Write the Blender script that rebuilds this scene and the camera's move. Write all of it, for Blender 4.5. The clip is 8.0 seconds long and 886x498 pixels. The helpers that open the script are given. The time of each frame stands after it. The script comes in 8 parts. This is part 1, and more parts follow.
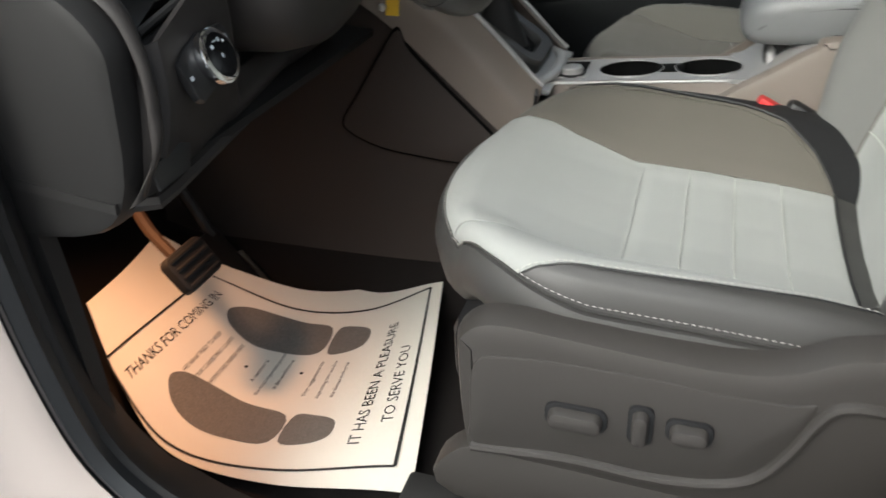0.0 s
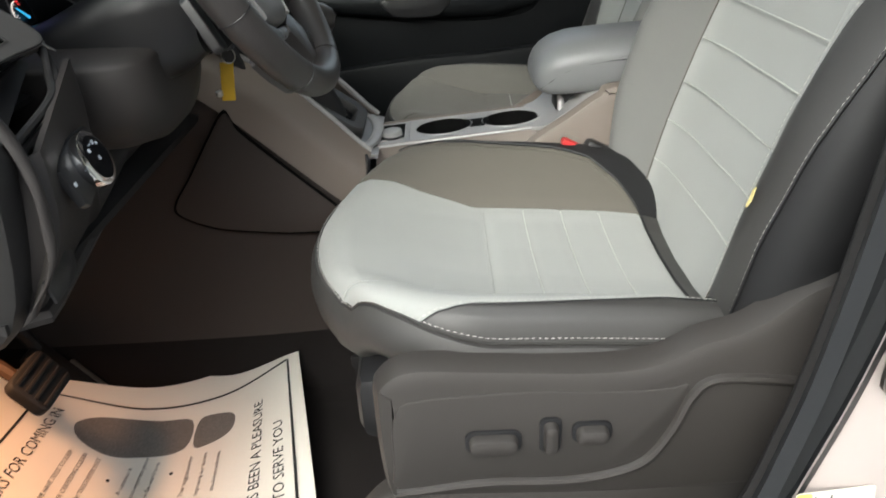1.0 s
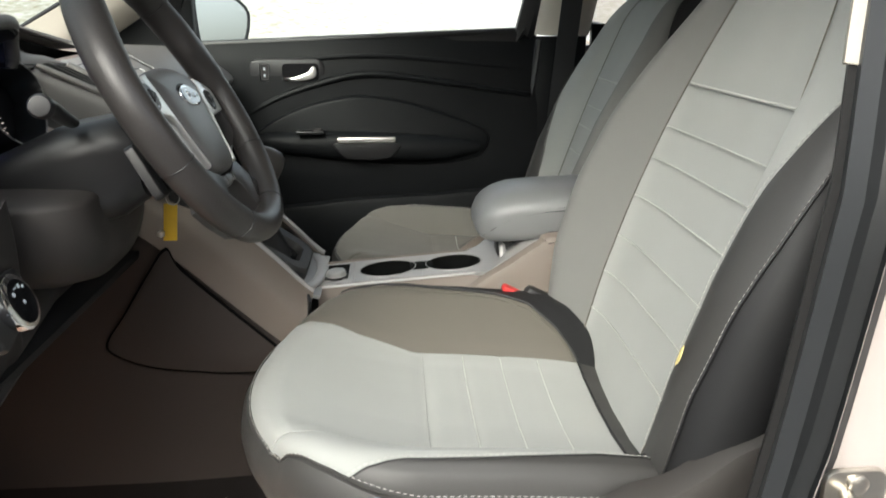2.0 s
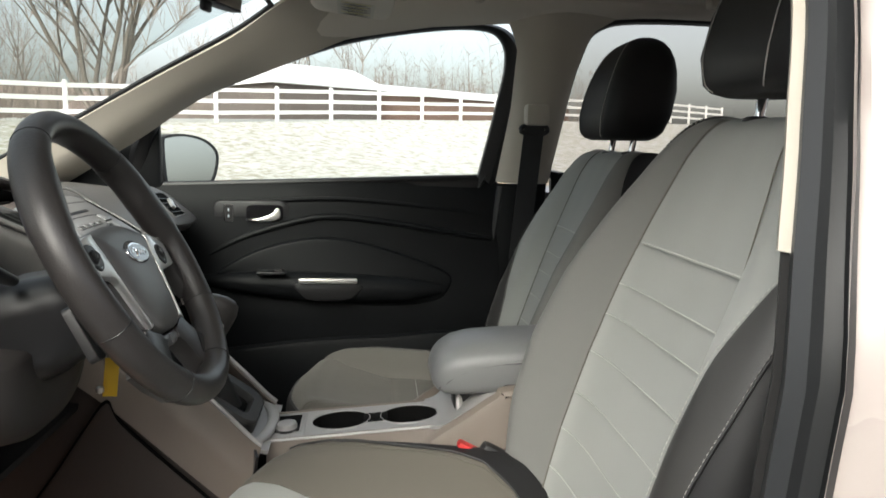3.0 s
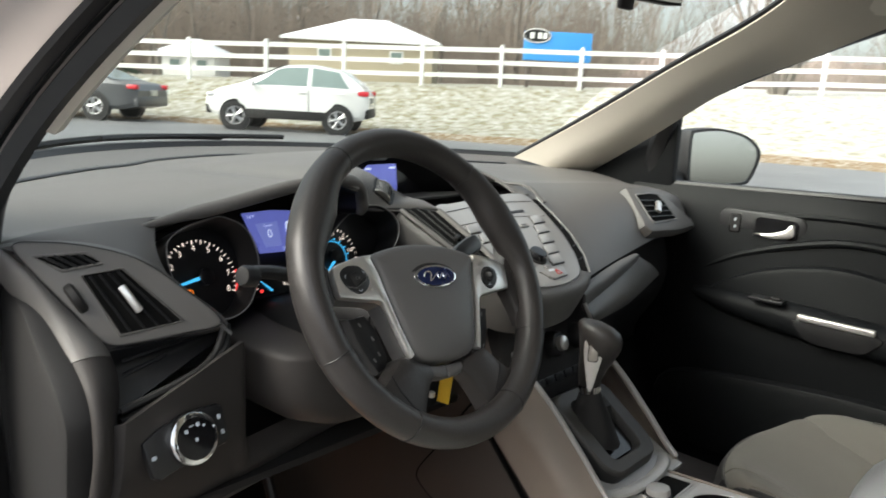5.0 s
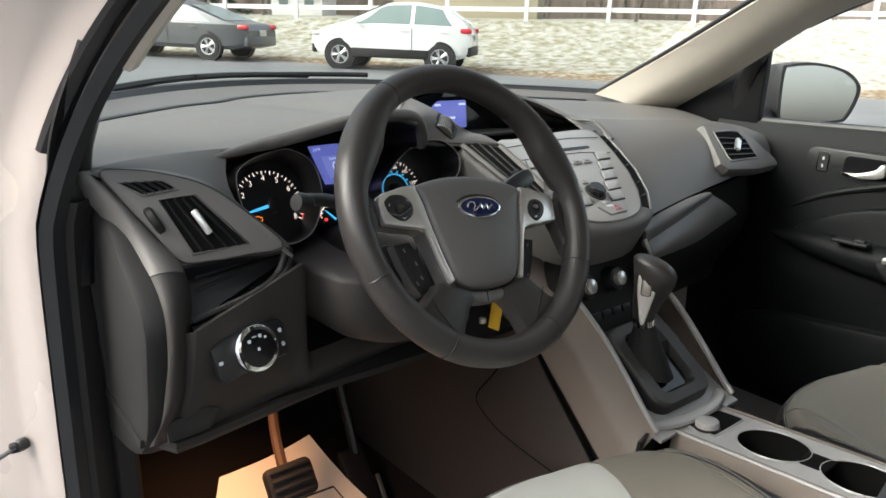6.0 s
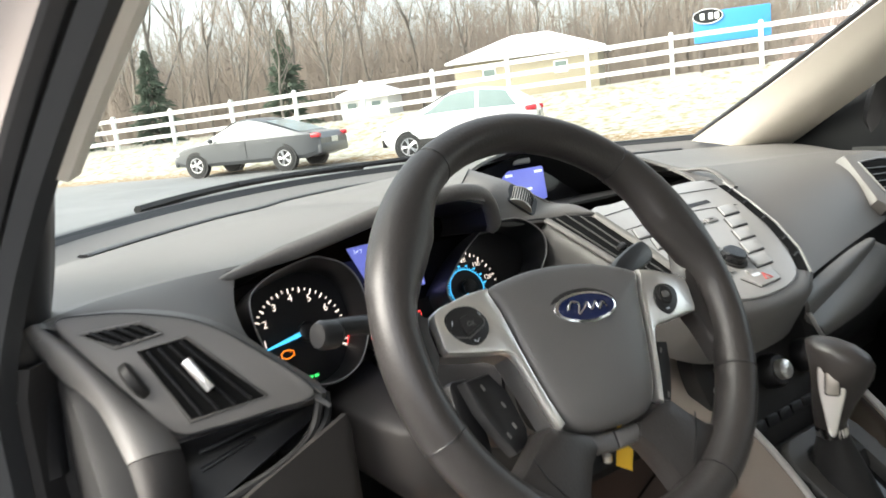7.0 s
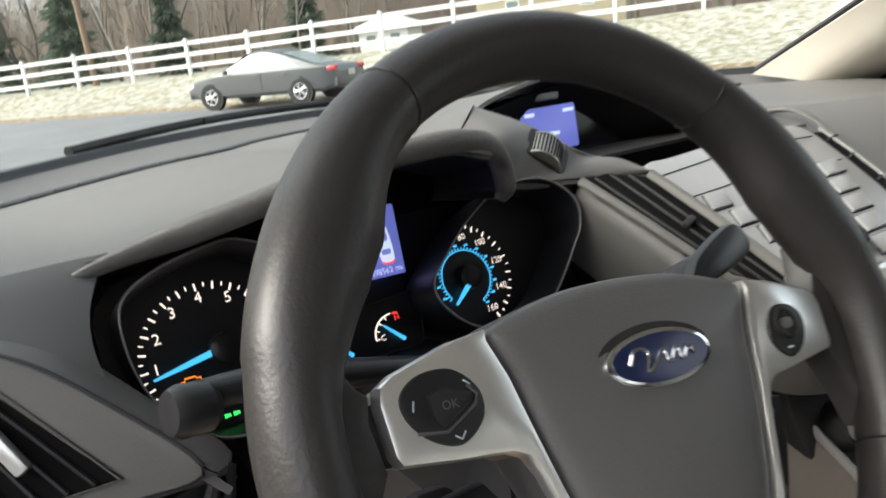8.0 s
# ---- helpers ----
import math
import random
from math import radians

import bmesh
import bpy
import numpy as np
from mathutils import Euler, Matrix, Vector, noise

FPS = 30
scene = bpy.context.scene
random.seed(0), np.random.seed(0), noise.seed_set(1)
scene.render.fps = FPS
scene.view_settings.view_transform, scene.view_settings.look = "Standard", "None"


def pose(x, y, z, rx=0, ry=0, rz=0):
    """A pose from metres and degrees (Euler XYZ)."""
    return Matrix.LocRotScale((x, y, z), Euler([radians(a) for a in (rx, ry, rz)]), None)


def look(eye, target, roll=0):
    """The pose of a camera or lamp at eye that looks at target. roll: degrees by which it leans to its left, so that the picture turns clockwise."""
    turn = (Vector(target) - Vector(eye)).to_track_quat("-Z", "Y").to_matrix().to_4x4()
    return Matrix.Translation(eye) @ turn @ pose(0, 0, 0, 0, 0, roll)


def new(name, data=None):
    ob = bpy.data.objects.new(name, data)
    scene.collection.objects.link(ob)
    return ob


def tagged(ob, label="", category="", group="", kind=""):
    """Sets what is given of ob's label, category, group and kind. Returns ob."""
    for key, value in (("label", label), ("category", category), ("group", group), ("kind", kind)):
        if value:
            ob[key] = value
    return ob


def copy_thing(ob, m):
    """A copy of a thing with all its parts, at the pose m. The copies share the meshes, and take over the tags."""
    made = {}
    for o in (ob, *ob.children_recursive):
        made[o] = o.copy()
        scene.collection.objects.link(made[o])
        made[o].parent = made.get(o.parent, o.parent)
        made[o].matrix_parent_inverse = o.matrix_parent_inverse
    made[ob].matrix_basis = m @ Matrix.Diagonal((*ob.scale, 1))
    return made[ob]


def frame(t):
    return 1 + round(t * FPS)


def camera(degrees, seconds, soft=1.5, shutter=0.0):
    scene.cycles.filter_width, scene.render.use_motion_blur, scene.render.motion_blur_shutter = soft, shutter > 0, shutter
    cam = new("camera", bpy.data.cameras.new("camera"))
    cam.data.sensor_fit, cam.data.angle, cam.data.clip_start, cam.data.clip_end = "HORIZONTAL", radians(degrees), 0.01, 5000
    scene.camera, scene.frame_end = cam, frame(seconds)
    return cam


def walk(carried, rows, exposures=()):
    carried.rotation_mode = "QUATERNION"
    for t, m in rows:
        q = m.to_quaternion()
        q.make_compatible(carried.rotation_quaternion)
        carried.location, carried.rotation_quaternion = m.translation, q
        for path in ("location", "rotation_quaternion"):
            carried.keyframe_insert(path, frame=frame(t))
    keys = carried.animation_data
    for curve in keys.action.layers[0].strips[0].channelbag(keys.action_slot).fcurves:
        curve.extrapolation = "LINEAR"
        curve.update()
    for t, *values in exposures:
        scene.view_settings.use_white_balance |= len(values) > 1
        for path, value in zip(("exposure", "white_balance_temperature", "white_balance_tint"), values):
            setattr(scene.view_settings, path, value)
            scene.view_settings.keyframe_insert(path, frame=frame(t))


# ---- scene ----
cam = camera(60.9, 8.0, soft=1.6, shutter=0.3)
PATH = [
    (0, (-1.165, -0.316, 1.071), (0.447, 0.272, 0.044), -3.2),
    (0.5, (-1.223, -0.238, 1.09), (0.486, -0.045, 0.069), -4.4),
    (1, (-1.233, -0.213, 1.103), (0.544, -0.195, 0.184), -3.2),
    (1.5, (-1.227, -0.228, 1.115), (0.623, -0.275, 0.356), -1.5),
    (1.7, (-1.229, -0.23, 1.118), (0.643, -0.307, 0.418), -0.9),
    (2.8, (-1.214, -0.245, 1.151), (0.748, -0.443, 0.817), 0.9),
    (3, (-1.21, -0.254, 1.159), (0.76, -0.457, 0.881), 1.1),
    (3.5, (-1.203, -0.27, 1.171), (0.782, -0.409, 0.964), 2.0),
    (4, (-1.154, -0.337, 1.176), (0.818, -0.08, 0.962), 1.7),
    (4.5, (-1.024, -0.456, 1.186), (0.741, 0.442, 0.907), 1.9),
    (5, (-0.943, -0.533, 1.23), (0.518, 0.769, 0.817), 3.1),
    (5.2, (-0.932, -0.558, 1.234), (0.448, 0.808, 0.756), 2.9),
    (6.3, (-0.925, -0.612, 1.23), (0.282, 0.868, 0.635), 1.1),
    (6.5, (-0.902, -0.586, 1.215), (0.268, 0.926, 0.627), -0.7),
    (7, (-0.759, -0.411, 1.194), (0.339, 1.22, 0.832), -6.3),
    (7.5, (-0.665, -0.325, 1.19), (0.441, 1.304, 0.835), -7.9),
    (8, (-0.595, -0.213, 1.173), (0.429, 1.424, 0.653), -5.8),
]
walk(cam, [(t, look(eye, target, roll)) for t, eye, target, roll in PATH], exposures=[(0,0.70,6300,4),(0.8,0.82,6300,4),(1.7,0.98,6450,4),(3,0.62,6550,5),(3.5,0.60,6550,5),(4,0.84,6450,4),(5,0.98,6600,5),(6.5,1.18,6500,6),(7,1.72,6650,6),(7.5,1.05,6600,6),(8,1.18,6600,6)])

# ---- world and light ----
world = bpy.data.worlds.new("overcast_sky")
scene.world = world
world.use_nodes = True
wn, wl = world.node_tree.nodes, world.node_tree.links
sky = wn.new("ShaderNodeTexSky")
sky.sky_type, sky.sun_disc = "NISHITA", False
sky.sun_elevation, sky.sun_rotation = radians(38), radians(-67)
sky.air_density, sky.dust_density, sky.ozone_density = 1.0, 5.0, 1.5
wn["Background"].inputs["Strength"].default_value = 0.24
pale = wn.new("ShaderNodeHueSaturation")
pale.inputs["Saturation"].default_value = 0.4
wl.new(sky.outputs[0], pale.inputs["Color"])
wl.new(pale.outputs[0], wn["Background"].inputs["Color"])

sun_data = bpy.data.lights.new("sun", "SUN")
sun_data.energy, sun_data.angle, sun_data.color = 0.95, radians(55), (1.0, 0.95, 0.88)
sun = new("sun", sun_data)
sun.matrix_basis = look((-3.8, 1.6, 3.2), (0, 0, 0))

# ---- geometry helpers ----
UP = Vector((0, 0, 1))


def lerp(a, b, k):
    return a + (b - a) * k


def spline(points, n, closed=False):
    """n points on a Catmull-Rom curve through the given ones."""
    pts = [Vector(p) for p in points]
    m = len(pts)
    out = []
    span = m if closed else m - 1
    for i in range(n):
        s = i / n * span if closed else i / (n - 1) * span
        k = min(int(s), span - 1)
        t = s - k
        if closed:
            a, b, c, d = (pts[(k + j) % m] for j in (-1, 0, 1, 2))
        else:
            b, c = pts[k], pts[k + 1]
            a = pts[k - 1] if k > 0 else b * 2 - c
            d = pts[k + 2] if k + 2 < m else c * 2 - b
        out.append(0.5 * (2 * b + (c - a) * t + (2 * a - 5 * b + 4 * c - d) * t * t + (3 * b - 3 * c + d - a) * t ** 3))
    return out


def at_curve(points, s):
    """The place at s (0 to len - 1) on a Catmull-Rom curve."""
    m = len(points)
    k = max(0, min(int(s), m - 2))
    t = s - k
    b, c = Vector(points[k]), Vector(points[k + 1])
    a = Vector(points[k - 1]) if k > 0 else b * 2 - c
    d = Vector(points[k + 2]) if k + 2 < m else c * 2 - b
    return 0.5 * (2 * b + (c - a) * t + (2 * a - 5 * b + 4 * c - d) * t * t + (3 * b - 3 * c + d - a) * t ** 3)


def grid(fn, nu, nv, bm=None, wrap=False):
    """A sheet of quads through fn(u, v), u and v from 0 to 1."""
    bm = bm or bmesh.new()
    rows = [[bm.verts.new(fn(i / nu, j / nv)) for j in range(nv + 1)] for i in range(nu if wrap else nu + 1)]
    for i in range(nu):
        for j in range(nv):
            a, b = rows[i], rows[(i + 1) % len(rows)]
            bm.faces.new((a[j], b[j], b[j + 1], a[j + 1]))
    return bm


def thicken(bm, amount):
    """Gives a sheet a back side, set off along its vertex normals, and a rim."""
    bmesh.ops.recalc_face_normals(bm, faces=bm.faces[:])
    bm.normal_update()
    sheet, rim = bm.faces[:], [e for e in bm.edges if len(e.link_faces) == 1]
    twin = {v: bm.verts.new(v.co - v.normal * amount) for v in bm.verts[:]}
    for f in sheet:
        bm.faces.new([twin[v] for v in reversed(f.verts)])
    for e in rim:
        a, b = e.verts
        bm.faces.new((a, b, twin[b], twin[a]))
    return bm


def box(centre, size, bevel=0.0, rot=(0, 0, 0), bm=None, segments=2, taper=None):
    fresh = bmesh.new()
    bmesh.ops.create_cube(fresh, size=1.0)
    for v in fresh.verts:
        if taper and v.co.z > 0:
            v.co.x *= taper
            v.co.y *= taper
        v.co = Vector((v.co.x * size[0], v.co.y * size[1], v.co.z * size[2]))
    if bevel:
        bmesh.ops.bevel(fresh, geom=fresh.edges[:], offset=bevel, segments=segments, affect="EDGES", profile=0.5)
    fresh.transform(pose(*centre, *rot))
    return merge(bm, fresh)


def merge(bm, fresh):
    if bm is None:
        return fresh
    me = bpy.data.meshes.new("tmp")
    fresh.to_mesh(me)
    fresh.free()
    bm.from_mesh(me)
    bpy.data.meshes.remove(me)
    return bm


def rings(loops, closed=True, caps=True, bm=None):
    """A skin over a row of loops with the same number of points."""
    bm = bm or bmesh.new()
    vs = [[bm.verts.new(p) for p in loop] for loop in loops]
    n = len(vs[0])
    for a, b in zip(vs, vs[1:]):
        for i in range(n if closed else n - 1):
            j = (i + 1) % n
            bm.faces.new((a[i], a[j], b[j], b[i]))
    if caps and closed:
        bm.faces.new(list(reversed(vs[0])))
        bm.faces.new(vs[-1])
    return bm


def tube(path, radius, n=8, closed=False, bm=None, flat=1.0, up=UP):
    """A round or oval rod along a path; radius: a number or a function of 0..1."""
    pts = [Vector(p) for p in path]
    loops = []
    m = len(pts)
    for i, p in enumerate(pts):
        ahead = (pts[(i + 1) % m] - pts[i - 1]) if closed or 0 < i < m - 1 else (pts[1] - pts[0] if i == 0 else pts[-1] - pts[-2])
        ahead.normalize()
        side = ahead.cross(up)
        if side.length < 1e-3:
            side = ahead.cross(Vector((1, 0.2, 0)))
        side.normalize()
        top = side.cross(ahead)
        r = radius(i / (m - 1)) if callable(radius) else radius
        loops.append([p + side * (r * math.cos(a)) + top * (r * flat * math.sin(a)) for a in (2 * math.pi * k / n for k in range(n))])
    if closed:
        loops.append(loops[0])
        bm2 = bmesh.new()
        vs = [[bm2.verts.new(q) for q in loop] for loop in loops[:-1]]
        for i in range(m):
            a, b = vs[i], vs[(i + 1) % m]
            for k in range(n):
                bm2.faces.new((a[k], a[(k + 1) % n], b[(k + 1) % n], b[k]))
        return merge(bm, bm2) if bm else bm2
    return rings(loops, bm=bm)


def dashes(path, radius, on=.0042, off=.0024):
    """A row of short thread stitches along a path."""
    bm = bmesh.new()
    far, mark, pieces = 0.0, 0.0, []
    for a, b in zip(path, path[1:]):
        step = (b - a).length
        while mark < far + step and step > 1e-9:
            p = a.lerp(b, (mark - far) / step)
            ahead = (b - a).normalized() * on
            pieces.append((p, p + ahead))
            mark += on + off
        far += step
    for p, q in pieces:
        tube([p, p.lerp(q, .5), q], lambda k: radius * (1.0 - .5 * abs(2 * k - 1)), 4, bm=bm)
    return bm


def lathe(profile, m, n=24, bm=None):
    """Turns (radius, height) pairs round the local z axis of the pose m."""
    loops = [[m @ Vector((r * math.cos(a), r * math.sin(a), h)) for a in (2 * math.pi * k / n for k in range(n))] for r, h in profile]
    return rings(loops, bm=bm)


def plate(outline, m, depth, bevel=0.0, bm=None):
    """A flat piece with the given outline in the local xy plane of m, standing depth high along local z, with a rounded upper edge."""
    pts = [Vector((p[0], p[1], 0)) for p in outline]
    centre = sum(pts, Vector()) / len(pts)
    area = sum(a.x * b.y - b.x * a.y for a, b in zip(pts, pts[1:] + pts[:1]))
    if area < 0:
        pts.reverse()

    def inset(d):
        out = []
        k = len(pts)
        for i in range(k):
            e1, e2 = (pts[i] - pts[i - 1]), (pts[(i + 1) % k] - pts[i])
            n1 = Vector((-e1.y, e1.x, 0)).normalized() if e1.length > 1e-9 else Vector()
            n2 = Vector((-e2.y, e2.x, 0)).normalized() if e2.length > 1e-9 else Vector()
            nn = n1 + n2
            out.append(pts[i] + (nn.normalized() * d if nn.length > 1e-6 else Vector()))
        return out

    def lift(loop, h):
        return [m @ (p + Vector((0, 0, h))) for p in loop]
    loops = [lift(pts, 0)]
    if bevel:
        loops += [lift(pts, depth - bevel), lift(inset(bevel * 0.3), depth - bevel * 0.3), lift(inset(bevel), depth)]
    else:
        loops.append(lift(pts, depth))
    return rings(loops, bm=bm)


def hoop(outer, inner, m, depth, bm=None):
    """A flat frame between two outlines with the same number of points."""
    o0 = [m @ Vector((*p, 0)) for p in outer]
    o1 = [m @ Vector((*p, depth)) for p in outer]
    i1 = [m @ Vector((*p, depth)) for p in inner]
    i0 = [m @ Vector((*p, 0)) for p in inner]
    return rings([o0, o1, i1, i0, o0], caps=False, bm=bm)


def rounded(w, h, r, n=5):
    """The outline of a rounded rectangle."""
    out = []
    for cx, cy, a0 in ((w / 2 - r, h / 2 - r, 0), (-w / 2 + r, h / 2 - r, 90), (-w / 2 + r, -h / 2 + r, 180), (w / 2 - r, -h / 2 + r, 270)):
        for k in range(n + 1):
            a = radians(a0 + 90 * k / n)
            out.append((cx + r * math.cos(a), cy + r * math.sin(a)))
    return out


def ellipse(rx, ry, n=28, cx=0, cy=0):
    return [(cx + rx * math.cos(2 * math.pi * k / n), cy + ry * math.sin(2 * math.pi * k / n)) for k in range(n)]


def shaded(bm, angle=38):
    bmesh.ops.remove_doubles(bm, verts=bm.verts[:], dist=1e-6)
    bmesh.ops.recalc_face_normals(bm, faces=bm.faces[:])
    limit = radians(angle)
    for f in bm.faces:
        f.smooth = True
    for e in bm.edges:
        e.smooth = len(e.link_faces) == 2 and e.calc_face_angle(0) < limit
    return bm


def thing(name, base, label, category, group="", kind=""):
    ob = new(name)
    ob.empty_display_size = 0.05
    ob.matrix_basis = pose(*base)
    return tagged(ob, label, category, group, kind)


def facing(origin, xdir, normal):
    """A pose whose local x runs along xdir and whose local z stands along normal."""
    z = Vector(normal).normalized()
    x = (Vector(xdir) - z * Vector(xdir).dot(z)).normalized()
    y = z.cross(x)
    return Matrix(((x.x, y.x, z.x, origin[0]), (x.y, y.y, z.y, origin[1]), (x.z, y.z, z.z, origin[2]), (0, 0, 0, 1)))


def part(name, bm, material, parent=None, label="", angle=38, smooth=True):
    """Links a bmesh, in world coordinates, as one mesh object under a thing or a part."""
    if smooth:
        shaded(bm, angle)
    else:
        bmesh.ops.recalc_face_normals(bm, faces=bm.faces[:])
    me = bpy.data.meshes.new(name)
    bm.to_mesh(me)
    bm.free()
    me.materials.append(material)
    ob = new(name, me)
    if parent is not None:
        ob.parent = parent
        if parent.type == "EMPTY":
            ob.matrix_parent_inverse = parent.matrix_basis.inverted()
    if label:
        ob["label"] = label
    return ob


def solid(name, bm, material, label, category, group="", kind="", angle=38):
    """A thing, or a piece of the setting, of one mesh."""
    return tagged(part(name, bm, material, None, "", angle), label, category, group, kind)


def lettering(text, m, size, bm=None, spacing=1.0, align="CENTER", bend=None, thick=0.0):
    """Words as a mesh in the local xy plane of m; bend maps local points to places."""
    cu = bpy.data.curves.new("words", "FONT")
    cu.body, cu.size, cu.align_x, cu.align_y, cu.space_character, cu.resolution_u = text, size, align, "CENTER", spacing, 2
    ob = bpy.data.objects.new("words", cu)
    me = bpy.data.meshes.new_from_object(ob)
    fresh = bmesh.new()
    fresh.from_mesh(me)
    bpy.data.objects.remove(ob)
    bpy.data.meshes.remove(me)
    bpy.data.curves.remove(cu)
    if bend:
        for v in fresh.verts:
            v.co = bend(v.co.x, v.co.y)
    else:
        fresh.transform(m)
    return merge(bm, fresh)


# ---- materials ----
def surface(name, colour, rough=0.5, metal=0.0, vary=0.12, scale=6.0, grain=250.0, bump=0.15, second=None, amount=0.5, sharp=0.1, patch=3.0,
            coat=0.0, sheen=0.0, gloss_vary=0.08, glow=0.0, random=0.0, depth=0.0006, specular=0.5):
    """A procedural surface: base colour with broad and fine variation, fine relief, and patches of a second colour."""
    mt = bpy.data.materials.new(name)
    mt.use_nodes = True
    n, l = mt.node_tree.nodes, mt.node_tree.links
    b = n["Principled BSDF"]
    co = n.new("ShaderNodeTexCoord")
    broad, fine = n.new("ShaderNodeTexNoise"), n.new("ShaderNodeTexNoise")
    for node, s, d in ((broad, scale, 4), (fine, grain, 2)):
        node.inputs["Scale"].default_value, node.inputs["Detail"].default_value = s, d
        l.new(co.outputs["Object"], node.inputs["Vector"])
    mix = n.new("ShaderNodeMix")
    mix.data_type = "RGBA"
    lo = [max(0, c * (1 - vary)) for c in colour]
    hi = [min(1, c * (1 + vary)) for c in colour]
    mix.inputs[6].default_value, mix.inputs[7].default_value = (*lo, 1), (*hi, 1)
    both = n.new("ShaderNodeMath")
    both.operation = "MULTIPLY_ADD"
    both.inputs[1].default_value = 0.5
    half = n.new("ShaderNodeMath")
    half.operation = "MULTIPLY"
    half.inputs[1].default_value = 0.5
    l.new(fine.outputs["Fac"], half.inputs[0])
    l.new(broad.outputs["Fac"], both.inputs[0])
    l.new(half.outputs[0], both.inputs[2])
    l.new(both.outputs[0], mix.inputs[0])
    last = mix.outputs[2]
    if second:
        third = n.new("ShaderNodeTexNoise")
        third.inputs["Scale"].default_value, third.inputs["Detail"].default_value, third.inputs["Roughness"].default_value = patch, 6, 0.65
        l.new(co.outputs["Object"], third.inputs["Vector"])
        ramp = n.new("ShaderNodeMapRange")
        ramp.inputs["From Min"].default_value, ramp.inputs["From Max"].default_value = amount - sharp, amount + sharp
        l.new(third.outputs["Fac"], ramp.inputs["Value"])
        over = n.new("ShaderNodeMix")
        over.data_type = "RGBA"
        over.inputs[7].default_value = (*second, 1)
        l.new(ramp.outputs[0], over.inputs[0])
        l.new(last, over.inputs[6])
        last = over.outputs[2]
    if random:
        info = n.new("ShaderNodeObjectInfo")
        hsv = n.new("ShaderNodeHueSaturation")
        rng = n.new("ShaderNodeMapRange")
        rng.inputs["To Min"].default_value, rng.inputs["To Max"].default_value = 1 - random, 1 + random
        l.new(info.outputs["Random"], rng.inputs["Value"])
        l.new(rng.outputs[0], hsv.inputs["Value"])
        l.new(last, hsv.inputs["Color"])
        last = hsv.outputs[0]
    l.new(last, b.inputs["Base Color"])
    rr = n.new("ShaderNodeMapRange")
    rr.inputs["To Min"].default_value, rr.inputs["To Max"].default_value = max(0.02, rough - gloss_vary), min(1, rough + gloss_vary)
    l.new(broad.outputs["Fac"], rr.inputs["Value"])
    l.new(rr.outputs[0], b.inputs["Roughness"])
    b.inputs["Metallic"].default_value = metal
    b.inputs["Specular IOR Level"].default_value = specular
    b.inputs["Coat Weight"].default_value = coat
    b.inputs["Coat Roughness"].default_value = 0.08
    b.inputs["Sheen Weight"].default_value = sheen
    if bump:
        bp = n.new("ShaderNodeBump")
        bp.inputs["Strength"].default_value, bp.inputs["Distance"].default_value = bump, depth
        l.new(fine.outputs["Fac"], bp.inputs["Height"])
        l.new(bp.outputs[0], b.inputs["Normal"])
    if glow:
        l.new(last, b.inputs["Emission Color"])
        b.inputs["Emission Strength"].default_value = glow
    return mt


def glass(name, tint, rough=0.0):
    mt = bpy.data.materials.new(name)
    mt.use_nodes = True
    n, l = mt.node_tree.nodes, mt.node_tree.links
    n.remove(n["Principled BSDF"])
    clear, shine, mix = n.new("ShaderNodeBsdfTransparent"), n.new("ShaderNodeBsdfGlossy"), n.new("ShaderNodeMixShader")
    clear.inputs[0].default_value = (*tint, 1)
    shine.inputs["Roughness"].default_value = 0.02 + rough
    mix.inputs[0].default_value = 0.045
    l.new(clear.outputs[0], mix.inputs[1])
    l.new(shine.outputs[0], mix.inputs[2])
    l.new(mix.outputs[0], n["Material Output"].inputs[0])
    return mt


FABRIC = surface("grey_seat_fabric", (0.305, 0.313, 0.298), 0.85, vary=0.10, scale=9, grain=1400, bump=0.35, sheen=0.15, specular=0.25)
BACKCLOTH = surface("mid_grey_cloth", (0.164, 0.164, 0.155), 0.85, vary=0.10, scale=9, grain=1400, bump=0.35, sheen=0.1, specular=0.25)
# Seat cloth darkened in colour for the shade on the passenger cushion.
SHADEDCLOTH = surface("shaded_cushion_cloth", (0.16, 0.152, 0.134), 0.85, vary=0.10, scale=9, grain=1400, bump=0.35, sheen=0.1, specular=0.25)
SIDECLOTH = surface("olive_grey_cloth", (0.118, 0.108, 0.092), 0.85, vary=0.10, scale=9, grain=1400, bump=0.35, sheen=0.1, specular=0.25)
VINYL = surface("dark_grey_vinyl", (0.043, 0.0415, 0.040), 0.5, vary=0.12, scale=8, grain=700, bump=0.25)
ARMVINYL = surface("grey_armrest_vinyl", (0.175, 0.178, 0.181), 0.38, vary=0.10, scale=8, grain=700, bump=0.25)
BLACKVINYL = surface("black_vinyl", (0.014, 0.014, 0.015), 0.52, vary=0.15, scale=8, grain=700, bump=0.25, specular=0.35)
STITCH = surface("pale_stitching", (0.42, 0.41, 0.385), 0.8, vary=0.15, scale=60, bump=0)
THREAD = surface("pale_thread", (0.45, 0.455, 0.43), 0.8, vary=0.1, scale=60, bump=0)
FOAM = surface("yellow_foam", (0.62, 0.52, 0.22), 0.9, vary=0.2, scale=60, bump=0.5)
COWLSKIN = surface("grained_cowl_skin", (0.122, 0.116, 0.110), 0.46, vary=0.16, scale=20, grain=330, bump=0.75, specular=0.45)
DASH = surface("dash_pad_plastic", (0.122, 0.116, 0.110), 0.48, vary=0.10, scale=5, grain=900, bump=0.3, specular=0.45)
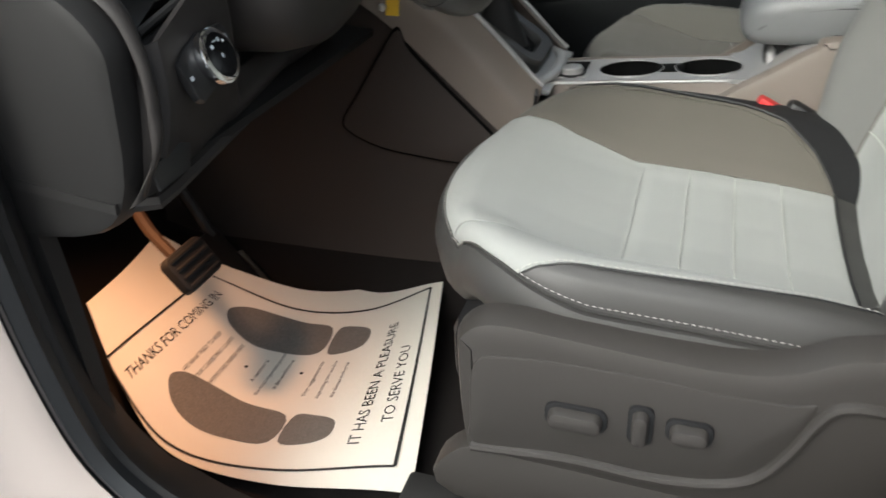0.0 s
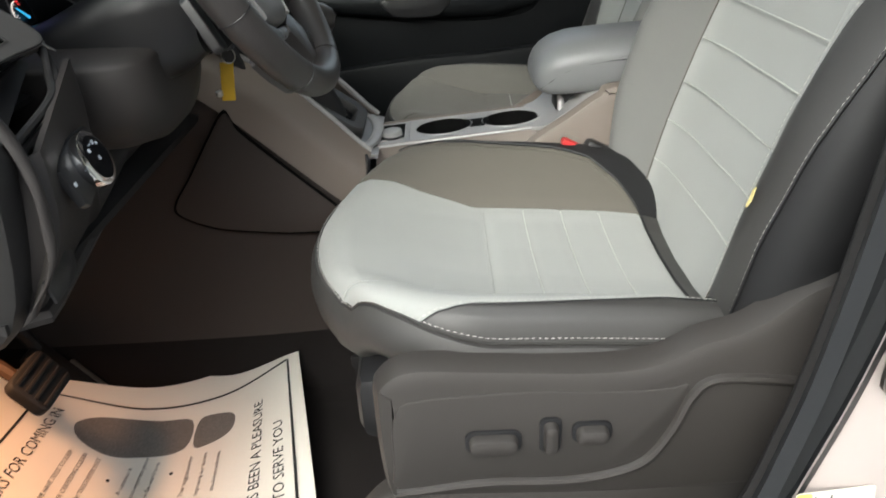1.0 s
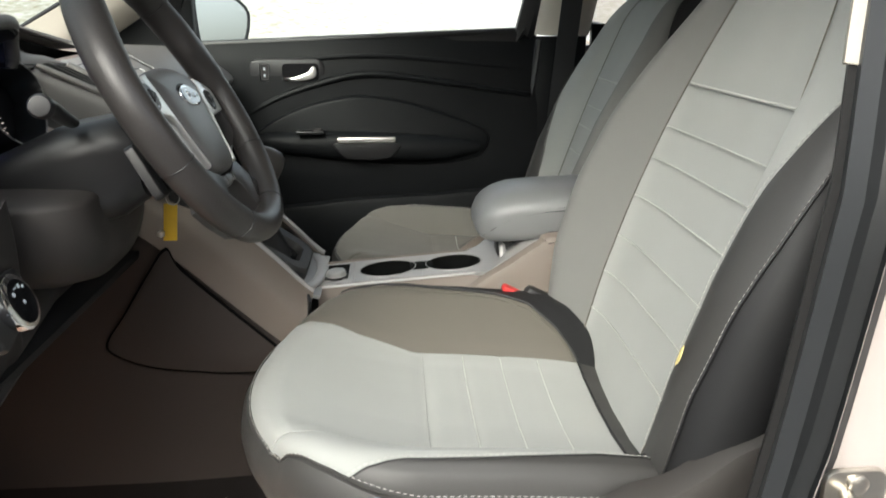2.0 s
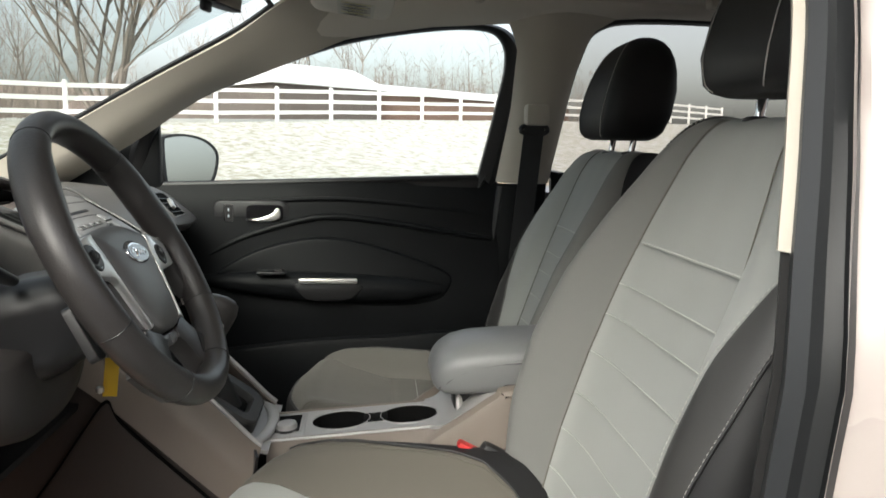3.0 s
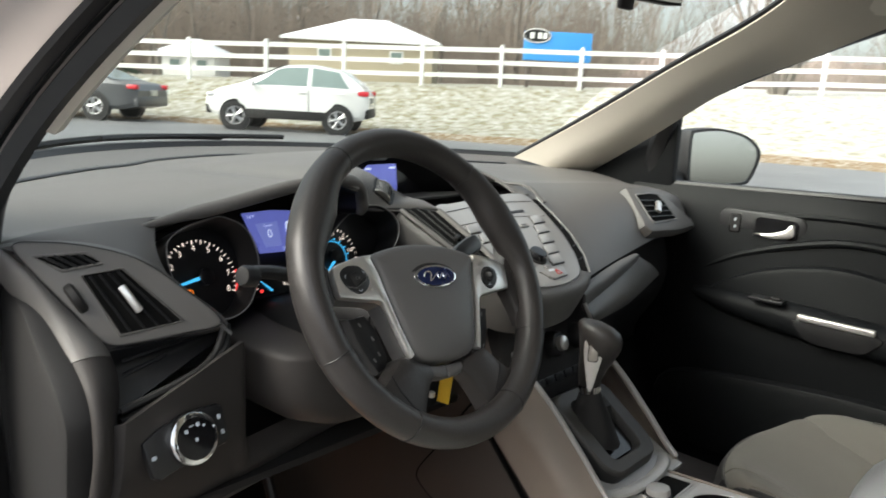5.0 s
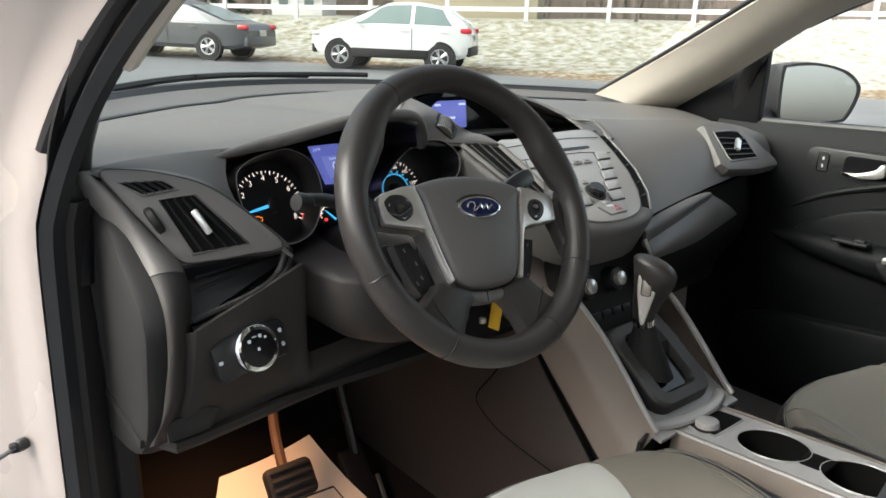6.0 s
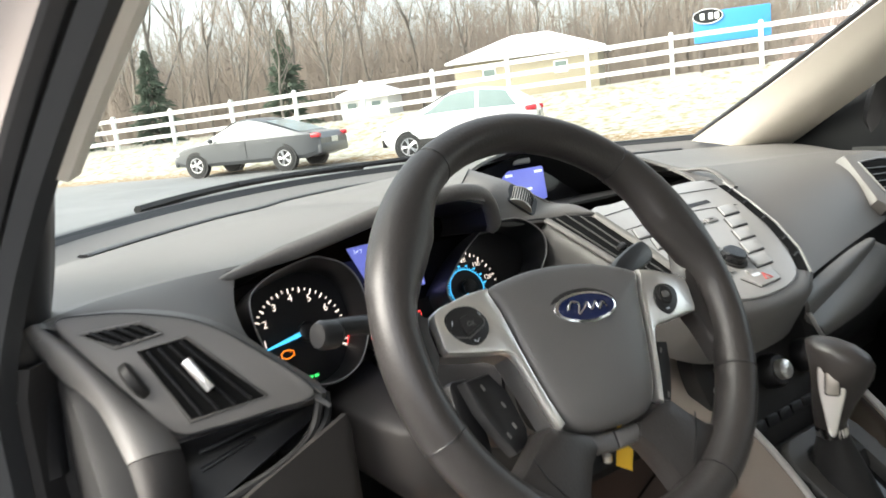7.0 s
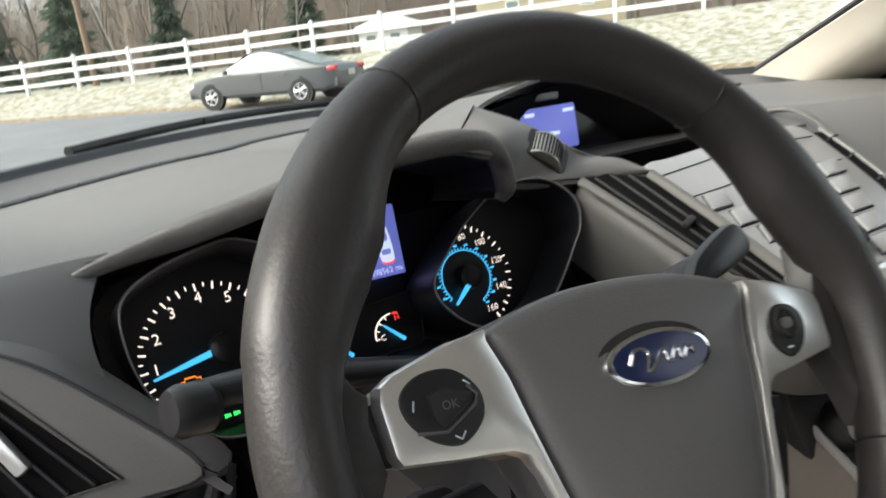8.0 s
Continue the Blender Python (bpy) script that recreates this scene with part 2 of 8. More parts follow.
# Lighter copy of the lower dash plastic; the footwell's light is in its colour.
LITTUNNEL = surface("lit_tunnel_plastic", (0.048, 0.039, 0.035), 0.75, vary=0.12, scale=9, grain=700, bump=0.4, specular=0.25)
# Darker copy of the dash plastic; the shade low on the dash is in its colour.
SHADEDDASH = surface("shaded_dash_plastic", (0.032, 0.0285, 0.027), 0.58, vary=0.08, scale=6, grain=900, bump=0.25, specular=0.35)
DARKPLASTIC = surface("dark_plastic", (0.020, 0.0192, 0.019), 0.58, vary=0.12, scale=7, grain=900, bump=0.2, specular=0.3)
BLACK = surface("black_plastic", (0.012, 0.012, 0.013), 0.4, vary=0.15, scale=9, grain=900, bump=0.1)
# Near-black that stands in for the darkness inside openings and recesses.
VOID = surface("hole_shade_black", (0.004, 0.004, 0.004), 0.9, vary=0.1, bump=0, specular=0.1)
RADIO = surface("silver_grey_radio_plastic", (0.33, 0.325, 0.32), 0.32, metal=0.25, vary=0.05, scale=6, bump=0.06)
PIANO = surface("gloss_black_plastic", (0.008, 0.008, 0.009), 0.12, vary=0.1, bump=0)
CHARCOAL = surface("charcoal_door_plastic", (0.0075, 0.0083, 0.0092), 0.46, vary=0.1, scale=5, grain=900, bump=0.3, specular=0.14)
GREYTRIM = surface("grey_trim_plastic", (0.20, 0.195, 0.19), 0.4, vary=0.06, scale=6, grain=900, bump=0.12)
TAUPE = surface("grey_brown_plastic", (0.180, 0.151, 0.128), 0.5, vary=0.08, scale=6, grain=900, bump=0.25)
SHIELD = surface("seat_shield_plastic", (0.036, 0.0325, 0.030), 0.5, vary=0.08, scale=6, grain=900, bump=0.3)
SILVER = surface("satin_silver", (0.84, 0.82, 0.79), 0.30, metal=0.85, vary=0.05, scale=7, bump=0.05)
CONSOLE = surface("silver_console_plastic", (0.38, 0.375, 0.37), 0.40, metal=0.3, vary=0.05, scale=6, bump=0.08)
CHROME = surface("chrome", (0.85, 0.85, 0.86), 0.08, metal=1.0, vary=0.03, bump=0, gloss_vary=0.03)
LEATHER = surface("black_wheel_leather", (0.030, 0.027, 0.026), 0.40, vary=0.2, scale=14, grain=420, bump=0.4)
HUBPAD = surface("wheel_hub_pad", (0.112, 0.108, 0.106), 0.40, vary=0.1, scale=9, grain=700, bump=0.3)
BEIGE = surface("beige_headliner", (0.80, 0.755, 0.67), 0.9, vary=0.06, scale=4, grain=900, bump=0.25, specular=0.2)
BEIGEHARD = surface("beige_pillar_plastic", (0.58, 0.54, 0.465), 0.6, vary=0.05, scale=5, grain=900, bump=0.15)
CARPET = surface("black_carpet", (0.015, 0.0125, 0.012), 0.95, vary=0.3, scale=30, grain=1200, bump=0.8, depth=0.002, specular=0.2)
RUBBER = surface("black_rubber", (0.02, 0.02, 0.02), 0.6, vary=0.2, scale=20, bump=0.2)
SEAL = surface("grey_black_door_seal", (0.020, 0.0215, 0.0235), 0.45, vary=0.15, scale=20, bump=0.1)
BODYWHITE = surface("white_car_paint", (0.43, 0.38, 0.355), 0.28, vary=0.03, scale=3, bump=0, coat=0.6, second=(0.40, 0.352, 0.328), amount=0.60, sharp=0.35, patch=3)
STEEL = surface("brushed_steel", (0.5, 0.47, 0.42), 0.35, metal=1.0, vary=0.12, scale=20, bump=0.1)
PAPER = surface("cream_paper", (0.80, 0.76, 0.68), 0.85, vary=0.05, scale=6, grain=500, bump=0.2, specular=0.25)
INK = surface("black_print", (0.02, 0.02, 0.02), 0.8, vary=0.1, bump=0)
SOLE = surface("hatched_grey_print", (0.14, 0.13, 0.12), 0.85, vary=0.35, scale=90, grain=500, bump=0, second=(0.21, 0.195, 0.178), amount=0.56, sharp=0.14, patch=480)
RUST = surface("rusty_brown_steel", (0.075, 0.045, 0.028), 0.7, metal=0.2, vary=0.3, scale=40, grain=300, bump=0.4)
RED = surface("red_plastic", (0.55, 0.03, 0.03), 0.4, vary=0.08, bump=0.05)
YELLOW = surface("yellow_tag_card", (0.72, 0.45, 0.02), 0.6, vary=0.08, scale=30, bump=0.05)
BELT = surface("black_belt_webbing", (0.018, 0.019, 0.021), 0.6, vary=0.2, scale=20, grain=1500, bump=0.5)
EMBLEM = surface("dark_blue_enamel", (0.012, 0.02, 0.075), 0.15, vary=0.08, bump=0, coat=0.8)
LABEL = surface("pale_label", (0.66, 0.64, 0.55), 0.7, vary=0.04, bump=0)
SAFETY = surface("yellow_label", (0.65, 0.55, 0.15), 0.6, vary=0.04, bump=0)
DIAL = surface("gauge_face", (0.006, 0.006, 0.008), 0.35, vary=0.1, bump=0)
LITWHITE = surface("lit_white_marks", (0.95, 0.80, 0.72), 0.5, vary=0.02, bump=0, glow=0.55)
LITRED = surface("lit_red_marks", (0.95, 0.05, 0.05), 0.5, vary=0.02, bump=0, glow=0.55)
LITBLUE = surface("lit_blue_needle", (0.06, 0.45, 0.85), 0.5, vary=0.02, bump=0, glow=0.55)
LITGREEN = surface("lit_green_lamp", (0.05, 0.75, 0.15), 0.5, vary=0.02, bump=0, glow=0.55)
LITORANGE = surface("lit_orange_lamp", (0.95, 0.25, 0.02), 0.5, vary=0.02, bump=0, glow=0.55)
SCREEN = surface("lit_blue_screen", (0.12, 0.14, 0.48), 0.3, vary=0.12, scale=12, grain=60, bump=0, glow=0.42)
SCREENDIM = surface("lit_pale_screen_panel", (0.16, 0.19, 0.52), 0.3, vary=0.05, bump=0, glow=0.42)
SCREENINK = surface("lit_pale_screen_marks", (0.62, 0.68, 0.9), 0.3, vary=0.02, bump=0, glow=0.42)
ICON = surface("pale_switch_marks", (0.55, 0.6, 0.65), 0.6, vary=0.02, bump=0)
LAMPGLOW = surface("warm_courtesy_lamp", (1.0, 0.52, 0.26), 0.4, vary=0.02, bump=0, glow=1.5)
TINTED = glass("tinted_rear_glass", (0.55, 0.52, 0.50))
WINDOW = glass("window_glass", (0.93, 0.96, 0.95))
WINDSCREEN = glass("windscreen_glass", (0.70, 0.735, 0.715))
MIRROR = surface("mirror_glass", (0.72, 0.72, 0.70), 0.03, metal=1.0, vary=0.02, bump=0, gloss_vary=0.01)
ASPHALT = surface("damp_asphalt", (0.14, 0.143, 0.148), 0.5, vary=0.25, scale=1.5, grain=60, bump=0.5, depth=0.004, second=(0.21, 0.21, 0.212), amount=0.55, sharp=0.2, patch=0.35)
VERGE = surface("brown_leafy_grass", (0.24, 0.155, 0.075), 0.95, vary=0.55, scale=9, grain=60, bump=1.0, depth=0.03, second=(0.55, 0.52, 0.45), amount=0.56, sharp=0.12, patch=6, specular=0.2)
GRASS = surface("frosted_grass", (0.235, 0.210, 0.130), 0.95, vary=0.6, scale=4, grain=60, bump=0.8, depth=0.02, second=(0.62, 0.62, 0.60), amount=0.565, sharp=0.20, patch=3.5, specular=0.2)
FENCEWHITE = surface("white_vinyl_fence", (0.82, 0.82, 0.80), 0.5, vary=0.05, scale=2, bump=0)
BARK = surface("grey_bark", (0.19, 0.17, 0.15), 0.95, vary=0.35, scale=3, grain=40, bump=0.8, depth=0.02, specular=0.2, random=0.2)
TWIGS = surface("bare_twigs", (0.30, 0.25, 0.215), 0.95, vary=0.35, scale=0.6, bump=0, specular=0.1, random=0.25)
NEEDLES = surface("evergreen_needles", (0.085, 0.112, 0.080), 0.9, vary=0.4, scale=1.2, bump=0, specular=0.2)
SNOWROOF = surface("snow_on_roof", (0.85, 0.86, 0.88), 0.9, vary=0.04, scale=0.8, grain=12, bump=0.3, depth=0.02)
BRICKWALL = surface("red_brown_wall", (0.56, 0.45, 0.39), 0.9, vary=0.15, scale=1.5, grain=30, bump=0.4, depth=0.01)
TANWALL = surface("tan_siding", (0.40, 0.35, 0.255), 0.8, vary=0.08, scale=1, grain=20, bump=0.2)
BARNGREY = surface("weathered_grey_boards", (0.12, 0.10, 0.09), 0.9, vary=0.25, scale=2, grain=20, bump=0.5, depth=0.01)
BARNRED = surface("weathered_brown_boards", (0.17, 0.11, 0.085), 0.9, vary=0.3, scale=2, grain=20, bump=0.5, depth=0.01)
SIGNBLUE = surface("blue_sign_board", (0.05, 0.30, 0.72), 0.5, vary=0.06, scale=1, bump=0)
GREYCAR = surface("grey_car_paint", (0.085, 0.089, 0.095), 0.32, metal=0.3, vary=0.05, scale=2, bump=0, coat=0.35)
WHITECAR = surface("white_car_paint_clean", (0.78, 0.78, 0.76), 0.25, vary=0.03, scale=2, bump=0, coat=0.8)
# Opaque pane colour; the pale teal of reflected sky is mixed into it.
CARGLASS = surface("sky_toned_car_glass", (0.19, 0.245, 0.235), 0.10, vary=0.25, scale=3, bump=0, coat=0.3)
TYRE = surface("tyre_rubber", (0.02, 0.02, 0.02), 0.8, vary=0.2, scale=12, bump=0.2)
ALLOY = surface("alloy_wheel", (0.55, 0.55, 0.56), 0.3, metal=0.9, vary=0.06, bump=0)
TAILRED = surface("red_lamp_lens", (0.55, 0.02, 0.03), 0.15, vary=0.06, bump=0, coat=0.6)
POLE = surface("utility_pole_wood", (0.24, 0.17, 0.12), 0.9, vary=0.25, scale=3, grain=30, bump=0.5, depth=0.01)
BRUSH = surface("brown_brush", (0.27, 0.22, 0.19), 0.95, vary=0.4, scale=0.5, grain=5, bump=0.6, depth=0.2, specular=0.1)

# ---- ground, road and slope ----
FENCE0, ALONG, ACROSS = Vector((1.96, 36.7)), Vector((0.638, -0.770)), Vector((0.770, 0.638))
# The snow lies thicker along the bank towards the barns.
n, l = GRASS.node_tree.nodes, GRASS.node_tree.links
spread = next(q for q in n if q.bl_idname == "ShaderNodeMapRange" and q.inputs["Value"].is_linked and abs(q.inputs["From Min"].default_value - .365) < .01)
cover = spread.inputs["Value"].links[0].from_socket
where, thick, more = n.new("ShaderNodeVectorMath"), n.new("ShaderNodeMapRange"), n.new("ShaderNodeMath")
where.operation, more.operation = "DOT_PRODUCT", "ADD"
where.inputs[1].default_value = (ALONG.x, ALONG.y, 0)
base_s = FENCE0.dot(ALONG)
for key, value in (("From Min", base_s + 27), ("From Max", base_s + 46), ("To Min", 0.0), ("To Max", 0.155)):
    thick.inputs[key].default_value = value
l.new(next(q for q in n if q.bl_idname == "ShaderNodeTexCoord").outputs["Object"], where.inputs[0])
l.new(where.outputs["Value"], thick.inputs["Value"])
l.new(thick.outputs[0], more.inputs[0])
l.new(cover, more.inputs[1])
l.new(more.outputs[0], spread.inputs["Value"])


def road_edge(s):
    """How far the asphalt ends before the fence line, s metres along the fence."""
    return float(np.interp(s, [-60, 0, 5, 13, 20, 34, 39, 60, 200], [2.2, 2.6, 4.2, 5.3, 5.8, 8.6, 11.7, 17.0, 26.0])) + 0.12 * math.sin(s * 1.7) + 0.08 * math.sin(s * 4.1)


def fence_foot(s):
    return float(np.interp(s, [-300, -40, 0, 17, 27.5, 35, 53.6, 75, 300], [0.2, 0.5, 0.80, 1.16, 1.41, 1.56, 2.27, 2.9, 3.5]))


def slope_at(s, d):
    """The height of the ground d metres before the fence."""
    edge = road_edge(s)
    if d >= edge:
        return 0.0
    if d >= 0:
        k = 1 - d / edge
        return fence_foot(s) * k ** 1.6 + 0.035 * k * (noise.noise(Vector((s * 0.9, d * 0.9, 0))))
    return fence_foot(s) + min(2.0, -d * 0.012) + 0.05 * noise.noise(Vector((s * 0.3, d * 0.3, 4)))


def place(s, d, z=0.0):
    p = FENCE0 + ALONG * s - ACROSS * d
    return Vector((p.x, p.y, slope_at(s, d) + z))


bm = bmesh.new()
s_rows = [-500, -250, -120, -70] + [-40 + 1.0 * k for k in range(111)] + [90, 140, 260, 500]
columns = []
for s in s_rows:
    e = road_edge(s)
    ds = [e + q for q in (500, 200, 80, 40, 20, 10, 5, 2, 0.6)] + [e * (1 - k / 16) for k in range(17)] + [-1.5, -4, -8, -16, -35, -80, -200, -600]
    columns.append([bm.verts.new(place(s, d)) for d in ds])
for a, b in zip(columns, columns[1:]):
    for j in range(len(a) - 1):
        f = bm.faces.new((a[j], b[j], b[j + 1], a[j + 1]))
        f.material_index = 0 if j < 9 else (2 if j < 12 else 1)
ground = solid("ground", bm, ASPHALT, "damp dark asphalt lot meeting a rising frost-covered grass bank", "ground", kind="structure", angle=60)
ground.data.materials.append(GRASS)
ground.data.materials.append(VERGE)

# ---- the car's shell ----


def side_x(z, sill=0.79, top=0.69):
    """How far out the side glass stands at a height."""
    return sill + (top - sill) * max(0.0, (z - 1.03) / 0.43)


# Driver's door opening, as y and z round the loop from the lower front corner.
OPENING = [(0.235, 0.46), (0.272, 0.60), (0.277, 0.80), (0.268, 0.98), (0.225, 1.13), (0.12, 1.245), (-0.06, 1.36), (-0.26, 1.425), (-0.45, 1.442),
           (-0.580, 1.40), (-0.598, 1.30), (-0.578, 1.17), (-0.556, 1.04), (-0.530, 0.80), (-0.505, 0.65), (-0.465, 0.52), (-0.37, 0.415), (-0.12, 0.38), (0.12, 0.39)]
loop = spline([(0, y, z) for y, z in OPENING], 120, closed=True)


def opening_x(z):
    return -0.745 + 0.15 * max(0.0, (z - 1.0) / 0.43) ** 1.2


def loop_strip(offsets, dx, keep=None):
    """Sheets that run round the door opening at distances outward (+) or inward (-) and out along x."""
    n = len(loop)
    rows = []
    for o, d in zip(offsets, dx):
        row = []
        for i, p in enumerate(loop):
            ahead = (loop[(i + 1) % n] - loop[i - 1]).normalized()
            out = Vector((0, ahead.z, -ahead.y))
            if out.dot(Vector((0, p.y + 0.12, p.z - 0.9))) < 0:
                out = -out
            k = o
            if o > 0:
                k = o * (0.30 if p.z > 1.33 else lerp(1.0, 0.30, max(0, (p.z - 1.02) / 0.31))) if p.z > 1.02 else o * (0.75 if p.z < 0.42 else 1.0)
            if o > 0.003 and p.y < -0.42:
                k += 0.016 * min(1.0, max(0.0, (p.z - 0.55) / 0.25)) * min(1.0, max(0.0, (1.41 - p.z) / 0.08))
            q = p + out * k
            row.append(Vector((opening_x(p.z) + d, q.y, q.z)))
        rows.append(row)
    out_bm = bmesh.new()
    vs = [[out_bm.verts.new(q) for q in row] for row in rows]
    for a, b in zip(vs, vs[1:]):
        for i in range(n):
            if keep and not (keep(loop[i]) and keep(loop[(i + 1) % n])):
                continue
            out_bm.faces.new((a[i], a[(i + 1) % n], b[(i + 1) % n], b[i]))
    return out_bm


solid("wall_left", thicken(loop_strip([0.012, 0.022, 0.05, 0.085, 0.10, 0.13, 0.22, 0.36], [0.0, -0.012, -0.02, -0.028, -0.036, -0.062, -0.10, -0.105]), 0.004),
      BODYWHITE, "white painted body side round the open driver doorway", "car body", kind="structure")
bm = loop_strip([0.004, 0.014, 0.014, 0.004, -0.010, -0.016, -0.008], [-0.012, -0.006, 0.008, 0.016, 0.014, 0.0, -0.012])
solid("trim_1", bm, SEAL, "black rubber weather seal round the open doorway", "door seal", kind="structure")
bm = loop_strip([-0.008, -0.012, -0.006, 0.012, 0.045], [0.012, 0.022, 0.034, 0.055, 0.090], keep=lambda p: p.z < (1.05 if p.y > 0 else 1.085))
solid("trim_2", thicken(bm, 0.003), DARKPLASTIC, "dark plastic sill and pillar trim inside the doorway", "trim", kind="structure")
bm = loop_strip([-0.008, -0.012, -0.006, 0.012, 0.045], [0.012, 0.022, 0.034, 0.055, 0.090], keep=lambda p: p.z > 1.07 and p.y < -0.18)
solid("trim_3", thicken(bm, 0.003), BEIGEHARD, "beige plastic pillar trim inside the doorway", "trim", kind="structure")

solid("trim_12", loop_strip([0.010, 0.016, 0.026, 0.028], [-0.010, -0.020, -0.023, -0.012], keep=lambda p: p.y > -0.3 and p.z > 1.08), BLACK, "black outer edge strip along the windscreen pillar", "trim", kind="structure")

bm = loop_strip([-0.008, -0.012, -0.006, 0.010], [0.012, 0.018, 0.026, 0.030], keep=lambda p: p.z > 1.17 and p.y > -0.2)
solid("trim_13", thicken(bm, 0.003), BEIGEHARD, "beige plastic edge of the windscreen pillar trim", "trim", kind="structure")

# Windscreen pillars: beige, from the dash to the roof.


def band(lines, nu=30, nv=8):
    """A curved sheet across a few lines."""
    rows = [spline(line, nu + 1) for line in lines]

    def fn(u, v):
        i = min(nu - 1, int(u * nu))
        k = u * nu - i
        return at_curve([r[i].lerp(r[i + 1], k) for r in rows], v * (len(rows) - 1))
    return grid(fn, nu, nv)


inner = [(.665, .66, 1.07), (.635, .44, 1.185), (.60, .22, 1.305), (.575, .05, 1.395), (.562, -.04, 1.455), (.552, -.14, 1.515)]
middle = [(.68, .555, 1.055), (.672, .36, 1.165), (.645, .16, 1.285), (.625, -.005, 1.375), (.612, -.11, 1.434), (.598, -.21, 1.498)]
outer = [(.765, .50, 1.050), (.738, .32, 1.158), (.704, .13, 1.276), (.686, -.03, 1.338), (.674, -.16, 1.392), (.662, -.28, 1.440)]
solid("pillar_right", thicken(band([inner, middle, outer]), 0.012), BEIGEHARD, "beige plastic windscreen pillar trim", "pillar", kind="structure")
solid("trim_4", tube([q + Vector((-.004, -.006, .004)) for q in spline(inner[:5], 30)], 0.006, 6), BLACK, "black glass edge along the windscreen pillar", "trim", kind="structure")
door_edge = [(-.690, .215, 1.197), (-.655, .10, 1.275), (-.622, -.04, 1.358), (-.60, -.16, 1.42)]
room_edge = [(-.668, .230, 1.192), (-.632, .11, 1.270), (-.597, -.03, 1.352), (-.575, -.15, 1.415)]
glass_edge = [(-.672, .42, 1.185), (-.635, .24, 1.285), (-.60, .06, 1.39), (-.575, -.05, 1.45)]
solid("pillar_left", thicken(band([door_edge, room_edge, glass_edge]), 0.006), BEIGEHARD, "beige plastic windscreen pillar trim", "pillar", kind="structure")
sail = [[(-.712, .205, 1.202), (-.735, .240, 1.12), (-.742, .262, 1.05), (-.742, .272, .93)], [(-.682, .222, 1.198), (-.694, .255, 1.12), (-.700, .268, 1.05), (-.702, .275, .93)],
        [(-.674, .245, 1.185), (-.684, .285, 1.10), (-.694, .33, 1.03), (-.694, .37, .93)]]
bm = thicken(band(sail, 16, 8), .004)
solid("trim_5", bm, BLACK, "black plastic trim at the foot of the pillar", "trim", kind="structure")

# Headliner with its down-turned edges.


def headliner(u, v):
    x = lerp(-0.63, 0.63, u)
    y = lerp(0.0, -1.85, v)
    k = abs(x) / 0.70
    z = 1.545 - 0.02 * k * k - 0.03 * max(0, k - 0.62) ** 2 / 0.144 - 0.012 * max(0, (0.14 - v) / 0.14) ** 2 - 0.03 * max(0, v - 0.7)
    z -= 0.012 * math.exp(-((y + 0.12) / 0.05) ** 2) * (1 if abs(x) > 0.05 else 0)
    return Vector((x, y + 0.03 * (1 - k * k) * max(0, 1 - v * 3), z))


solid("ceiling", thicken(grid(headliner, 40, 40), 0.02), BEIGE, "beige fabric headliner of the car", "headliner", kind="structure")
# Windscreen header: black frit line along the glass.
head = spline([(-.568, -.044, 1.450), (-.552, -.026, 1.478), (-.50, -.010, 1.503), (-.40, .003, 1.516), (0, .030, 1.535), (.40, .003, 1.516), (.50, -.010, 1.503), (.552, -.026, 1.478), (.568, -.044, 1.450)], 60)
solid("trim_6", tube(head, 0.0055, 6), BLACK, "black glass edge under the roof lining", "trim", kind="structure")

# Windscreen glass.


def windscreen(u, v):
    k = u * 2 - 1
    low = Vector((k * 0.72, 1.13 - 0.46 * k * k, 1.055 - 0.005 * k * k))
    high = Vector((k * 0.585, 0.035 - 0.075 * k * k, 1.545 - 0.055 * k * k))
    return low.lerp(high, v) + Vector((0, 0.03, 0.03)) * math.sin(math.pi * v)


pane = part("window_1", grid(windscreen, 24, 12), WINDSCREEN)
pane.visible_shadow = False
tagged(pane, "clear laminated windscreen glass", "window", kind="structure")

# Right side: glass outlines as y and z.
FRONT_GLASS = spline([(0, 0.262, 1.03), (0, 0.262, 1.19), (0, 0.16, 1.255), (0, -0.01, 1.327), (0, -0.20, 1.394), (0, -0.40, 1.430), (0, -0.53, 1.437), (0, -0.585, 1.415), (0, -0.602, 1.355),
                      (0, -0.585, 1.25), (0, -0.556, 1.105), (0, -0.546, 1.070), (0, -0.525, 1.066), (0, -0.20, 1.047)], 72, closed=True)
REAR_GLASS = spline([(0, -0.742, 1.09), (0, -0.765, 1.25), (0, -0.795, 1.385), (0, -0.835, 1.448), (0, -0.95, 1.468), (0, -1.25, 1.466), (0, -1.5, 1.45), (0, -1.58, 1.30), (0, -1.55, 1.11), (0, -1.2, 1.095)], 60, closed=True)


def outward(curve, amount, slim=0.0):
    n = len(curve)
    c = sum(curve, Vector()) / n
    out = []
    for i, p in enumerate(curve):
        t = (curve[(i + 1) % n] - curve[i - 1]).normalized()
        q = Vector((0, t.z, -t.y))
        if q.dot(p - c) < 0:
            q = -q
        out.append(p + q * amount * (1 - slim * max(0.0, q.z)))
    return out


def side_frame(curve, rows, slim=0.0):
    """A frame round a side window: rows of (distance outward, distance inboard); slim: how much narrower it is along the top."""
    loops = [[Vector((side_x(q.z) - ins, q.y, q.z)) for q in outward(curve, o, slim)] for o, ins in rows]
    return rings(loops, caps=False)


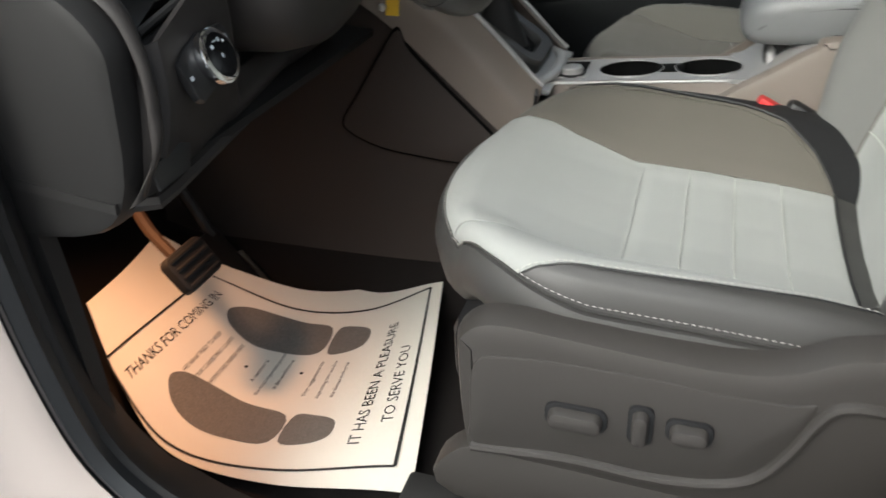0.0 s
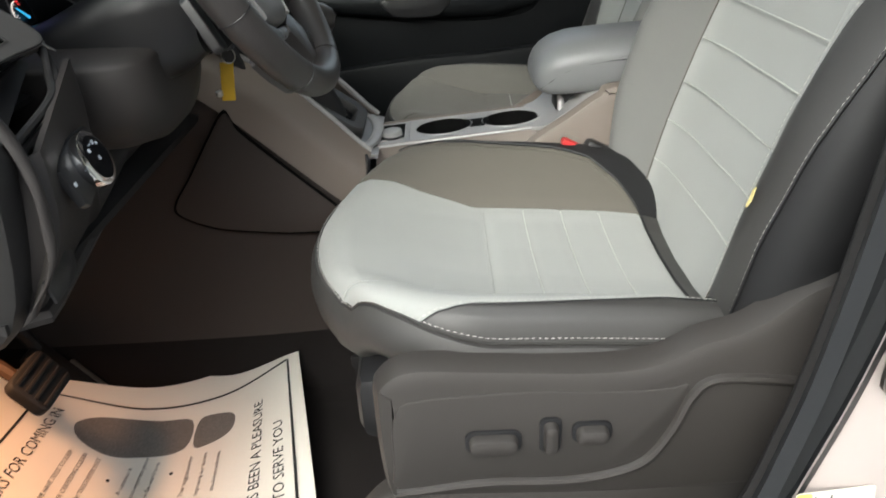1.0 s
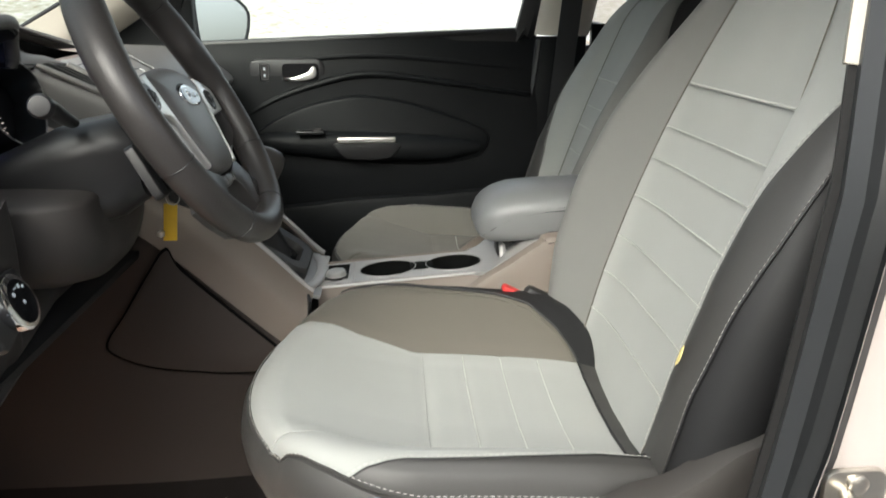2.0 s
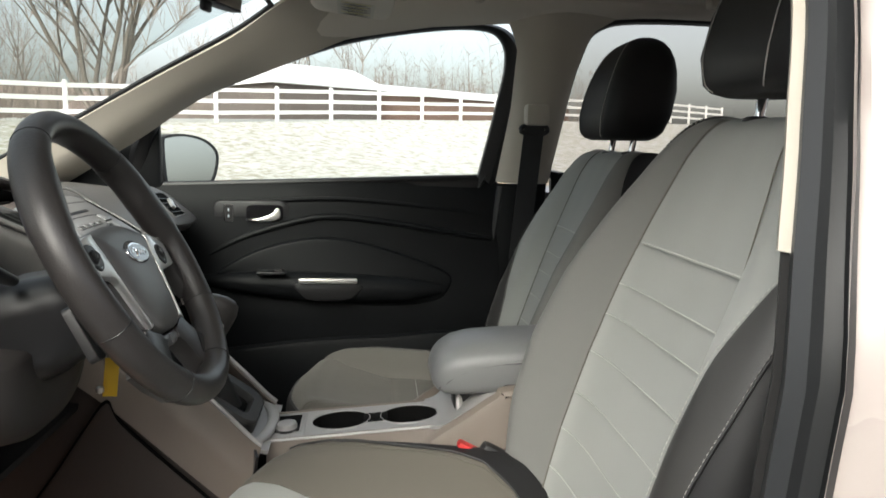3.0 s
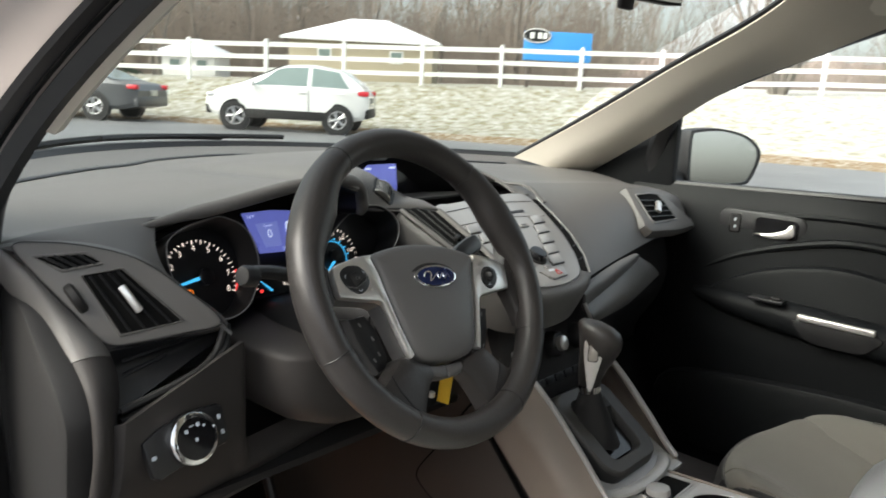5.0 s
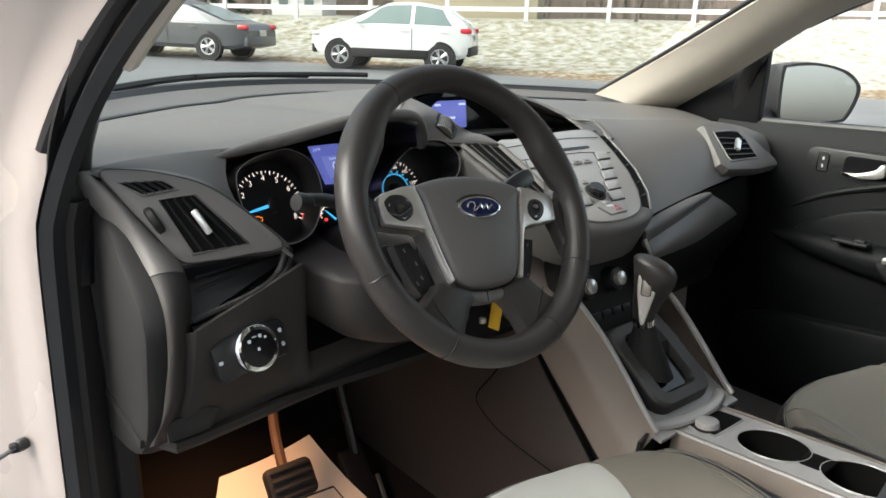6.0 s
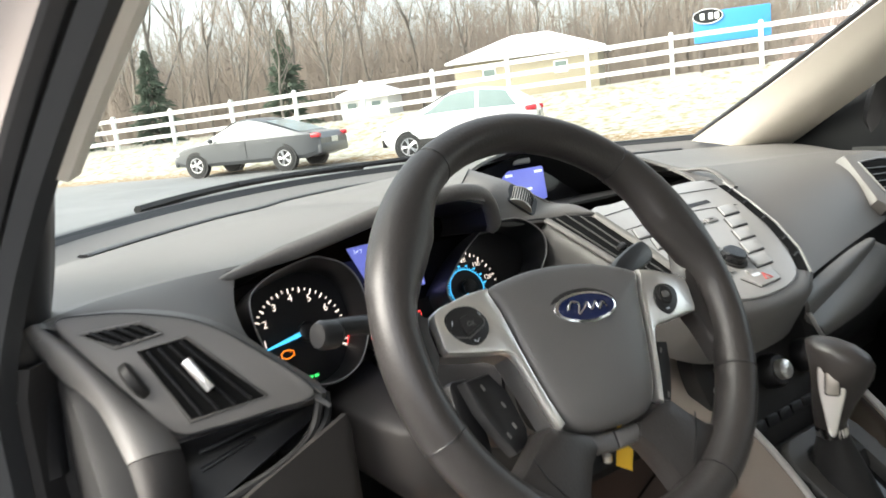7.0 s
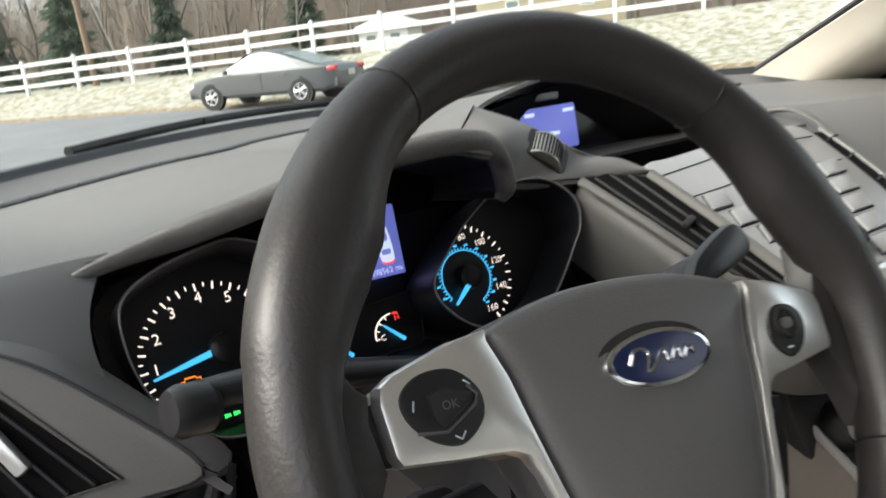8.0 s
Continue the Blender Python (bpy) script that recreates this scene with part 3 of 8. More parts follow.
for nm, curve, text in (("window_2", FRONT_GLASS, "clear front passenger side window"), ("window_3", REAR_GLASS, "lightly tinted rear side window")):
    bm = bmesh.new()
    bm.faces.new([bm.verts.new(Vector((side_x(q.z) + 0.006, q.y, q.z))) for q in outward(curve, 0.006)])
    bmesh.ops.triangulate(bm, faces=bm.faces[:])
    pane = tagged(part(nm, bm, WINDOW if nm == "window_2" else TINTED), text, "window", kind="structure")
    pane.visible_shadow = False

solid("trim_7", side_frame(FRONT_GLASS, [(-0.004, 0.0), (-0.002, 0.014), (0.010, 0.022), (0.030, 0.026), (0.048, 0.014), (0.056, -0.02)], .66), BLACK,
      "black rubber and plastic frame of the passenger window", "window frame", kind="structure")
solid("trim_8", side_frame(REAR_GLASS, [(-0.004, 0.0), (0.0, 0.014), (0.012, 0.02), (0.018, 0.016), (0.02, -0.02)]), BLACK,
      "black frame of the rear side window", "window frame", kind="structure")


# Roof rail over the side windows, right and (mirrored) left.
def rail(sgn):
    def fn(u, v):
        y = lerp(-0.06, -1.80, u)
        zt = float(np.interp(y, [-1.8, -1.5, -0.95, -0.53, -0.40, -0.20, -0.06], [1.46, 1.480, 1.486, 1.456, 1.446, 1.412, 1.370]))
        a = Vector((sgn * (side_x(zt) - 0.030), y, zt))
        b = Vector((sgn * 0.60, y, 1.535 - 0.035 * max(0, (y + 0.35) / 0.3)))
        return a.lerp(b, v) + Vector((-sgn * 0.016, 0, -0.014)) * math.sin(math.pi * v)
    return fn


solid("trim_9", thicken(grid(rail(1), 40, 8), 0.012), BEIGE, "beige lining along the roof rail", "roof rail", kind="structure")
solid("trim_10", thicken(grid(rail(-1), 40, 8), 0.012), BEIGE, "beige lining along the roof rail", "roof rail", kind="structure")


# Centre pillar on the passenger side.
def centre_pillar(z0, z1, wide):
    def fn(u, v):
        z = lerp(z0, z1, v)
        yf = float(np.interp(z, [0.4, 0.8, 1.06, 1.25, 1.40, 1.50], [-0.50, -0.56, -0.598, -0.625, -0.63, -0.58]))
        yr = float(np.interp(z, [0.4, 0.8, 1.06, 1.33, 1.44, 1.50], [-0.70, -0.72, -0.722, -0.765, -0.80, -0.90]))
        y = lerp(yf + wide, yr - wide, u)
        x = side_x(max(z, 1.03)) - 0.03 - 0.035 * math.sin(math.pi * min(1, max(0, u))) ** 0.6
        return Vector((x - (0.0 if z > 1.06 else 0.006), y, z))
    return thicken(grid(fn, 12, 16), 0.01)


solid("pillar_middle_top", centre_pillar(1.062, 1.50, 0.0), BEIGEHARD, "beige plastic trim on the upper centre pillar", "pillar", kind="structure")
solid("pillar_middle_low", centre_pillar(0.36, 1.058, 0.004), CHARCOAL, "dark plastic trim on the lower centre pillar", "pillar", kind="structure")


# Rear door lining and closing walls.
def rear_lining(u, v):
    y, z = lerp(-0.74, -1.9, u), lerp(0.3, 1.085, v)
    return Vector((0.775 - 0.05 * math.sin(math.pi * min(1, v * 1.05)), y, z))


solid("wall_right_rear", thicken(grid(rear_lining, 8, 10), 0.02), CHARCOAL, "dark rear door lining", "door lining", kind="structure")


def outer_right(u, v):
    y, z = lerp(1.4, -2.3, u), lerp(0.25, 1.035, v)
    return Vector((0.885 - 0.07 * (v ** 3), y, z))


solid("wall_right", thicken(grid(outer_right, 20, 10), 0.012), BODYWHITE, "white painted outer body side", "car body", kind="structure")
solid("wall_back", thicken(grid(lambda u, v: Vector((lerp(-0.76, 0.76, u), -1.95 - 0.2 * (1 - v), lerp(0.28, 1.12, v))), 6, 6), 0.03), CHARCOAL,
      "dark lining closing the rear of the cabin", "rear wall", kind="structure")
solid("wall_left_rear", thicken(grid(lambda u, v: Vector((-0.775, lerp(-0.72, -1.95, u), lerp(0.3, 1.07, v))), 8, 8), 0.02), CHARCOAL,
      "dark lining of the rear left side", "door lining", kind="structure")
pane = tagged(part("window_4", grid(lambda u, v: Vector((-0.775 + 0.11 * v, lerp(-0.74, -1.95, u), lerp(1.07, 1.50, v))), 4, 4), TINTED), "lightly tinted rear side window behind the driver", "window", kind="structure")
pane.visible_shadow = False
pane = tagged(part("window_5", grid(lambda u, v: Vector((lerp(-0.70, 0.70, u) * (1 - .1 * v), -1.95 + 0.12 * v, lerp(1.12, 1.53, v))), 4, 4), TINTED), "lightly tinted rear window", "window", kind="structure")
pane.visible_shadow = False


def centre_pillar_left(u, v):
    z = lerp(0.40, 1.44, v)
    y = lerp(-0.60, -0.74, u)
    return Vector((opening_x(z) + 0.03 + 0.02 * math.sin(math.pi * u), y, z))


solid("pillar_left_middle", thicken(grid(centre_pillar_left, 8, 16), 0.01), CHARCOAL, "dark trim of the driver side centre pillar", "pillar", kind="structure")
solid("roof_skin", thicken(grid(lambda u, v: Vector((lerp(-0.66, 0.66, u), lerp(0.04 - .06 * (2 * u - 1) ** 2, -2.1, v), 1.605 - 0.06 * (2 * u - 1) ** 2 - 0.035 * (1 - min(1, v * 6)) ** 2)), 16, 16), 0.01), BODYWHITE,
      "white painted car roof", "car roof", kind="structure")
# Outer skin that closes the car body beyond the doorway.
solid("wall_front_left", thicken(grid(lambda u, v: Vector((-0.85 + 0.07 * v ** 3 + 0.10 * u ** 3, lerp(0.62, 2.06, u), lerp(0.30, 0.93, v))), 14, 8), 0.012), BODYWHITE,
      "white painted front wing of the car", "car body", kind="structure")
solid("wall_nose", thicken(grid(lambda u, v: Vector((lerp(-0.76, 0.76, u), 2.00 + 0.16 * (1 - (2 * u - 1) ** 2) - 0.06 * v, lerp(0.28, 0.88, v))), 14, 8), 0.012), BODYWHITE,
      "white painted front end of the car", "car body", kind="structure")
solid("wall_left_back", thicken(grid(lambda u, v: Vector((-0.845 + 0.05 * v ** 3 + 0.06 * u ** 3, lerp(-0.90, -2.18, u), lerp(0.28, 1.06, v))), 14, 8), 0.012), BODYWHITE,
      "white painted rear side of the car", "car body", kind="structure")
solid("wall_tail", thicken(grid(lambda u, v: Vector((lerp(-0.78, 0.80, u), -2.24 + 0.22 * v ** 2, lerp(0.28, 1.12, v))), 14, 8), 0.012), BODYWHITE,
      "white painted tail of the car", "car body", kind="structure")
solid("hood", thicken(grid(lambda u, v: Vector((lerp(-0.78, 0.78, u), lerp(1.02, 2.0, v) + 0.14 * (1 - (2 * u - 1) ** 2), 0.985 - 0.10 * v - 0.05 * (2 * u - 1) ** 2)), 12, 10), 0.02), BODYWHITE,
      "white painted bonnet beyond the windscreen", "car hood", kind="structure")

# Floor, tunnel, toe board.


def floor_pan(u, v):
    x, y = lerp(-0.74, 0.76, u), lerp(-1.95, 0.90, v)
    z = 0.275 + 0.16 * max(0, (y - 0.38) / 0.30) ** 1.4 if y > 0.38 else 0.275
    z = min(z, 0.80)
    if abs(x) < 0.17:
        z = max(z, 0.275 + 0.16 * min(1, (0.17 - abs(x)) / 0.05))
    return Vector((x, y, z))


solid("floor", thicken(grid(floor_pan, 60, 40), 0.02), CARPET, "black carpet over the cabin floor and tunnel", "floor", kind="structure")
solid("wall_front", thicken(grid(lambda u, v: Vector((lerp(-0.74, 0.76, u), 0.80 - 0.05 * v, lerp(0.3, 1.04, v))), 8, 8), 0.02), CARPET, "black carpeted bulkhead behind the pedals", "bulkhead", kind="structure")
solid("wall_kick", thicken(grid(lambda u, v: Vector((-0.715 + 0.02 * math.sin(3 * v), lerp(0.27, 0.85, u), lerp(0.28, 1.0, v))), 6, 8), 0.02), DARKPLASTIC, "dark plastic kick panel beside the pedals", "kick panel", kind="structure")

# Unseen added wall closing the side behind the walk, dimming the driver's side light.
solid("wall_unseen", box((-6.6, -1.0, 1.6), (0.3, 26.0, 3.3), 0.02), BRICKWALL, "unseen plain red-brown wall added to dim the driver side", "building wall", kind="structure")

# ---- seats ----
# The cushion across, from the outer edge (-1) to the inner edge (1): height of its top.
CUSH_A = [-1, -.985, -.96, -.92, -.86, -.76, -.66, -.56, -.3, 0, .3, .42, .6, .8, .9, .96, 1]
CUSH_Z = [.668, .680, .693, .702, .704, .692, .674, .657, .648, .646, .650, .657, .684, .710, .715, .708, .688]
BACK = [(-.240, -.055), (-.270, -.028), (-.278, .010), (-.262, .044), (-.222, .060), (-.178, .046), (-.135, .008), (-.06, .0), (.02, 0),
        (.10, .0), (.165, .010), (.196, .040), (.226, .084), (.255, .076), (.272, .022), (.264, -.025), (.238, -.055)]
# Bottom to top: z, y, width, depth of the bolsters.
SPINE = [(.600, -.510, .90, .45), (.66, -.530, .96, .75), (.75, -.560, 1.0, 1.0), (.85, -.594, 1.01, 1.05), (.95, -.627, .97, .92), (1.03, -.654, .90, .70), (1.10, -.677, .80, .46), (1.155, -.697, .70, .28), (1.190, -.722, .61, .16), (1.197, -.757, .56, .08), (1.18, -.80, .54, .04)]


def seat(name, base_x, side, dy, dz, label, power, cloth):
    """A front seat; side: 1 where its outer side lies towards -x."""
    def out(p):
        return Vector((base_x + side * p.x, p.y + dy, p.z + dz))

    def plan(a, s):
        b = max(0.0, 1 - s)
        if s < 1:
            return .255 * a * math.sqrt(1 - b * b / 2), -.25 + .205 * b * math.sqrt(1 - a * a / 2), b
        return .255 * a * (1 - .02 * (s - 1)), -.25 - .18 * (s - 1), 0.0

    outer_cut = lambda s: float(np.interp(s, [0, .15, .5, 1, 1.6, 2.6], [-.90, -.80, -.63, -.57, -.57, -.62]))
    inner_cut = lambda s: float(np.interp(s, [0, .3, .6, 1, 2, 2.6], [.72, .60, .50, .43, .43, .45]))
    vinyl_cut = lambda s: float(np.interp(s, [.50, .56, .65, .78, .92, 1.4, 2.6], [-1, -.982, -.957, -.928, -.912, -.90, -.84]))
    piping = lambda s: float(np.interp(s, [0, .25, .5, .8, 1.2, 1.7, 2.0, 2.2, 2.33], [1.0, .97, .93, .89, .86, .83, .76, .62, .45]))
    dip = lambda q: math.exp(-q * q)

    def cush(a, s):
        """The cushion's top: a from -1 (outer) to 1 (inner edge), s from 0 (front seam) to 2.7 (rear)."""
        x, y, b = plan(a, s)
        z = lerp(float(np.interp(a, CUSH_A, CUSH_Z)), .688, .97 * b ** 1.2)
        z += float(np.interp(b, [0, .3, .6, .8, .9, .96, 1], [0, .006, .013, .012, .006, -.003, -.014]))
        z -= float(np.interp(s, [1, 1.5, 2, 2.3, 2.7], [0, .006, .014, .024, .050]))
        z -= .0045 * dip((a - outer_cut(s)) / .035) + .003 * dip((a - inner_cut(s)) / .03)
        if outer_cut(s) < a < inner_cut(s):
            z -= .0035 * dip((s - 1.07) / .05) + sum(.0016 * dip((s - q) / .035) for q in (1.39, 1.69, 1.99))
        return out(Vector((x, y, z)))

    def skirt_path():
        return [(-1, lerp(2.6, 0, k / 40)) for k in range(40)] + [(lerp(-1, 1, k / 40), 0) for k in range(40)] + [(1, lerp(0, 2.6, k / 40)) for k in range(41)]

    def skirt(k0, k1, drop):
        """The band that hangs from the cushion's seam, round the front from one rear end to the other."""
        rows = []
        path = skirt_path()
        pts = [cush(a, s) for a, s in path]
        for k in range(k0, k1 + 1):
            t = pts[min(len(pts) - 1, k + 1)] - pts[max(0, k - 1)]
            n = Vector((t.y, -t.x, 0)).normalized() * (-side)
            mid = Vector((base_x, -.30 + dy, 0))
            if n.dot(pts[k] - mid) < 0:
                n = -n
            rows.append([pts[k] + n * o + Vector((0, 0, -h * drop)) for o, h in ((-.001, .001), (.004, .002), (.010, .014), (.013, .032), (.010, .050), (-.002, .066), (-.03, .078))])
        return thicken(rings(rows, closed=False), .003)

    def back(i, j):
        c = at_curve([(a, b, 0) for a, b in BACK], i)
        z, y, wide, depth = *at_curve([s[:3] for s in SPINE], j), float(np.interp(j, range(len(SPINE)), [s[3] for s in SPINE]))
        d = c.y * (depth if c.y > 0 else 1)
        return out(Vector((c.x * wide, y + d * 0.955, z + d * 0.29)))

    def patch(fn, i0, i1, j0, j1, nu, nv, thick=0.004):
        def f(u, v):
            i = lerp(i0, i1, u)
            a = j0(i) if callable(j0) else j0
            b = j1(i) if callable(j1) else j1
            return fn(i, lerp(a, b, v))
        return thicken(grid(f, nu, nv), thick)

    def strip(fn, i0, i1, j0, j1, nu, nv, thick=0.004):
        """Like patch, between two edges that may run askew."""
        def f(u, v):
            jj = lerp(j0, j1, v)
            a = i0(jj) if callable(i0) else i0
            b = i1(jj) if callable(i1) else i1
            return fn(lerp(a, b, u), jj)
        return thicken(grid(f, nu, nv), thick)

    def seam(fn, pts, material, parent, radius=0.0011, lift=0.0030, label="pale contrast stitching"):
        path = []
        for i, j in pts:
            p = fn(i, j)
            n = (fn(i + 0.05, j) - p).cross(fn(i, j + 0.05) - p)
            n.normalize()
            if n.dot(Vector((0, 0.3, 1)) if fn is cush else Vector((0, 1, 0.3))) < 0:
                n = -n
            path.append(p + n * lift)
        if material is STITCH:
            return part("stitching", dashes(path, radius * .75), STITCH, parent, label)
        return part("stitching", tube(path, radius, 5), material, parent, label)

    ob = thing(name, (base_x, -0.3 + dy, 0.30), label, "car seat", "front seats")
    REAR = 2.33
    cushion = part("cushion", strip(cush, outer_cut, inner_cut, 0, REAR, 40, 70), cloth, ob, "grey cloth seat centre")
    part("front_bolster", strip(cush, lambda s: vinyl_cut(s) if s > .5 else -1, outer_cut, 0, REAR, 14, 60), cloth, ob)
    part("side_bolster", strip(cush, -1, vinyl_cut, .5, 2.6, 10, 44), VINYL, ob, "dark grey vinyl bolster")
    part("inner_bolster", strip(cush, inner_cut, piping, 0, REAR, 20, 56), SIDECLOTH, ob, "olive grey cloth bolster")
    part("rear_band", strip(cush, vinyl_cut, inner_cut, REAR, 2.7, 30, 8), VINYL, ob, "dark grey vinyl band below the backrest")
    part("inner_edge", strip(cush, piping, 1, .02, REAR, 14, 56), BLACKVINYL, ob, "black vinyl inner edge")
    part("inner_edge", strip(cush, inner_cut, 1, REAR, 2.7, 14, 8), BLACKVINYL, ob, "black vinyl inner edge")
    part("skirt", skirt(0, 76, 1), VINYL, ob, "dark grey vinyl lower edge")
    part("skirt", skirt(76, 120, 1), BLACKVINYL, ob, "black vinyl inner edge")
    part("seat_pan", box((base_x, -0.30 + dy, 0.560 + dz), (0.44, 0.40, 0.09), 0.02), BLACK, ob)
    # Stitching.
    for s in (1.39, 1.69, 1.99):
        seam(cush, [(lerp(outer_cut(s) + .02, inner_cut(s) - .02, k / 24), s) for k in range(25)], THREAD, cushion, 0.0007, .0016)
    seam(cush, [(lerp(outer_cut(1.07) + .02, inner_cut(1.07) - .02, k / 24), 1.07) for k in range(25)], cloth, cushion, 0.0010, .0010, label="grey seam")
    edge = skirt_path()
    seam(cush, [(a * .992, max(s, .006)) for a, s in edge[2:80]], STITCH, cushion, 0.0008, .0022)
    seam(cush, [(a * .998, max(s, .001)) for a, s in edge[2:80]], VINYL, cushion, 0.0016, .0010, label="dark piping")
    diag = [(vinyl_cut(lerp(.5, 2.5, k / 50)) + .006, lerp(.5, 2.5, k / 50)) for k in range(51)]
    seam(cush, diag, STITCH, cushion, 0.0008, .0022)
    seam(cush, [(a - .008, s) for a, s in diag], BLACKVINYL, cushion, 0.0011, .0010, label="dark piping")
    lane = [lerp(.02, REAR, k / 60) for k in range(61)]
    seam(cush, [(inner_cut(s), s) for s in lane], SIDECLOTH, cushion, 0.0010, .0010, label="grey seam")
    seam(cush, [(outer_cut(s), s) for s in lane], cloth, cushion, 0.0010, .0008, label="grey seam")
    seam(cush, [(lerp(vinyl_cut(REAR), inner_cut(REAR), k / 24), REAR) for k in range(25)], BLACKVINYL, cushion, 0.0016, label="dark piping")
    crest = [lerp(.30, REAR, k / 60) for k in range(61)]
    seam(cush, [(piping(s), s) for s in crest], BLACKVINYL, cushion, 0.0020, label="black piping")
    seam(cush, [(piping(s) - .035, s) for s in crest], SIDECLOTH, cushion, 0.0008, .0016, label="grey seam")
    # Backrest.
    inner_line = 13.4 if power else 14.3
    outer_seam = lambda jj: float(np.interp(jj, [0, 1, 2, 2.8, 3.3, 3.8, 4.3, 4.8, 5.2, 6.4, 8.4], [5.2, 5.2, 5.15, 4.95, 4.65, 4.3, 3.85, 3.45, 3.05, 2.45, 2.0]))
    black_seam = lambda jj: float(np.interp(jj, [0, 2, 2.8, 3.3, 3.8, 4.4, 5.3, 6.4, 8.4], [3.3, 3.4, 3.35, 3.2, 2.95, 2.65, 2.2, 1.9, 1.75]))
    rest = part("backrest", strip(back, 6.05, 10.35, 0, 8.4, 36, 48), FABRIC, ob, "grey cloth backrest centre")
    part("back_bolster", strip(back, outer_seam, 6.05, 0, 8.4, 16, 48), FABRIC, ob)
    part("back_bolster", strip(back, black_seam, outer_seam, 0, 8.4, 10, 48), VINYL, ob, "dark grey vinyl bolster")
    part("back_bolster", strip(back, 0, black_seam, 0, 8.4, 12, 48), BLACKVINYL, ob, "black vinyl backrest side")
    part("back_bolster", patch(back, 0, 2.0, 8.4, 9.2, 8, 8), BLACKVINYL, ob)
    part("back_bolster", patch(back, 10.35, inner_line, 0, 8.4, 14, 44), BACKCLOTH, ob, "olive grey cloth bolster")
    part("back_bolster", patch(back, inner_line, 16, 0, 9.2, 14, 44), BLACKVINYL, ob, "black vinyl backrest side")
    part("backrest_top", patch(back, 2.0, inner_line, 8.4, 10, 30, 8), FABRIC, ob)

    def shell(u, v):
        i, j = lerp(0, 16, u), lerp(0, 10, v)
        p = back(16 * u, j)
        return p + Vector((0, -0.075 * math.sin(math.pi * u) ** 0.5, -0.02))
    part("back_shell", thicken(grid(shell, 24, 24), 0.004), BLACKVINYL, ob, "black backrest rear")
    ins = lambda a, b, j: [(lerp(a, b, k / 14), j) for k in range(15)]
    seam(back, ins(6.1, 10.2, 4.9), THREAD, rest, 0.0018)
    for j in (1.35, 1.95, 2.5, 3.1, 3.65, 4.13):
        seam(back, ins(6.1, 10.3, j), THREAD, rest, 0.0009, 0.0040)
    along = [lerp(0.2, 8.2, k / 60) for k in range(61)]
    seam(back, [(outer_seam(q), q) for q in along], STITCH, rest, 0.0008)
    seam(back, [(black_seam(q) + 0.04, q) for q in along], STITCH, rest, 0.0008)
    seam(back, [(black_seam(q), q) for q in along], BLACKVINYL, rest, 0.0018, label="black piping")
    seam(back, [(inner_line - .1, q) for q in along], STITCH, rest, 0.0008)
    seam(back, [(inner_line + .02, q) for q in along], BLACKVINYL, rest, 0.002, label="black piping")
    for i in (6.05, 10.35):
        seam(back, [(i, q) for q in along], SIDECLOTH, rest, 0.0009, label="grey seam")
    # Head restraint on two posts.
    hy, hz = -0.745 + dy, 1.222 + dz
    prof = []
    shape_h = [(0.0, .70, .050, -.043), (.006, .84, .062, -.053), (.016, .93, .069, -.060), (.05, 1.0, .074, -.070), (.10, .99, .068, -.074), (.14, .93, .058, -.071), (.165, .86, .049, -.066), (.185, .77, .038, -.058), (.200, .64, .024, -.046), (.209, .46, .009, -.030), (.213, .22, -.004, -.018)]
    for h, wx, y0, y1 in shape_h:
        ring = [Vector((base_x + q[0], hy + (y0 + y1) / 2 + q[1] - 0.10 * h, hz + h)) for q in rounded(0.240 * wx, (y0 - y1), min(0.040, (y0 - y1) * 0.48), 9)]
        prof.append(ring)
    hr = part("headrest", rings(prof), BLACKVINYL, ob, "black vinyl head restraint", angle=70)
    for sx in (-1, 1):
        edge = [Vector((base_x + sx * (0.120 * w - 0.040), hy + y0 - 0.10 * h + 0.0006, hz + h)) for h, w, y0, y1 in shape_h[1:9]]
        part("stitching", tube(spline(edge, 16), 0.0009, 5), STITCH, hr, "pale contrast stitching")
        part("post", tube([(base_x + sx * 0.065, hy - 0.01, hz + 0.02), (base_x + sx * 0.065, hy + 0.002, hz - 0.05)], 0.0065, 12), CHROME, ob, "chrome headrest post")
        part("post_sleeve", lathe([(0.010, -0.01), (0.019, -0.004), (0.018, 0.004), (0.011, 0.008)], pose(base_x + sx * 0.065, hy + 0.0, 1.192 + dz), 16), BLACK, ob)
    # Plastic side shield.
    x_out = base_x - side * 0.288
    m = Matrix(((0, 0, -side, x_out + side * 0.03), (1, 0, 0, dy), (0, 1, 0, dz), (0, 0, 0, 1)))
    shape = spline([(-.128, .620, 0), (-.134, .648, 0), (-.165, .667, 0), (-.234, .664, 0), (-.306, .658, 0), (-.373, .656, 0), (-.415, .664, 0), (-.450, .683, 0), (-.485, .693, 0), (-.51, .708, 0), (-.55, .738, 0), (-.60, .745, 0), (-.618, .66, 0), (-.622, .56, 0), (-.605, .500, 0),
                    (-.50, .488, 0), (-.36, .486, 0), (-.25, .490, 0), (-.15, .495, 0), (-.132, .515, 0)], 90, closed=True)
    sh = part("side_shield", plate([(p.x, p.y) for p in shape], m, 0.034, 0.020), SHIELD, ob, "grey brown plastic seat side shield")
    brow = [(-.150, .618, 0), (-.184, .634, 0), (-.284, .637, 0), (-.372, .632, 0), (-.419, .633, 0), (-.440, .636, 0)]
    foot = [(-.432, .605, 0), (-.418, .575, 0), (-.398, .547, 0), (-.360, .532, 0), (-.318, .526, 0), (-.239, .527, 0), (-.150, .517, 0), (-.144, .55, 0)]
    panel = spline(brow + foot, 80, closed=True)
    part("shield_panel", plate([(p.x, p.y) for p in panel], m @ pose(0, 0, .030), .0058, .0030), SHIELD, sh)
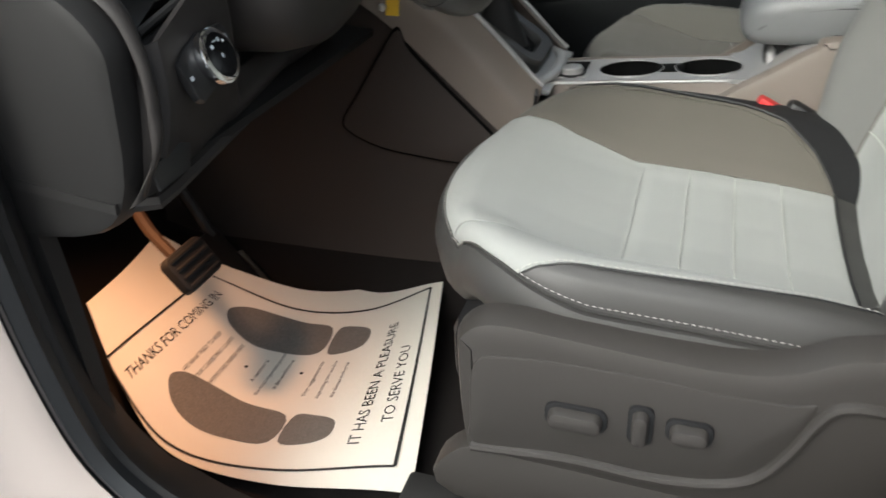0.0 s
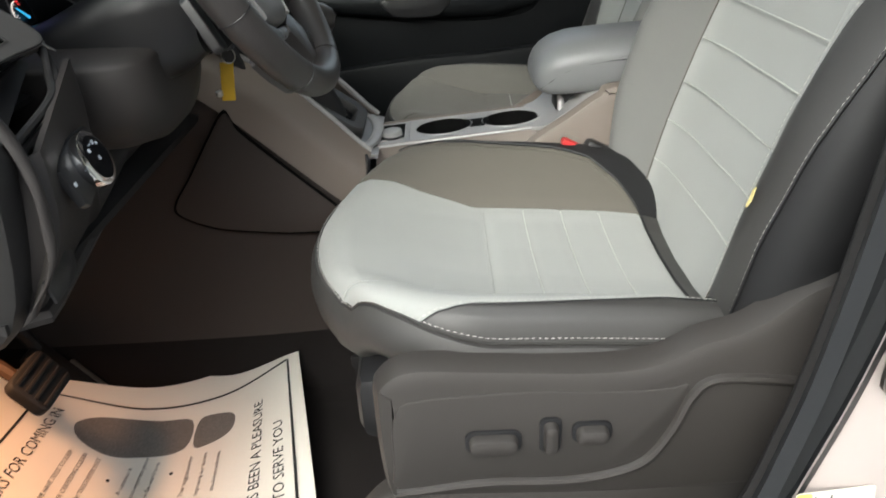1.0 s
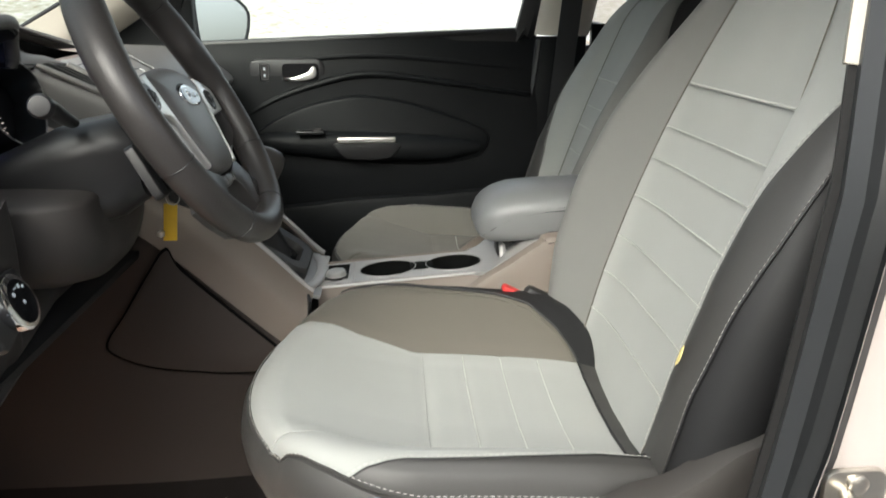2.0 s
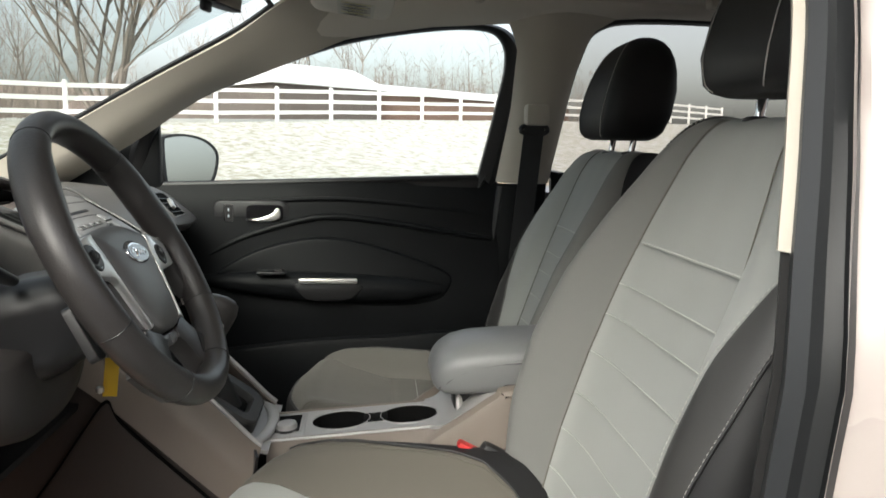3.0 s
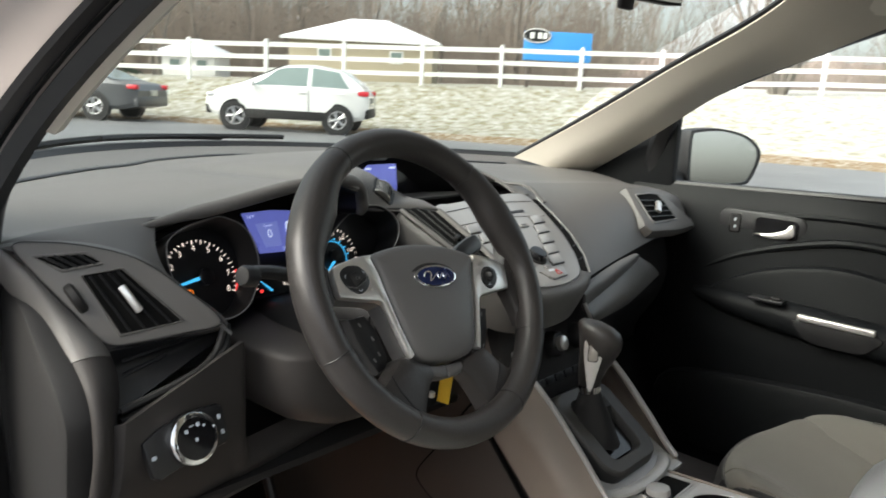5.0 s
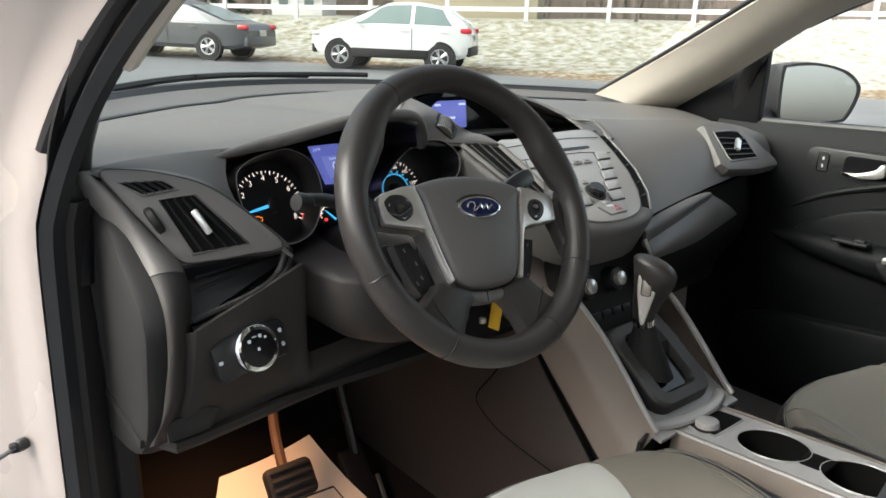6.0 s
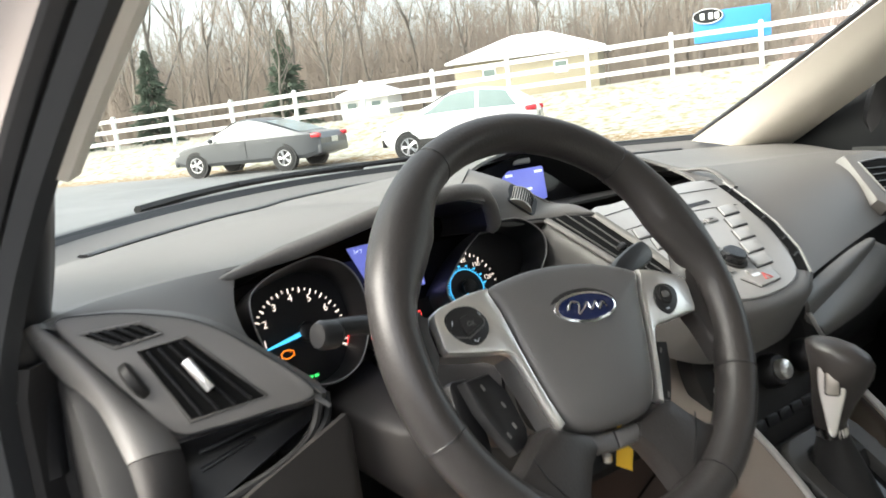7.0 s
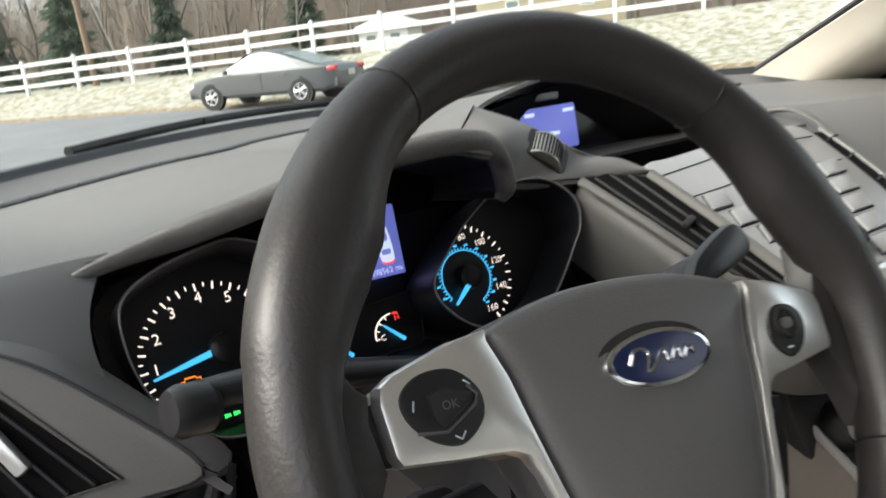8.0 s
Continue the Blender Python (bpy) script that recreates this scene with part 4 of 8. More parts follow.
    ledge = [Vector((x_out - side * .0045, p.x + dy, p.y + dz)) for p in spline([(-.145, .512, 0), (-.239, .521, 0), (-.318, .519, 0), (-.370, .526, 0), (-.405, .543, 0), (-.428, .580, 0), (-.444, .622, 0), (-.462, .640, 0), (-.50, .640, 0), (-.56, .632, 0)], 50)]
    part("shield_ridge", tube(ledge, .0055, 8), SHIELD, sh)
    part("shield_apron", plate([(p.x, p.y) for p in spline([(-.13, .50, 0), (-.25, .508, 0), (-.34, .508, 0), (-.40, .525, 0), (-.44, .590, 0), (-.47, .622, 0), (-.60, .618, 0), (-.61, .42, 0), (-.14, .42, 0)], 50, closed=True)], m, .030, .006), SHIELD, sh)
    if power:
        for y, z, w, h in ((-.247, .579, .050, .020), (-.3045, .584, .015, .036), (-.346, .586, .033, .018)):
            mm = Matrix(((0, 0, -side, x_out - side * 0.006), (1, 0, 0, y + dy), (0, 1, 0, z + dz), (0, 0, 0, 1)))
            part("switch_well", plate(rounded(w + .007, h + .007, min(w, h) * 0.48), mm, 0.0036, 0.0008), BLACK, sh)
            part("power_switch", plate(rounded(w, h, min(w, h) * 0.44), mm, 0.015, 0.006), SHIELD, sh, "grey brown power seat switch")
    # Base and rails down to the floor.
    low = part("seat_base", box((base_x, -0.34 + dy, 0.455 + dz / 2), (0.48, 0.42, 0.15), 0.02), BLACK, ob)
    for sx in (-0.22, 0.22):
        part("rail", box((base_x + sx, -0.33 + dy, 0.315), (0.05, 0.60, 0.06), 0.008), DARKPLASTIC, ob)
        part("rail_foot", box((base_x + sx, -0.06 + dy, 0.30), (0.06, 0.05, 0.05), 0.01), DARKPLASTIC, ob)
        part("riser", box((base_x + sx, -0.33 + dy, 0.37), (0.035, 0.40, 0.12), 0.008), BLACK, ob)
    return ob, back


driver, dback = seat("driver_seat", -0.352, 1, 0.0, 0.0, "grey cloth driver seat with dark vinyl bolsters and power switches", True, FABRIC)
# The passenger cushion takes the darker cloth with its shade coloured in.
seat("passenger_seat", 0.383, -1, -0.052, -0.05, "grey cloth front passenger seat with dark vinyl bolsters", False, SHADEDCLOTH)

# Worn hole in the driver's backrest bolster.
HOLE = [dback(4.22 + 0.09 * math.cos(a) + 0.03 * math.sin(3 * a), 2.30 + 0.11 * math.sin(a) + 0.02 * math.cos(2 * a)) for a in (2 * math.pi * k / 14 for k in range(14))]
mid_hole = dback(4.22, 2.30)
up_hole = (dback(4.3, 2.32) - mid_hole).cross(dback(4.15, 2.5) - mid_hole).normalized()
if up_hole.y < 0:
    up_hole = -up_hole
bm = rings([[p + up_hole * 0.0045 for p in HOLE], [p.lerp(mid_hole, 0.25) + up_hole * 0.0055 for p in HOLE], [p.lerp(mid_hole, 0.8) + up_hole * 0.0050 for p in HOLE]])
part("torn_patch", bm, FOAM, driver, "worn hole showing yellow foam")

# ---- printed paper mat ----


MAT_OUT = [(-.575, -.012, .302), (-.604, .16, .294), (-.590, .33, .305), (-.535, .435, .365), (-.478, .505, .450)]
MAT_IN = [(-.132, .078, .352), (-.185, .19, .318), (-.232, .30, .320), (-.268, .405, .385), (-.305, .51, .470)]


def mat_at(px, py):
    """px: 0 outer to 1 inner side; py: 0 rear to 1 front."""
    a, b = at_curve(MAT_OUT, py * 4), at_curve(MAT_IN, py * 4)
    p = a.lerp(b, px)
    p.z += 0.006 * math.sin(py * 9 + px * 3) - 0.016 * math.sin(math.pi * px) * (1 - py)
    return p


paper = thing("paper_mat", (-0.40, 0.27, 0.29), "creased cream paper floor mat printed with two soles", "paper mat")
part("sheet", thicken(grid(lambda u, v: mat_at(lerp(.045, 1.02 + .08 * min(1.0, v * 4), u), lerp(-.032, 1.0, v)), 36, 44), 0.0006), PAPER, paper)
LIFT = Vector((0, -0.0004, 0.0022))
bend_at = lambda ox, oy: (lambda x, y: mat_at((ox + x) / 0.42, (oy + y) / 0.58) + LIFT)
for text, ox, oy, size, nm in (("IT HAS BEEN A PLEASURE", .218, .064, .0228, "heading"), ("TO SERVE YOU", .206, .029, .0226, "heading"), ("THANKS FOR COMING IN", .202, .424, .0280, "heading"),
                               ("WE HAVE TRIED TO KEEP", .211, .366, .0108, "small_print"), ("YOUR CARPETING CLEAN", .215, .343, .0108, "small_print"), ("WITH THIS PAPER MAT", .222, .319, .0108, "small_print"),
                               ("A customer is", .240, .266, .0100, "small_print"), ("the most important person", .240, .246, .0098, "small_print"), ("in the world to us", .244, .226, .0100, "small_print"),
                               ("Your suggestions for", .240, .174, .0100, "small_print"), ("improving our service", .238, .151, .0100, "small_print"), ("are always welcome", .235, .128, .0100, "small_print")):
    wb = lettering(text, None, size, spacing=0.98, bend=bend_at(ox, oy))
    part(nm, wb, INK, paper, smooth=False)
for cx, cy in ((.237, .290), (.252, .199)):
    bm = bmesh.new()
    bm.faces.new([bm.verts.new(bend_at(cx, cy)(a, b)) for a, b in ellipse(.003, .003, 10)])
    part("dot", bm, INK, paper, smooth=False)


def printed(outline, material, name, cx, cy):
    bm = bmesh.new()
    f = bm.faces.new([bm.verts.new((x, y, 0)) for x, y in outline])
    bmesh.ops.triangulate(bm, faces=[f])
    for _ in range(2):
        bmesh.ops.subdivide_edges(bm, edges=bm.edges[:], cuts=1, use_grid_fill=True)
    fn = bend_at(cx, cy)
    for v in bm.verts:
        v.co = fn(v.co.x, v.co.y) + Vector((0, 0, -0.0006))
    part(name, bm, material, paper, smooth=False)


for cx, mir in ((.128, 1), (.330, -1)):
    sole = [(p.x * 0.92 * mir, p.y) for p in spline([(-.036, .02, 0), (-.046, .07, 0), (-.050, .12, 0), (-.040, .165, 0), (-.008, .19, 0), (.028, .175, 0), (.046, .13, 0), (.042, .08, 0), (.030, .02, 0)], 36, closed=True)]
    heel = [(p.x * 0.88 * mir, p.y) for p in spline([(-.034, .0, 0), (-.036, -.035, 0), (-.022, -.062, 0), (0, -.068, 0), (.022, -.060, 0), (.034, -.03, 0), (.031, .0, 0)], 26, closed=True)]
    printed([(x, y * 1.15) for x, y in sole], SOLE, "sole_print", cx, .158 if mir > 0 else .168)
    printed(heel, SOLE, "heel_print", cx, .168 if mir > 0 else .176)
border = [(.056, .006), (.397, .006), (.406, .468), (.014, .472)]
for (ax, ay), (bx, by) in zip(border, border[1:] + border[:1]):
    n = 40
    bm = bmesh.new()
    w = 0.0022
    tx, ty = (w, 0) if abs(ax - bx) < abs(ay - by) else (0, w)
    fn = bend_at(0, 0)
    rows = [(bm.verts.new(fn(lerp(ax, bx, k / n) - tx, lerp(ay, by, k / n) - ty)), bm.verts.new(fn(lerp(ax, bx, k / n) + tx, lerp(ay, by, k / n) + ty))) for k in range(n + 1)]
    for a, b in zip(rows, rows[1:]):
        bm.faces.new((a[0], b[0], b[1], a[1]))
    part("border_line", bm, INK, paper, smooth=False)

# ---- dashboard ----




dash = thing("dashboard", (0, 0.45, 0.75), "dark grey moulded dashboard with a smooth padded top", "dashboard")
LIP = [(-.708, .262, 1.058), (-.665, .264, 1.066), (-.60, .274, 1.068), (-.54, .268, 1.070), (-.47, .222, 1.090), (-.40, .198, 1.108), (-.34, .192, 1.113), (-.285, .205, 1.100), (-.248, .262, 1.091), (-.206, .338, 1.112), (-.10, .418, 1.122), (0, .445, 1.130), (.08, .43, 1.118),
       (.145, .385, 1.088), (.20, .335, 1.068), (.30, .315, 1.060), (.45, .30, 1.054), (.58, .285, 1.046), (.66, .28, 1.036), (.725, .29, 1.015)]
LX = [p[0] for p in LIP]


def lip(x):
    k = float(np.interp(x, LX, range(len(LX))))
    return at_curve(LIP, k)


def glass_foot(x):
    return Vector((x, 1.115 - 0.50 * (x / 0.72) ** 2, 1.043))


def pad(u, v):
    x = lerp(-.705, .725, u)
    a, b = glass_foot(x), lip(x)
    p = a.lerp(b, v)
    p.z = lerp(1.043, b.z, v ** 1.6) + 0.012 * math.sin(math.pi * min(1, v * 1.1)) + 0.024 * max(0.0, 1 - v / 0.17) ** 1.3
    return p


part("top_pad", thicken(grid(pad, 110, 48), 0.004), DASH, dash, "smooth dark grey padded top")
# Line of the defroster grille along the glass.
slot = [pad((x + .705) / 1.43, 0.18) + Vector((0, 0, 0.003)) for x in np.linspace(-.60, .62, 40)]
part("defroster_grille", tube(slot, 0.010, 6, flat=0.25), BLACK, dash, "black defroster slot")
for k in range(44):
    x = lerp(-.59, .60, k / 43)
    q = pad((x + .705) / 1.43, 0.18)
    part("grille_rib", box((q.x, q.y, q.z + 0.004), (0.0025, 0.018, 0.003)), DASH, dash)
# Cowl and wiper outside the glass.
cowl = [glass_foot(x) + Vector((0, 0.03, 0.024)) for x in np.linspace(-.70, .72, 40)]
solid("trim_11", tube(cowl, 0.020, 6, flat=0.6), BLACK, "black cowl strip under the windscreen", "cowl", kind="structure")
wiper = thing("wiper_blade", (-0.2, 1.16, 1.07), "black windscreen wiper parked on the glass", "wiper")
part("blade", tube([glass_foot(x) + Vector((0, 0.045 + 0.02 * math.sin((x + .5) * 4), 0.038 + 0.006 * math.sin((x + .45) * 5))) for x in np.linspace(-.46, .10, 20)], 0.008, 6), RUBBER, wiper)
part("arm", tube([glass_foot(x) + Vector((0, 0.055, 0.044)) for x in np.linspace(-.22, .25, 16)], 0.007, 6), BLACK, wiper)


# Passenger side face of the dash.
def face(u, v):
    x = lerp(lerp(.175, .080, v), .725, u)
    a = lip(x)
    edge = Vector((x, lerp(.085, .20, u ** 0.8), lerp(.932, .962, u)))
    p = a.lerp(edge, v)
    n = Vector((0, -0.5, 0.85))
    return p + n * 0.030 * math.sin(math.pi * v) + Vector((0, 0, 0))


part("passenger_pad", thicken(grid(face, 40, 16), 0.004), DASH, dash, "smooth dark grey passenger pad")


def under(u, v):
    x = lerp(.13, .725, u)
    edge = Vector((x, lerp(.105, .20, u ** 0.8), lerp(.935, .962, u)))
    deep = Vector((x, .27, lerp(.90, .93, u)))
    return edge.lerp(deep, v) + Vector((0, 0, -0.008 * math.sin(math.pi * v)))


part("underside", thicken(grid(under, 20, 6), 0.004), DARKPLASTIC, dash)


def glove(u, v):
    x = lerp(.10, .72, u)
    top = Vector((x, lerp(.16, .25, u), lerp(.905, .92, u)))
    low = Vector((x, lerp(.24, .30, u), .66))
    return top.lerp(low, v) + Vector((0, -0.05 * math.sin(math.pi * min(1, v * 1.2)) * (1 - 0.3 * u), 0))


part("glovebox", thicken(grid(glove, 20, 14), 0.004), DARKPLASTIC, dash, "dark plastic glovebox lid")
# Two-step ledge between the pad and the glovebox.
LEDGE = ([(.066, .068, .932), (.128, .088, .938), (.26, .116, .944), (.352, .136, .942), (.375, .150, .936)], [(.070, .064, .902), (.120, .074, .907), (.242, .100, .918), (.372, .134, .928), (.396, .150, .930)], [(.086, .060, .880), (.150, .070, .876), (.269, .094, .870), (.400, .130, .868), (.560, .176, .866)])
part("lower_ledge", thicken(grid(lambda u, v: at_curve(LEDGE[0], 4 * u).lerp(at_curve(LEDGE[1], 4 * u), v) + Vector((0, -.005, .004)) * math.sin(math.pi * v), 24, 8), .005), DASH, dash, "grey ledge above the glovebox", angle=60)
part("glovebox_brow", thicken(grid(lambda u, v: at_curve(LEDGE[1], 4 * u).lerp(at_curve(LEDGE[2], 4 * u), v) + Vector((0, .004 - .010 * math.sin(math.pi * v), -.002)), 24, 8), .005), DASH, dash, "grey brow of the glovebox", angle=60)
part("ledge_trim", tube([(.068, .062, .912), (.074, .057, .896), (.082, .053, .880)], .0028, 6), SILVER, dash, "thin silver trim strip")
# Passenger air vent.
pv = facing((.562, .196, 1.006), (1, -.42, -.33), (.05, -.72, .70))
vent_o = [(-.112, .002), (-.030, .050), (.010, .058), (.060, .044), (.118, .014), (.120, -.004), (.040, -.052), (-.070, -.102), (-.092, -.094)]
vent_i = [(-.088, -.010), (-.030, .022), (.000, .034), (.020, .022), (.036, -.006), (.042, -.020), (-.010, -.048), (-.058, -.074), (-.066, -.066)]
part("vent_surround", plate(vent_o, pv @ pose(0, 0, -.016), .024, .010), DASH, dash, "dark grey vent surround")
# Flat near-black sheet in place of the vent's dark depth.
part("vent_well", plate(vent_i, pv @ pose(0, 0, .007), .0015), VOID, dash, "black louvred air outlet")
part("vent_rim", tube([pv @ Vector((x, y, .009)) for x, y in vent_i], .0018, 6, closed=True), GREYTRIM, dash)
for k in range(4):
    f = (k + .7) / 4.4
    a, b = Vector((-.085, -.014, .010)).lerp(Vector((-.060, -.070, .010)), f), Vector((.012, .028, .010)).lerp(Vector((.040, -.020, .010)), f)
    part("vent_slat", tube([pv @ a, pv @ b], .0020, 6, flat=.6), BLACK, dash)
tab = part("vent_tab", box((0, 0, 0), (0.012, 0.036, 0.008), 0.002), SILVER, dash, "silver vent tab")
tab.data.transform(pv @ pose(-0.024, -0.018, 0.014, 0, 0, -25))

# Driver side vent panel.
dv = facing((-.605, .187, 1.003), (.93, -.36, 0), (-.35, -.90, .26))


def panel_point(p):
    """Local coordinates on the driver vent panel."""
    q = dv.inverted() @ Vector(p)
    return Vector((q.x, q.y, 0))


def panel_outline(points, n=56):
    return [(p.x, p.y) for p in spline([panel_point(p) for p in points], n, closed=True)]


PANEL = ((-.692, .244, 1.061), (-.67, .234, 1.064), (-.635, .219, 1.059), (-.592, .200, 1.044), (-.556, .177, 1.014), (-.524, .151, .976), (-.560, .165, .967), (-.600, .180, .962), (-.630, .190, .964), (-.655, .205, .998), (-.680, .228, 1.036))
POD = ((-.714, .255, 1.056), (-.69, .244, 1.066), (-.635, .219, 1.064), (-.586, .197, 1.046), (-.548, .172, 1.010), (-.514, .149, .970), (-.560, .164, .962), (-.605, .181, .957), (-.640, .194, .957), (-.672, .222, 1.000), (-.696, .240, 1.034))
part("vent_pod", plate(panel_outline(POD), dv @ pose(0, 0, -0.044), 0.040, 0.014), DASH, dash, "dark grey padded corner round the vent")
part("vent_panel", plate(panel_outline(PANEL), dv @ pose(0, 0, -0.008), 0.0075, 0.0025), DASH, dash, "dark grey driver vent surround")
part("panel_seam", tube([dv @ Vector((x, y, -.0035)) for x, y in panel_outline(PANEL)], .0013, 5, closed=True), BLACK, dash)


def vent_hole(quad, slats, name):
    lo0, lo1, hi1, hi0 = pts = [panel_point(q) for q in quad]
    # The outlet's inner shade is a flat near-black plate.
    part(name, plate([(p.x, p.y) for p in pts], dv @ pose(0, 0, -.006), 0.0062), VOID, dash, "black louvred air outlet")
    part("outlet_edge", tube([dv @ (p + Vector((0, 0, .0002))) for p in pts], .0016, 6, closed=True), DASH, dash)
    for k in range(slats):
        f = (k + 0.8) / (slats + 0.6)
        a, b = lo0.lerp(lo1, f), hi0.lerp(hi1, f)
        path = [dv @ (a.lerp(b, 0.03) + Vector((0, 0, 0.0012))), dv @ (a.lerp(b, 0.97) + Vector((0, 0, 0.0012)))]
        part("vent_slat", tube(path, 0.0020, 6, flat=0.6), BLACK, dash)


vent_hole([(-.617, .187, .971), (-.560, .166, .980), (-.606, .200, 1.036), (-.642, .213, 1.031)], 4, "air_outlet")
vent_hole([(-.656, .222, 1.036), (-.622, .209, 1.042), (-.636, .215, 1.053), (-.679, .233, 1.051)], 4, "air_outlet")
p = panel_point((-.604, .190, 1.006))
part("vent_tab", box((0, 0, 0), (0.008, 0.032, 0.008), 0.002), SILVER, dash, "silver vent tab").data.transform(dv @ pose(p.x, p.y, 0.005, 0, 0, 32))
p = panel_point((-.650, .208, 1.010))
part("vent_wheel", lathe([(0.015, -0.005), (0.018, -0.003), (0.018, 0.003), (0.015, 0.005)], dv @ pose(p.x, p.y, -0.008, 0, 90, 30), 24), DARKPLASTIC, dash, "ribbed thumb wheel")


# Padding that runs from the brow down past the gauges to the vent.
BROW_TOP = [(-.710, .264, 1.060), (-.66, .266, 1.068), (-.61, .274, 1.070), (-.565, .276, 1.071), (-.530, .272, 1.072)]
BROW_LOW = [(-.708, .250, 1.052), (-.645, .226, 1.052), (-.598, .206, 1.040), (-.556, .180, 1.010), (-.512, .148, .962)]


def brow_side(u, v):
    a, b = at_curve(BROW_TOP, u * 4), at_curve(BROW_LOW, u * 4)
    c = a.lerp(b, 0.55)
    c.z = lerp(a.z, b.z, 0.10)
    c = c.lerp(a.lerp(b, 0.5), 0.8 * u * u)
    c.x -= 0.066 * u ** 2
    return a * (1 - v) ** 2 + c * 2 * v * (1 - v) + b * v * v


part("brow_side", thicken(grid(brow_side, 30, 16), 0.005), DASH, dash, "dark grey padding beside the gauges")


# Corner skin that rolls from the vent panel round to the end of the dash and on down beside the headlamp panel.
SKIN_IN = [(-.700, .252, 1.062), (-.682, .230, 1.036), (-.657, .207, .998), (-.632, .186, .962), (-.634, .156, .932), (-.646, .136, .900), (-.650, .129, .861), (-.658, .130, .824), (-.672, .150, .770)]
SKIN_OUT = [(-.716, .275, 1.048), (-.705, .262, 1.030), (-.688, .232, .999), (-.674, .180, .968), (-.674, .134, .936), (-.678, .116, .890), (-.684, .114, .850), (-.690, .118, .812), (-.694, .150, .770)]


def skin(k, v):
    a, b = at_curve(SKIN_IN, k), at_curve(SKIN_OUT, k)
    return a.lerp(b, v) + Vector((-.004, -.012, .007)) * math.sin(math.pi * v) ** .8


part("corner_skin", thicken(grid(lambda u, v: skin(3.25 * u, v), 30, 12), .004), DASH, dash, "grey rolled corner of the dash", angle=60)
# Same skin further down, coloured darker for the shade it lies in.
part("corner_skin", thicken(grid(lambda u, v: skin(3.27 + 4.73 * u, v), 36, 12), .004), SHADEDDASH, dash, "lower rolled corner of the dash, shade in its colour", angle=60)


# Black recess with two blades under the vent, headlamp panel and knee panel.
def vent_face(u, v):
    top = Vector((-.634, .190, .958)).lerp(Vector((-.512, .160, .968)), u)
    low = Vector((lerp(-.640, -.50, u), lerp(.160, .185, u), lerp(.895, .945, u)))
    return top.lerp(low, v) + Vector((0, 0.018 * math.sin(math.pi * v), 0))


part("vent_face", thicken(grid(vent_face, 10, 8), 0.004), BLACK, dash)
for k in range(2):
    a, b = vent_face(.16, .30 + .25 * k), vent_face(.72 - .2 * k, .30 + .25 * k)
    part("vent_slat", tube([a + Vector((0, -.006, 0)), b + Vector((0, -.006, 0))], 0.003, 6, flat=.5), BLACK, dash)
for off in (0, .011):
    part("recess_fold", tube(spline([(-.508 - off, .166 - off, .966), (-.522 - off, .150, .944 - off * .2), (-.570, .136, .919 + off), (-.640, .140, .900 + off)], 24), .0042, 8), DARKPLASTIC, dash, "dark folded lip")


def knee(u, v):
    k = min(1.0, max(0.0, (u - .345) / .05))
    k = k * k * (3 - 2 * k)
    x = lerp(-.668, -.19, u)
    y = lerp(.112, .172, min(1, u * 1.4)) + 0.03 * v + .030 * k * (1 - v)
    z = lerp(lerp(lerp(.902, .952, min(1.0, u / .345)), .818, k), .768 + 0.02 * max(0, u - .5), v)
    bulge = 0.016 * math.sin(math.pi * v)
    return Vector((x - 0.02 * v * (1 - u), y - bulge + 0.05 * max(0.0, (0.05 - u) / 0.05) ** 2, z))


# Lower panel and column cover carry their shade in the base colour.
part("knee_panel", thicken(grid(knee, 90, 16), 0.006), SHADEDDASH, dash, "lower dash panel, shade in its colour")
cover = []
for y, w, low in ((.086, .150, .868), (.092, .200, .846), (.110, .232, .830), (.150, .248, .820), (.30, .250, .815)):
    cover.append([Vector((-.357 + w / 2 * math.cos(a), y, .930 + (.930 - low) * math.copysign(abs(math.sin(a)) ** .7, math.sin(a)) * (1 if math.sin(a) < 0 else .15))) for a in (2 * math.pi * k / 36 for k in range(36))])
part("column_cover", rings(cover), SHADEDDASH, dash, "cover under the steering column, shade in its colour", angle=60)
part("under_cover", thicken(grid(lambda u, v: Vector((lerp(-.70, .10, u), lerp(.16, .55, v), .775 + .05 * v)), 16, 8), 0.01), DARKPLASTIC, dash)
part("panel_edge", tube([knee(k / 20, 1.0) + Vector((0, -0.002, -0.004)) for k in range(21)], 0.009, 8), SHADEDDASH, dash)
fl = facing(knee(.06, .80) + Vector((0, -0.004, 0)), (1, .12, 0), (0.05, -0.95, 0.2))
part("card_slot", plate([(-.028, -.012), (.02, -.012), (.035, .008), (.02, .014), (-.028, .010)], fl, 0.003, 0.001), BLACK, dash)
cap = spline([(.130, .88, 0), (.136, .928, 0), (.185, .972, 0), (.26, 1.020, 0), (.45, 1.02, 0), (.62, .98, 0), (.62, .72, 0), (.30, .72, 0), (.165, .755, 0)], 40, closed=True)
part("end_cap", plate([(p.x, p.y) for p in cap], Matrix(((0, 0, -1, -.668), (1, 0, 0, 0), (0, 1, 0, 0), (0, 0, 0, 1))), 0.030, 0.012), DARKPLASTIC, dash, "dark plastic end cap")

# Headlamp switch.
hl = facing((-.585, .119, .872), (1, 0.16, 0.02), (0.06, -0.93, 0.36))
lampsw = thing("headlight_switch", (-.585, .119, .872), "black headlight switch with a chrome-ringed knob", "light switch")
part("bezel", plate([(-.048, .013), (-.030, .021), (.0, .026), (.040, .023), (.045, .018), (.043, -.014), (.038, -.019), (0, -.021), (-.040, -.027), (-.046, -.022)], hl, 0.008, 0.003), BLACK, lampsw)
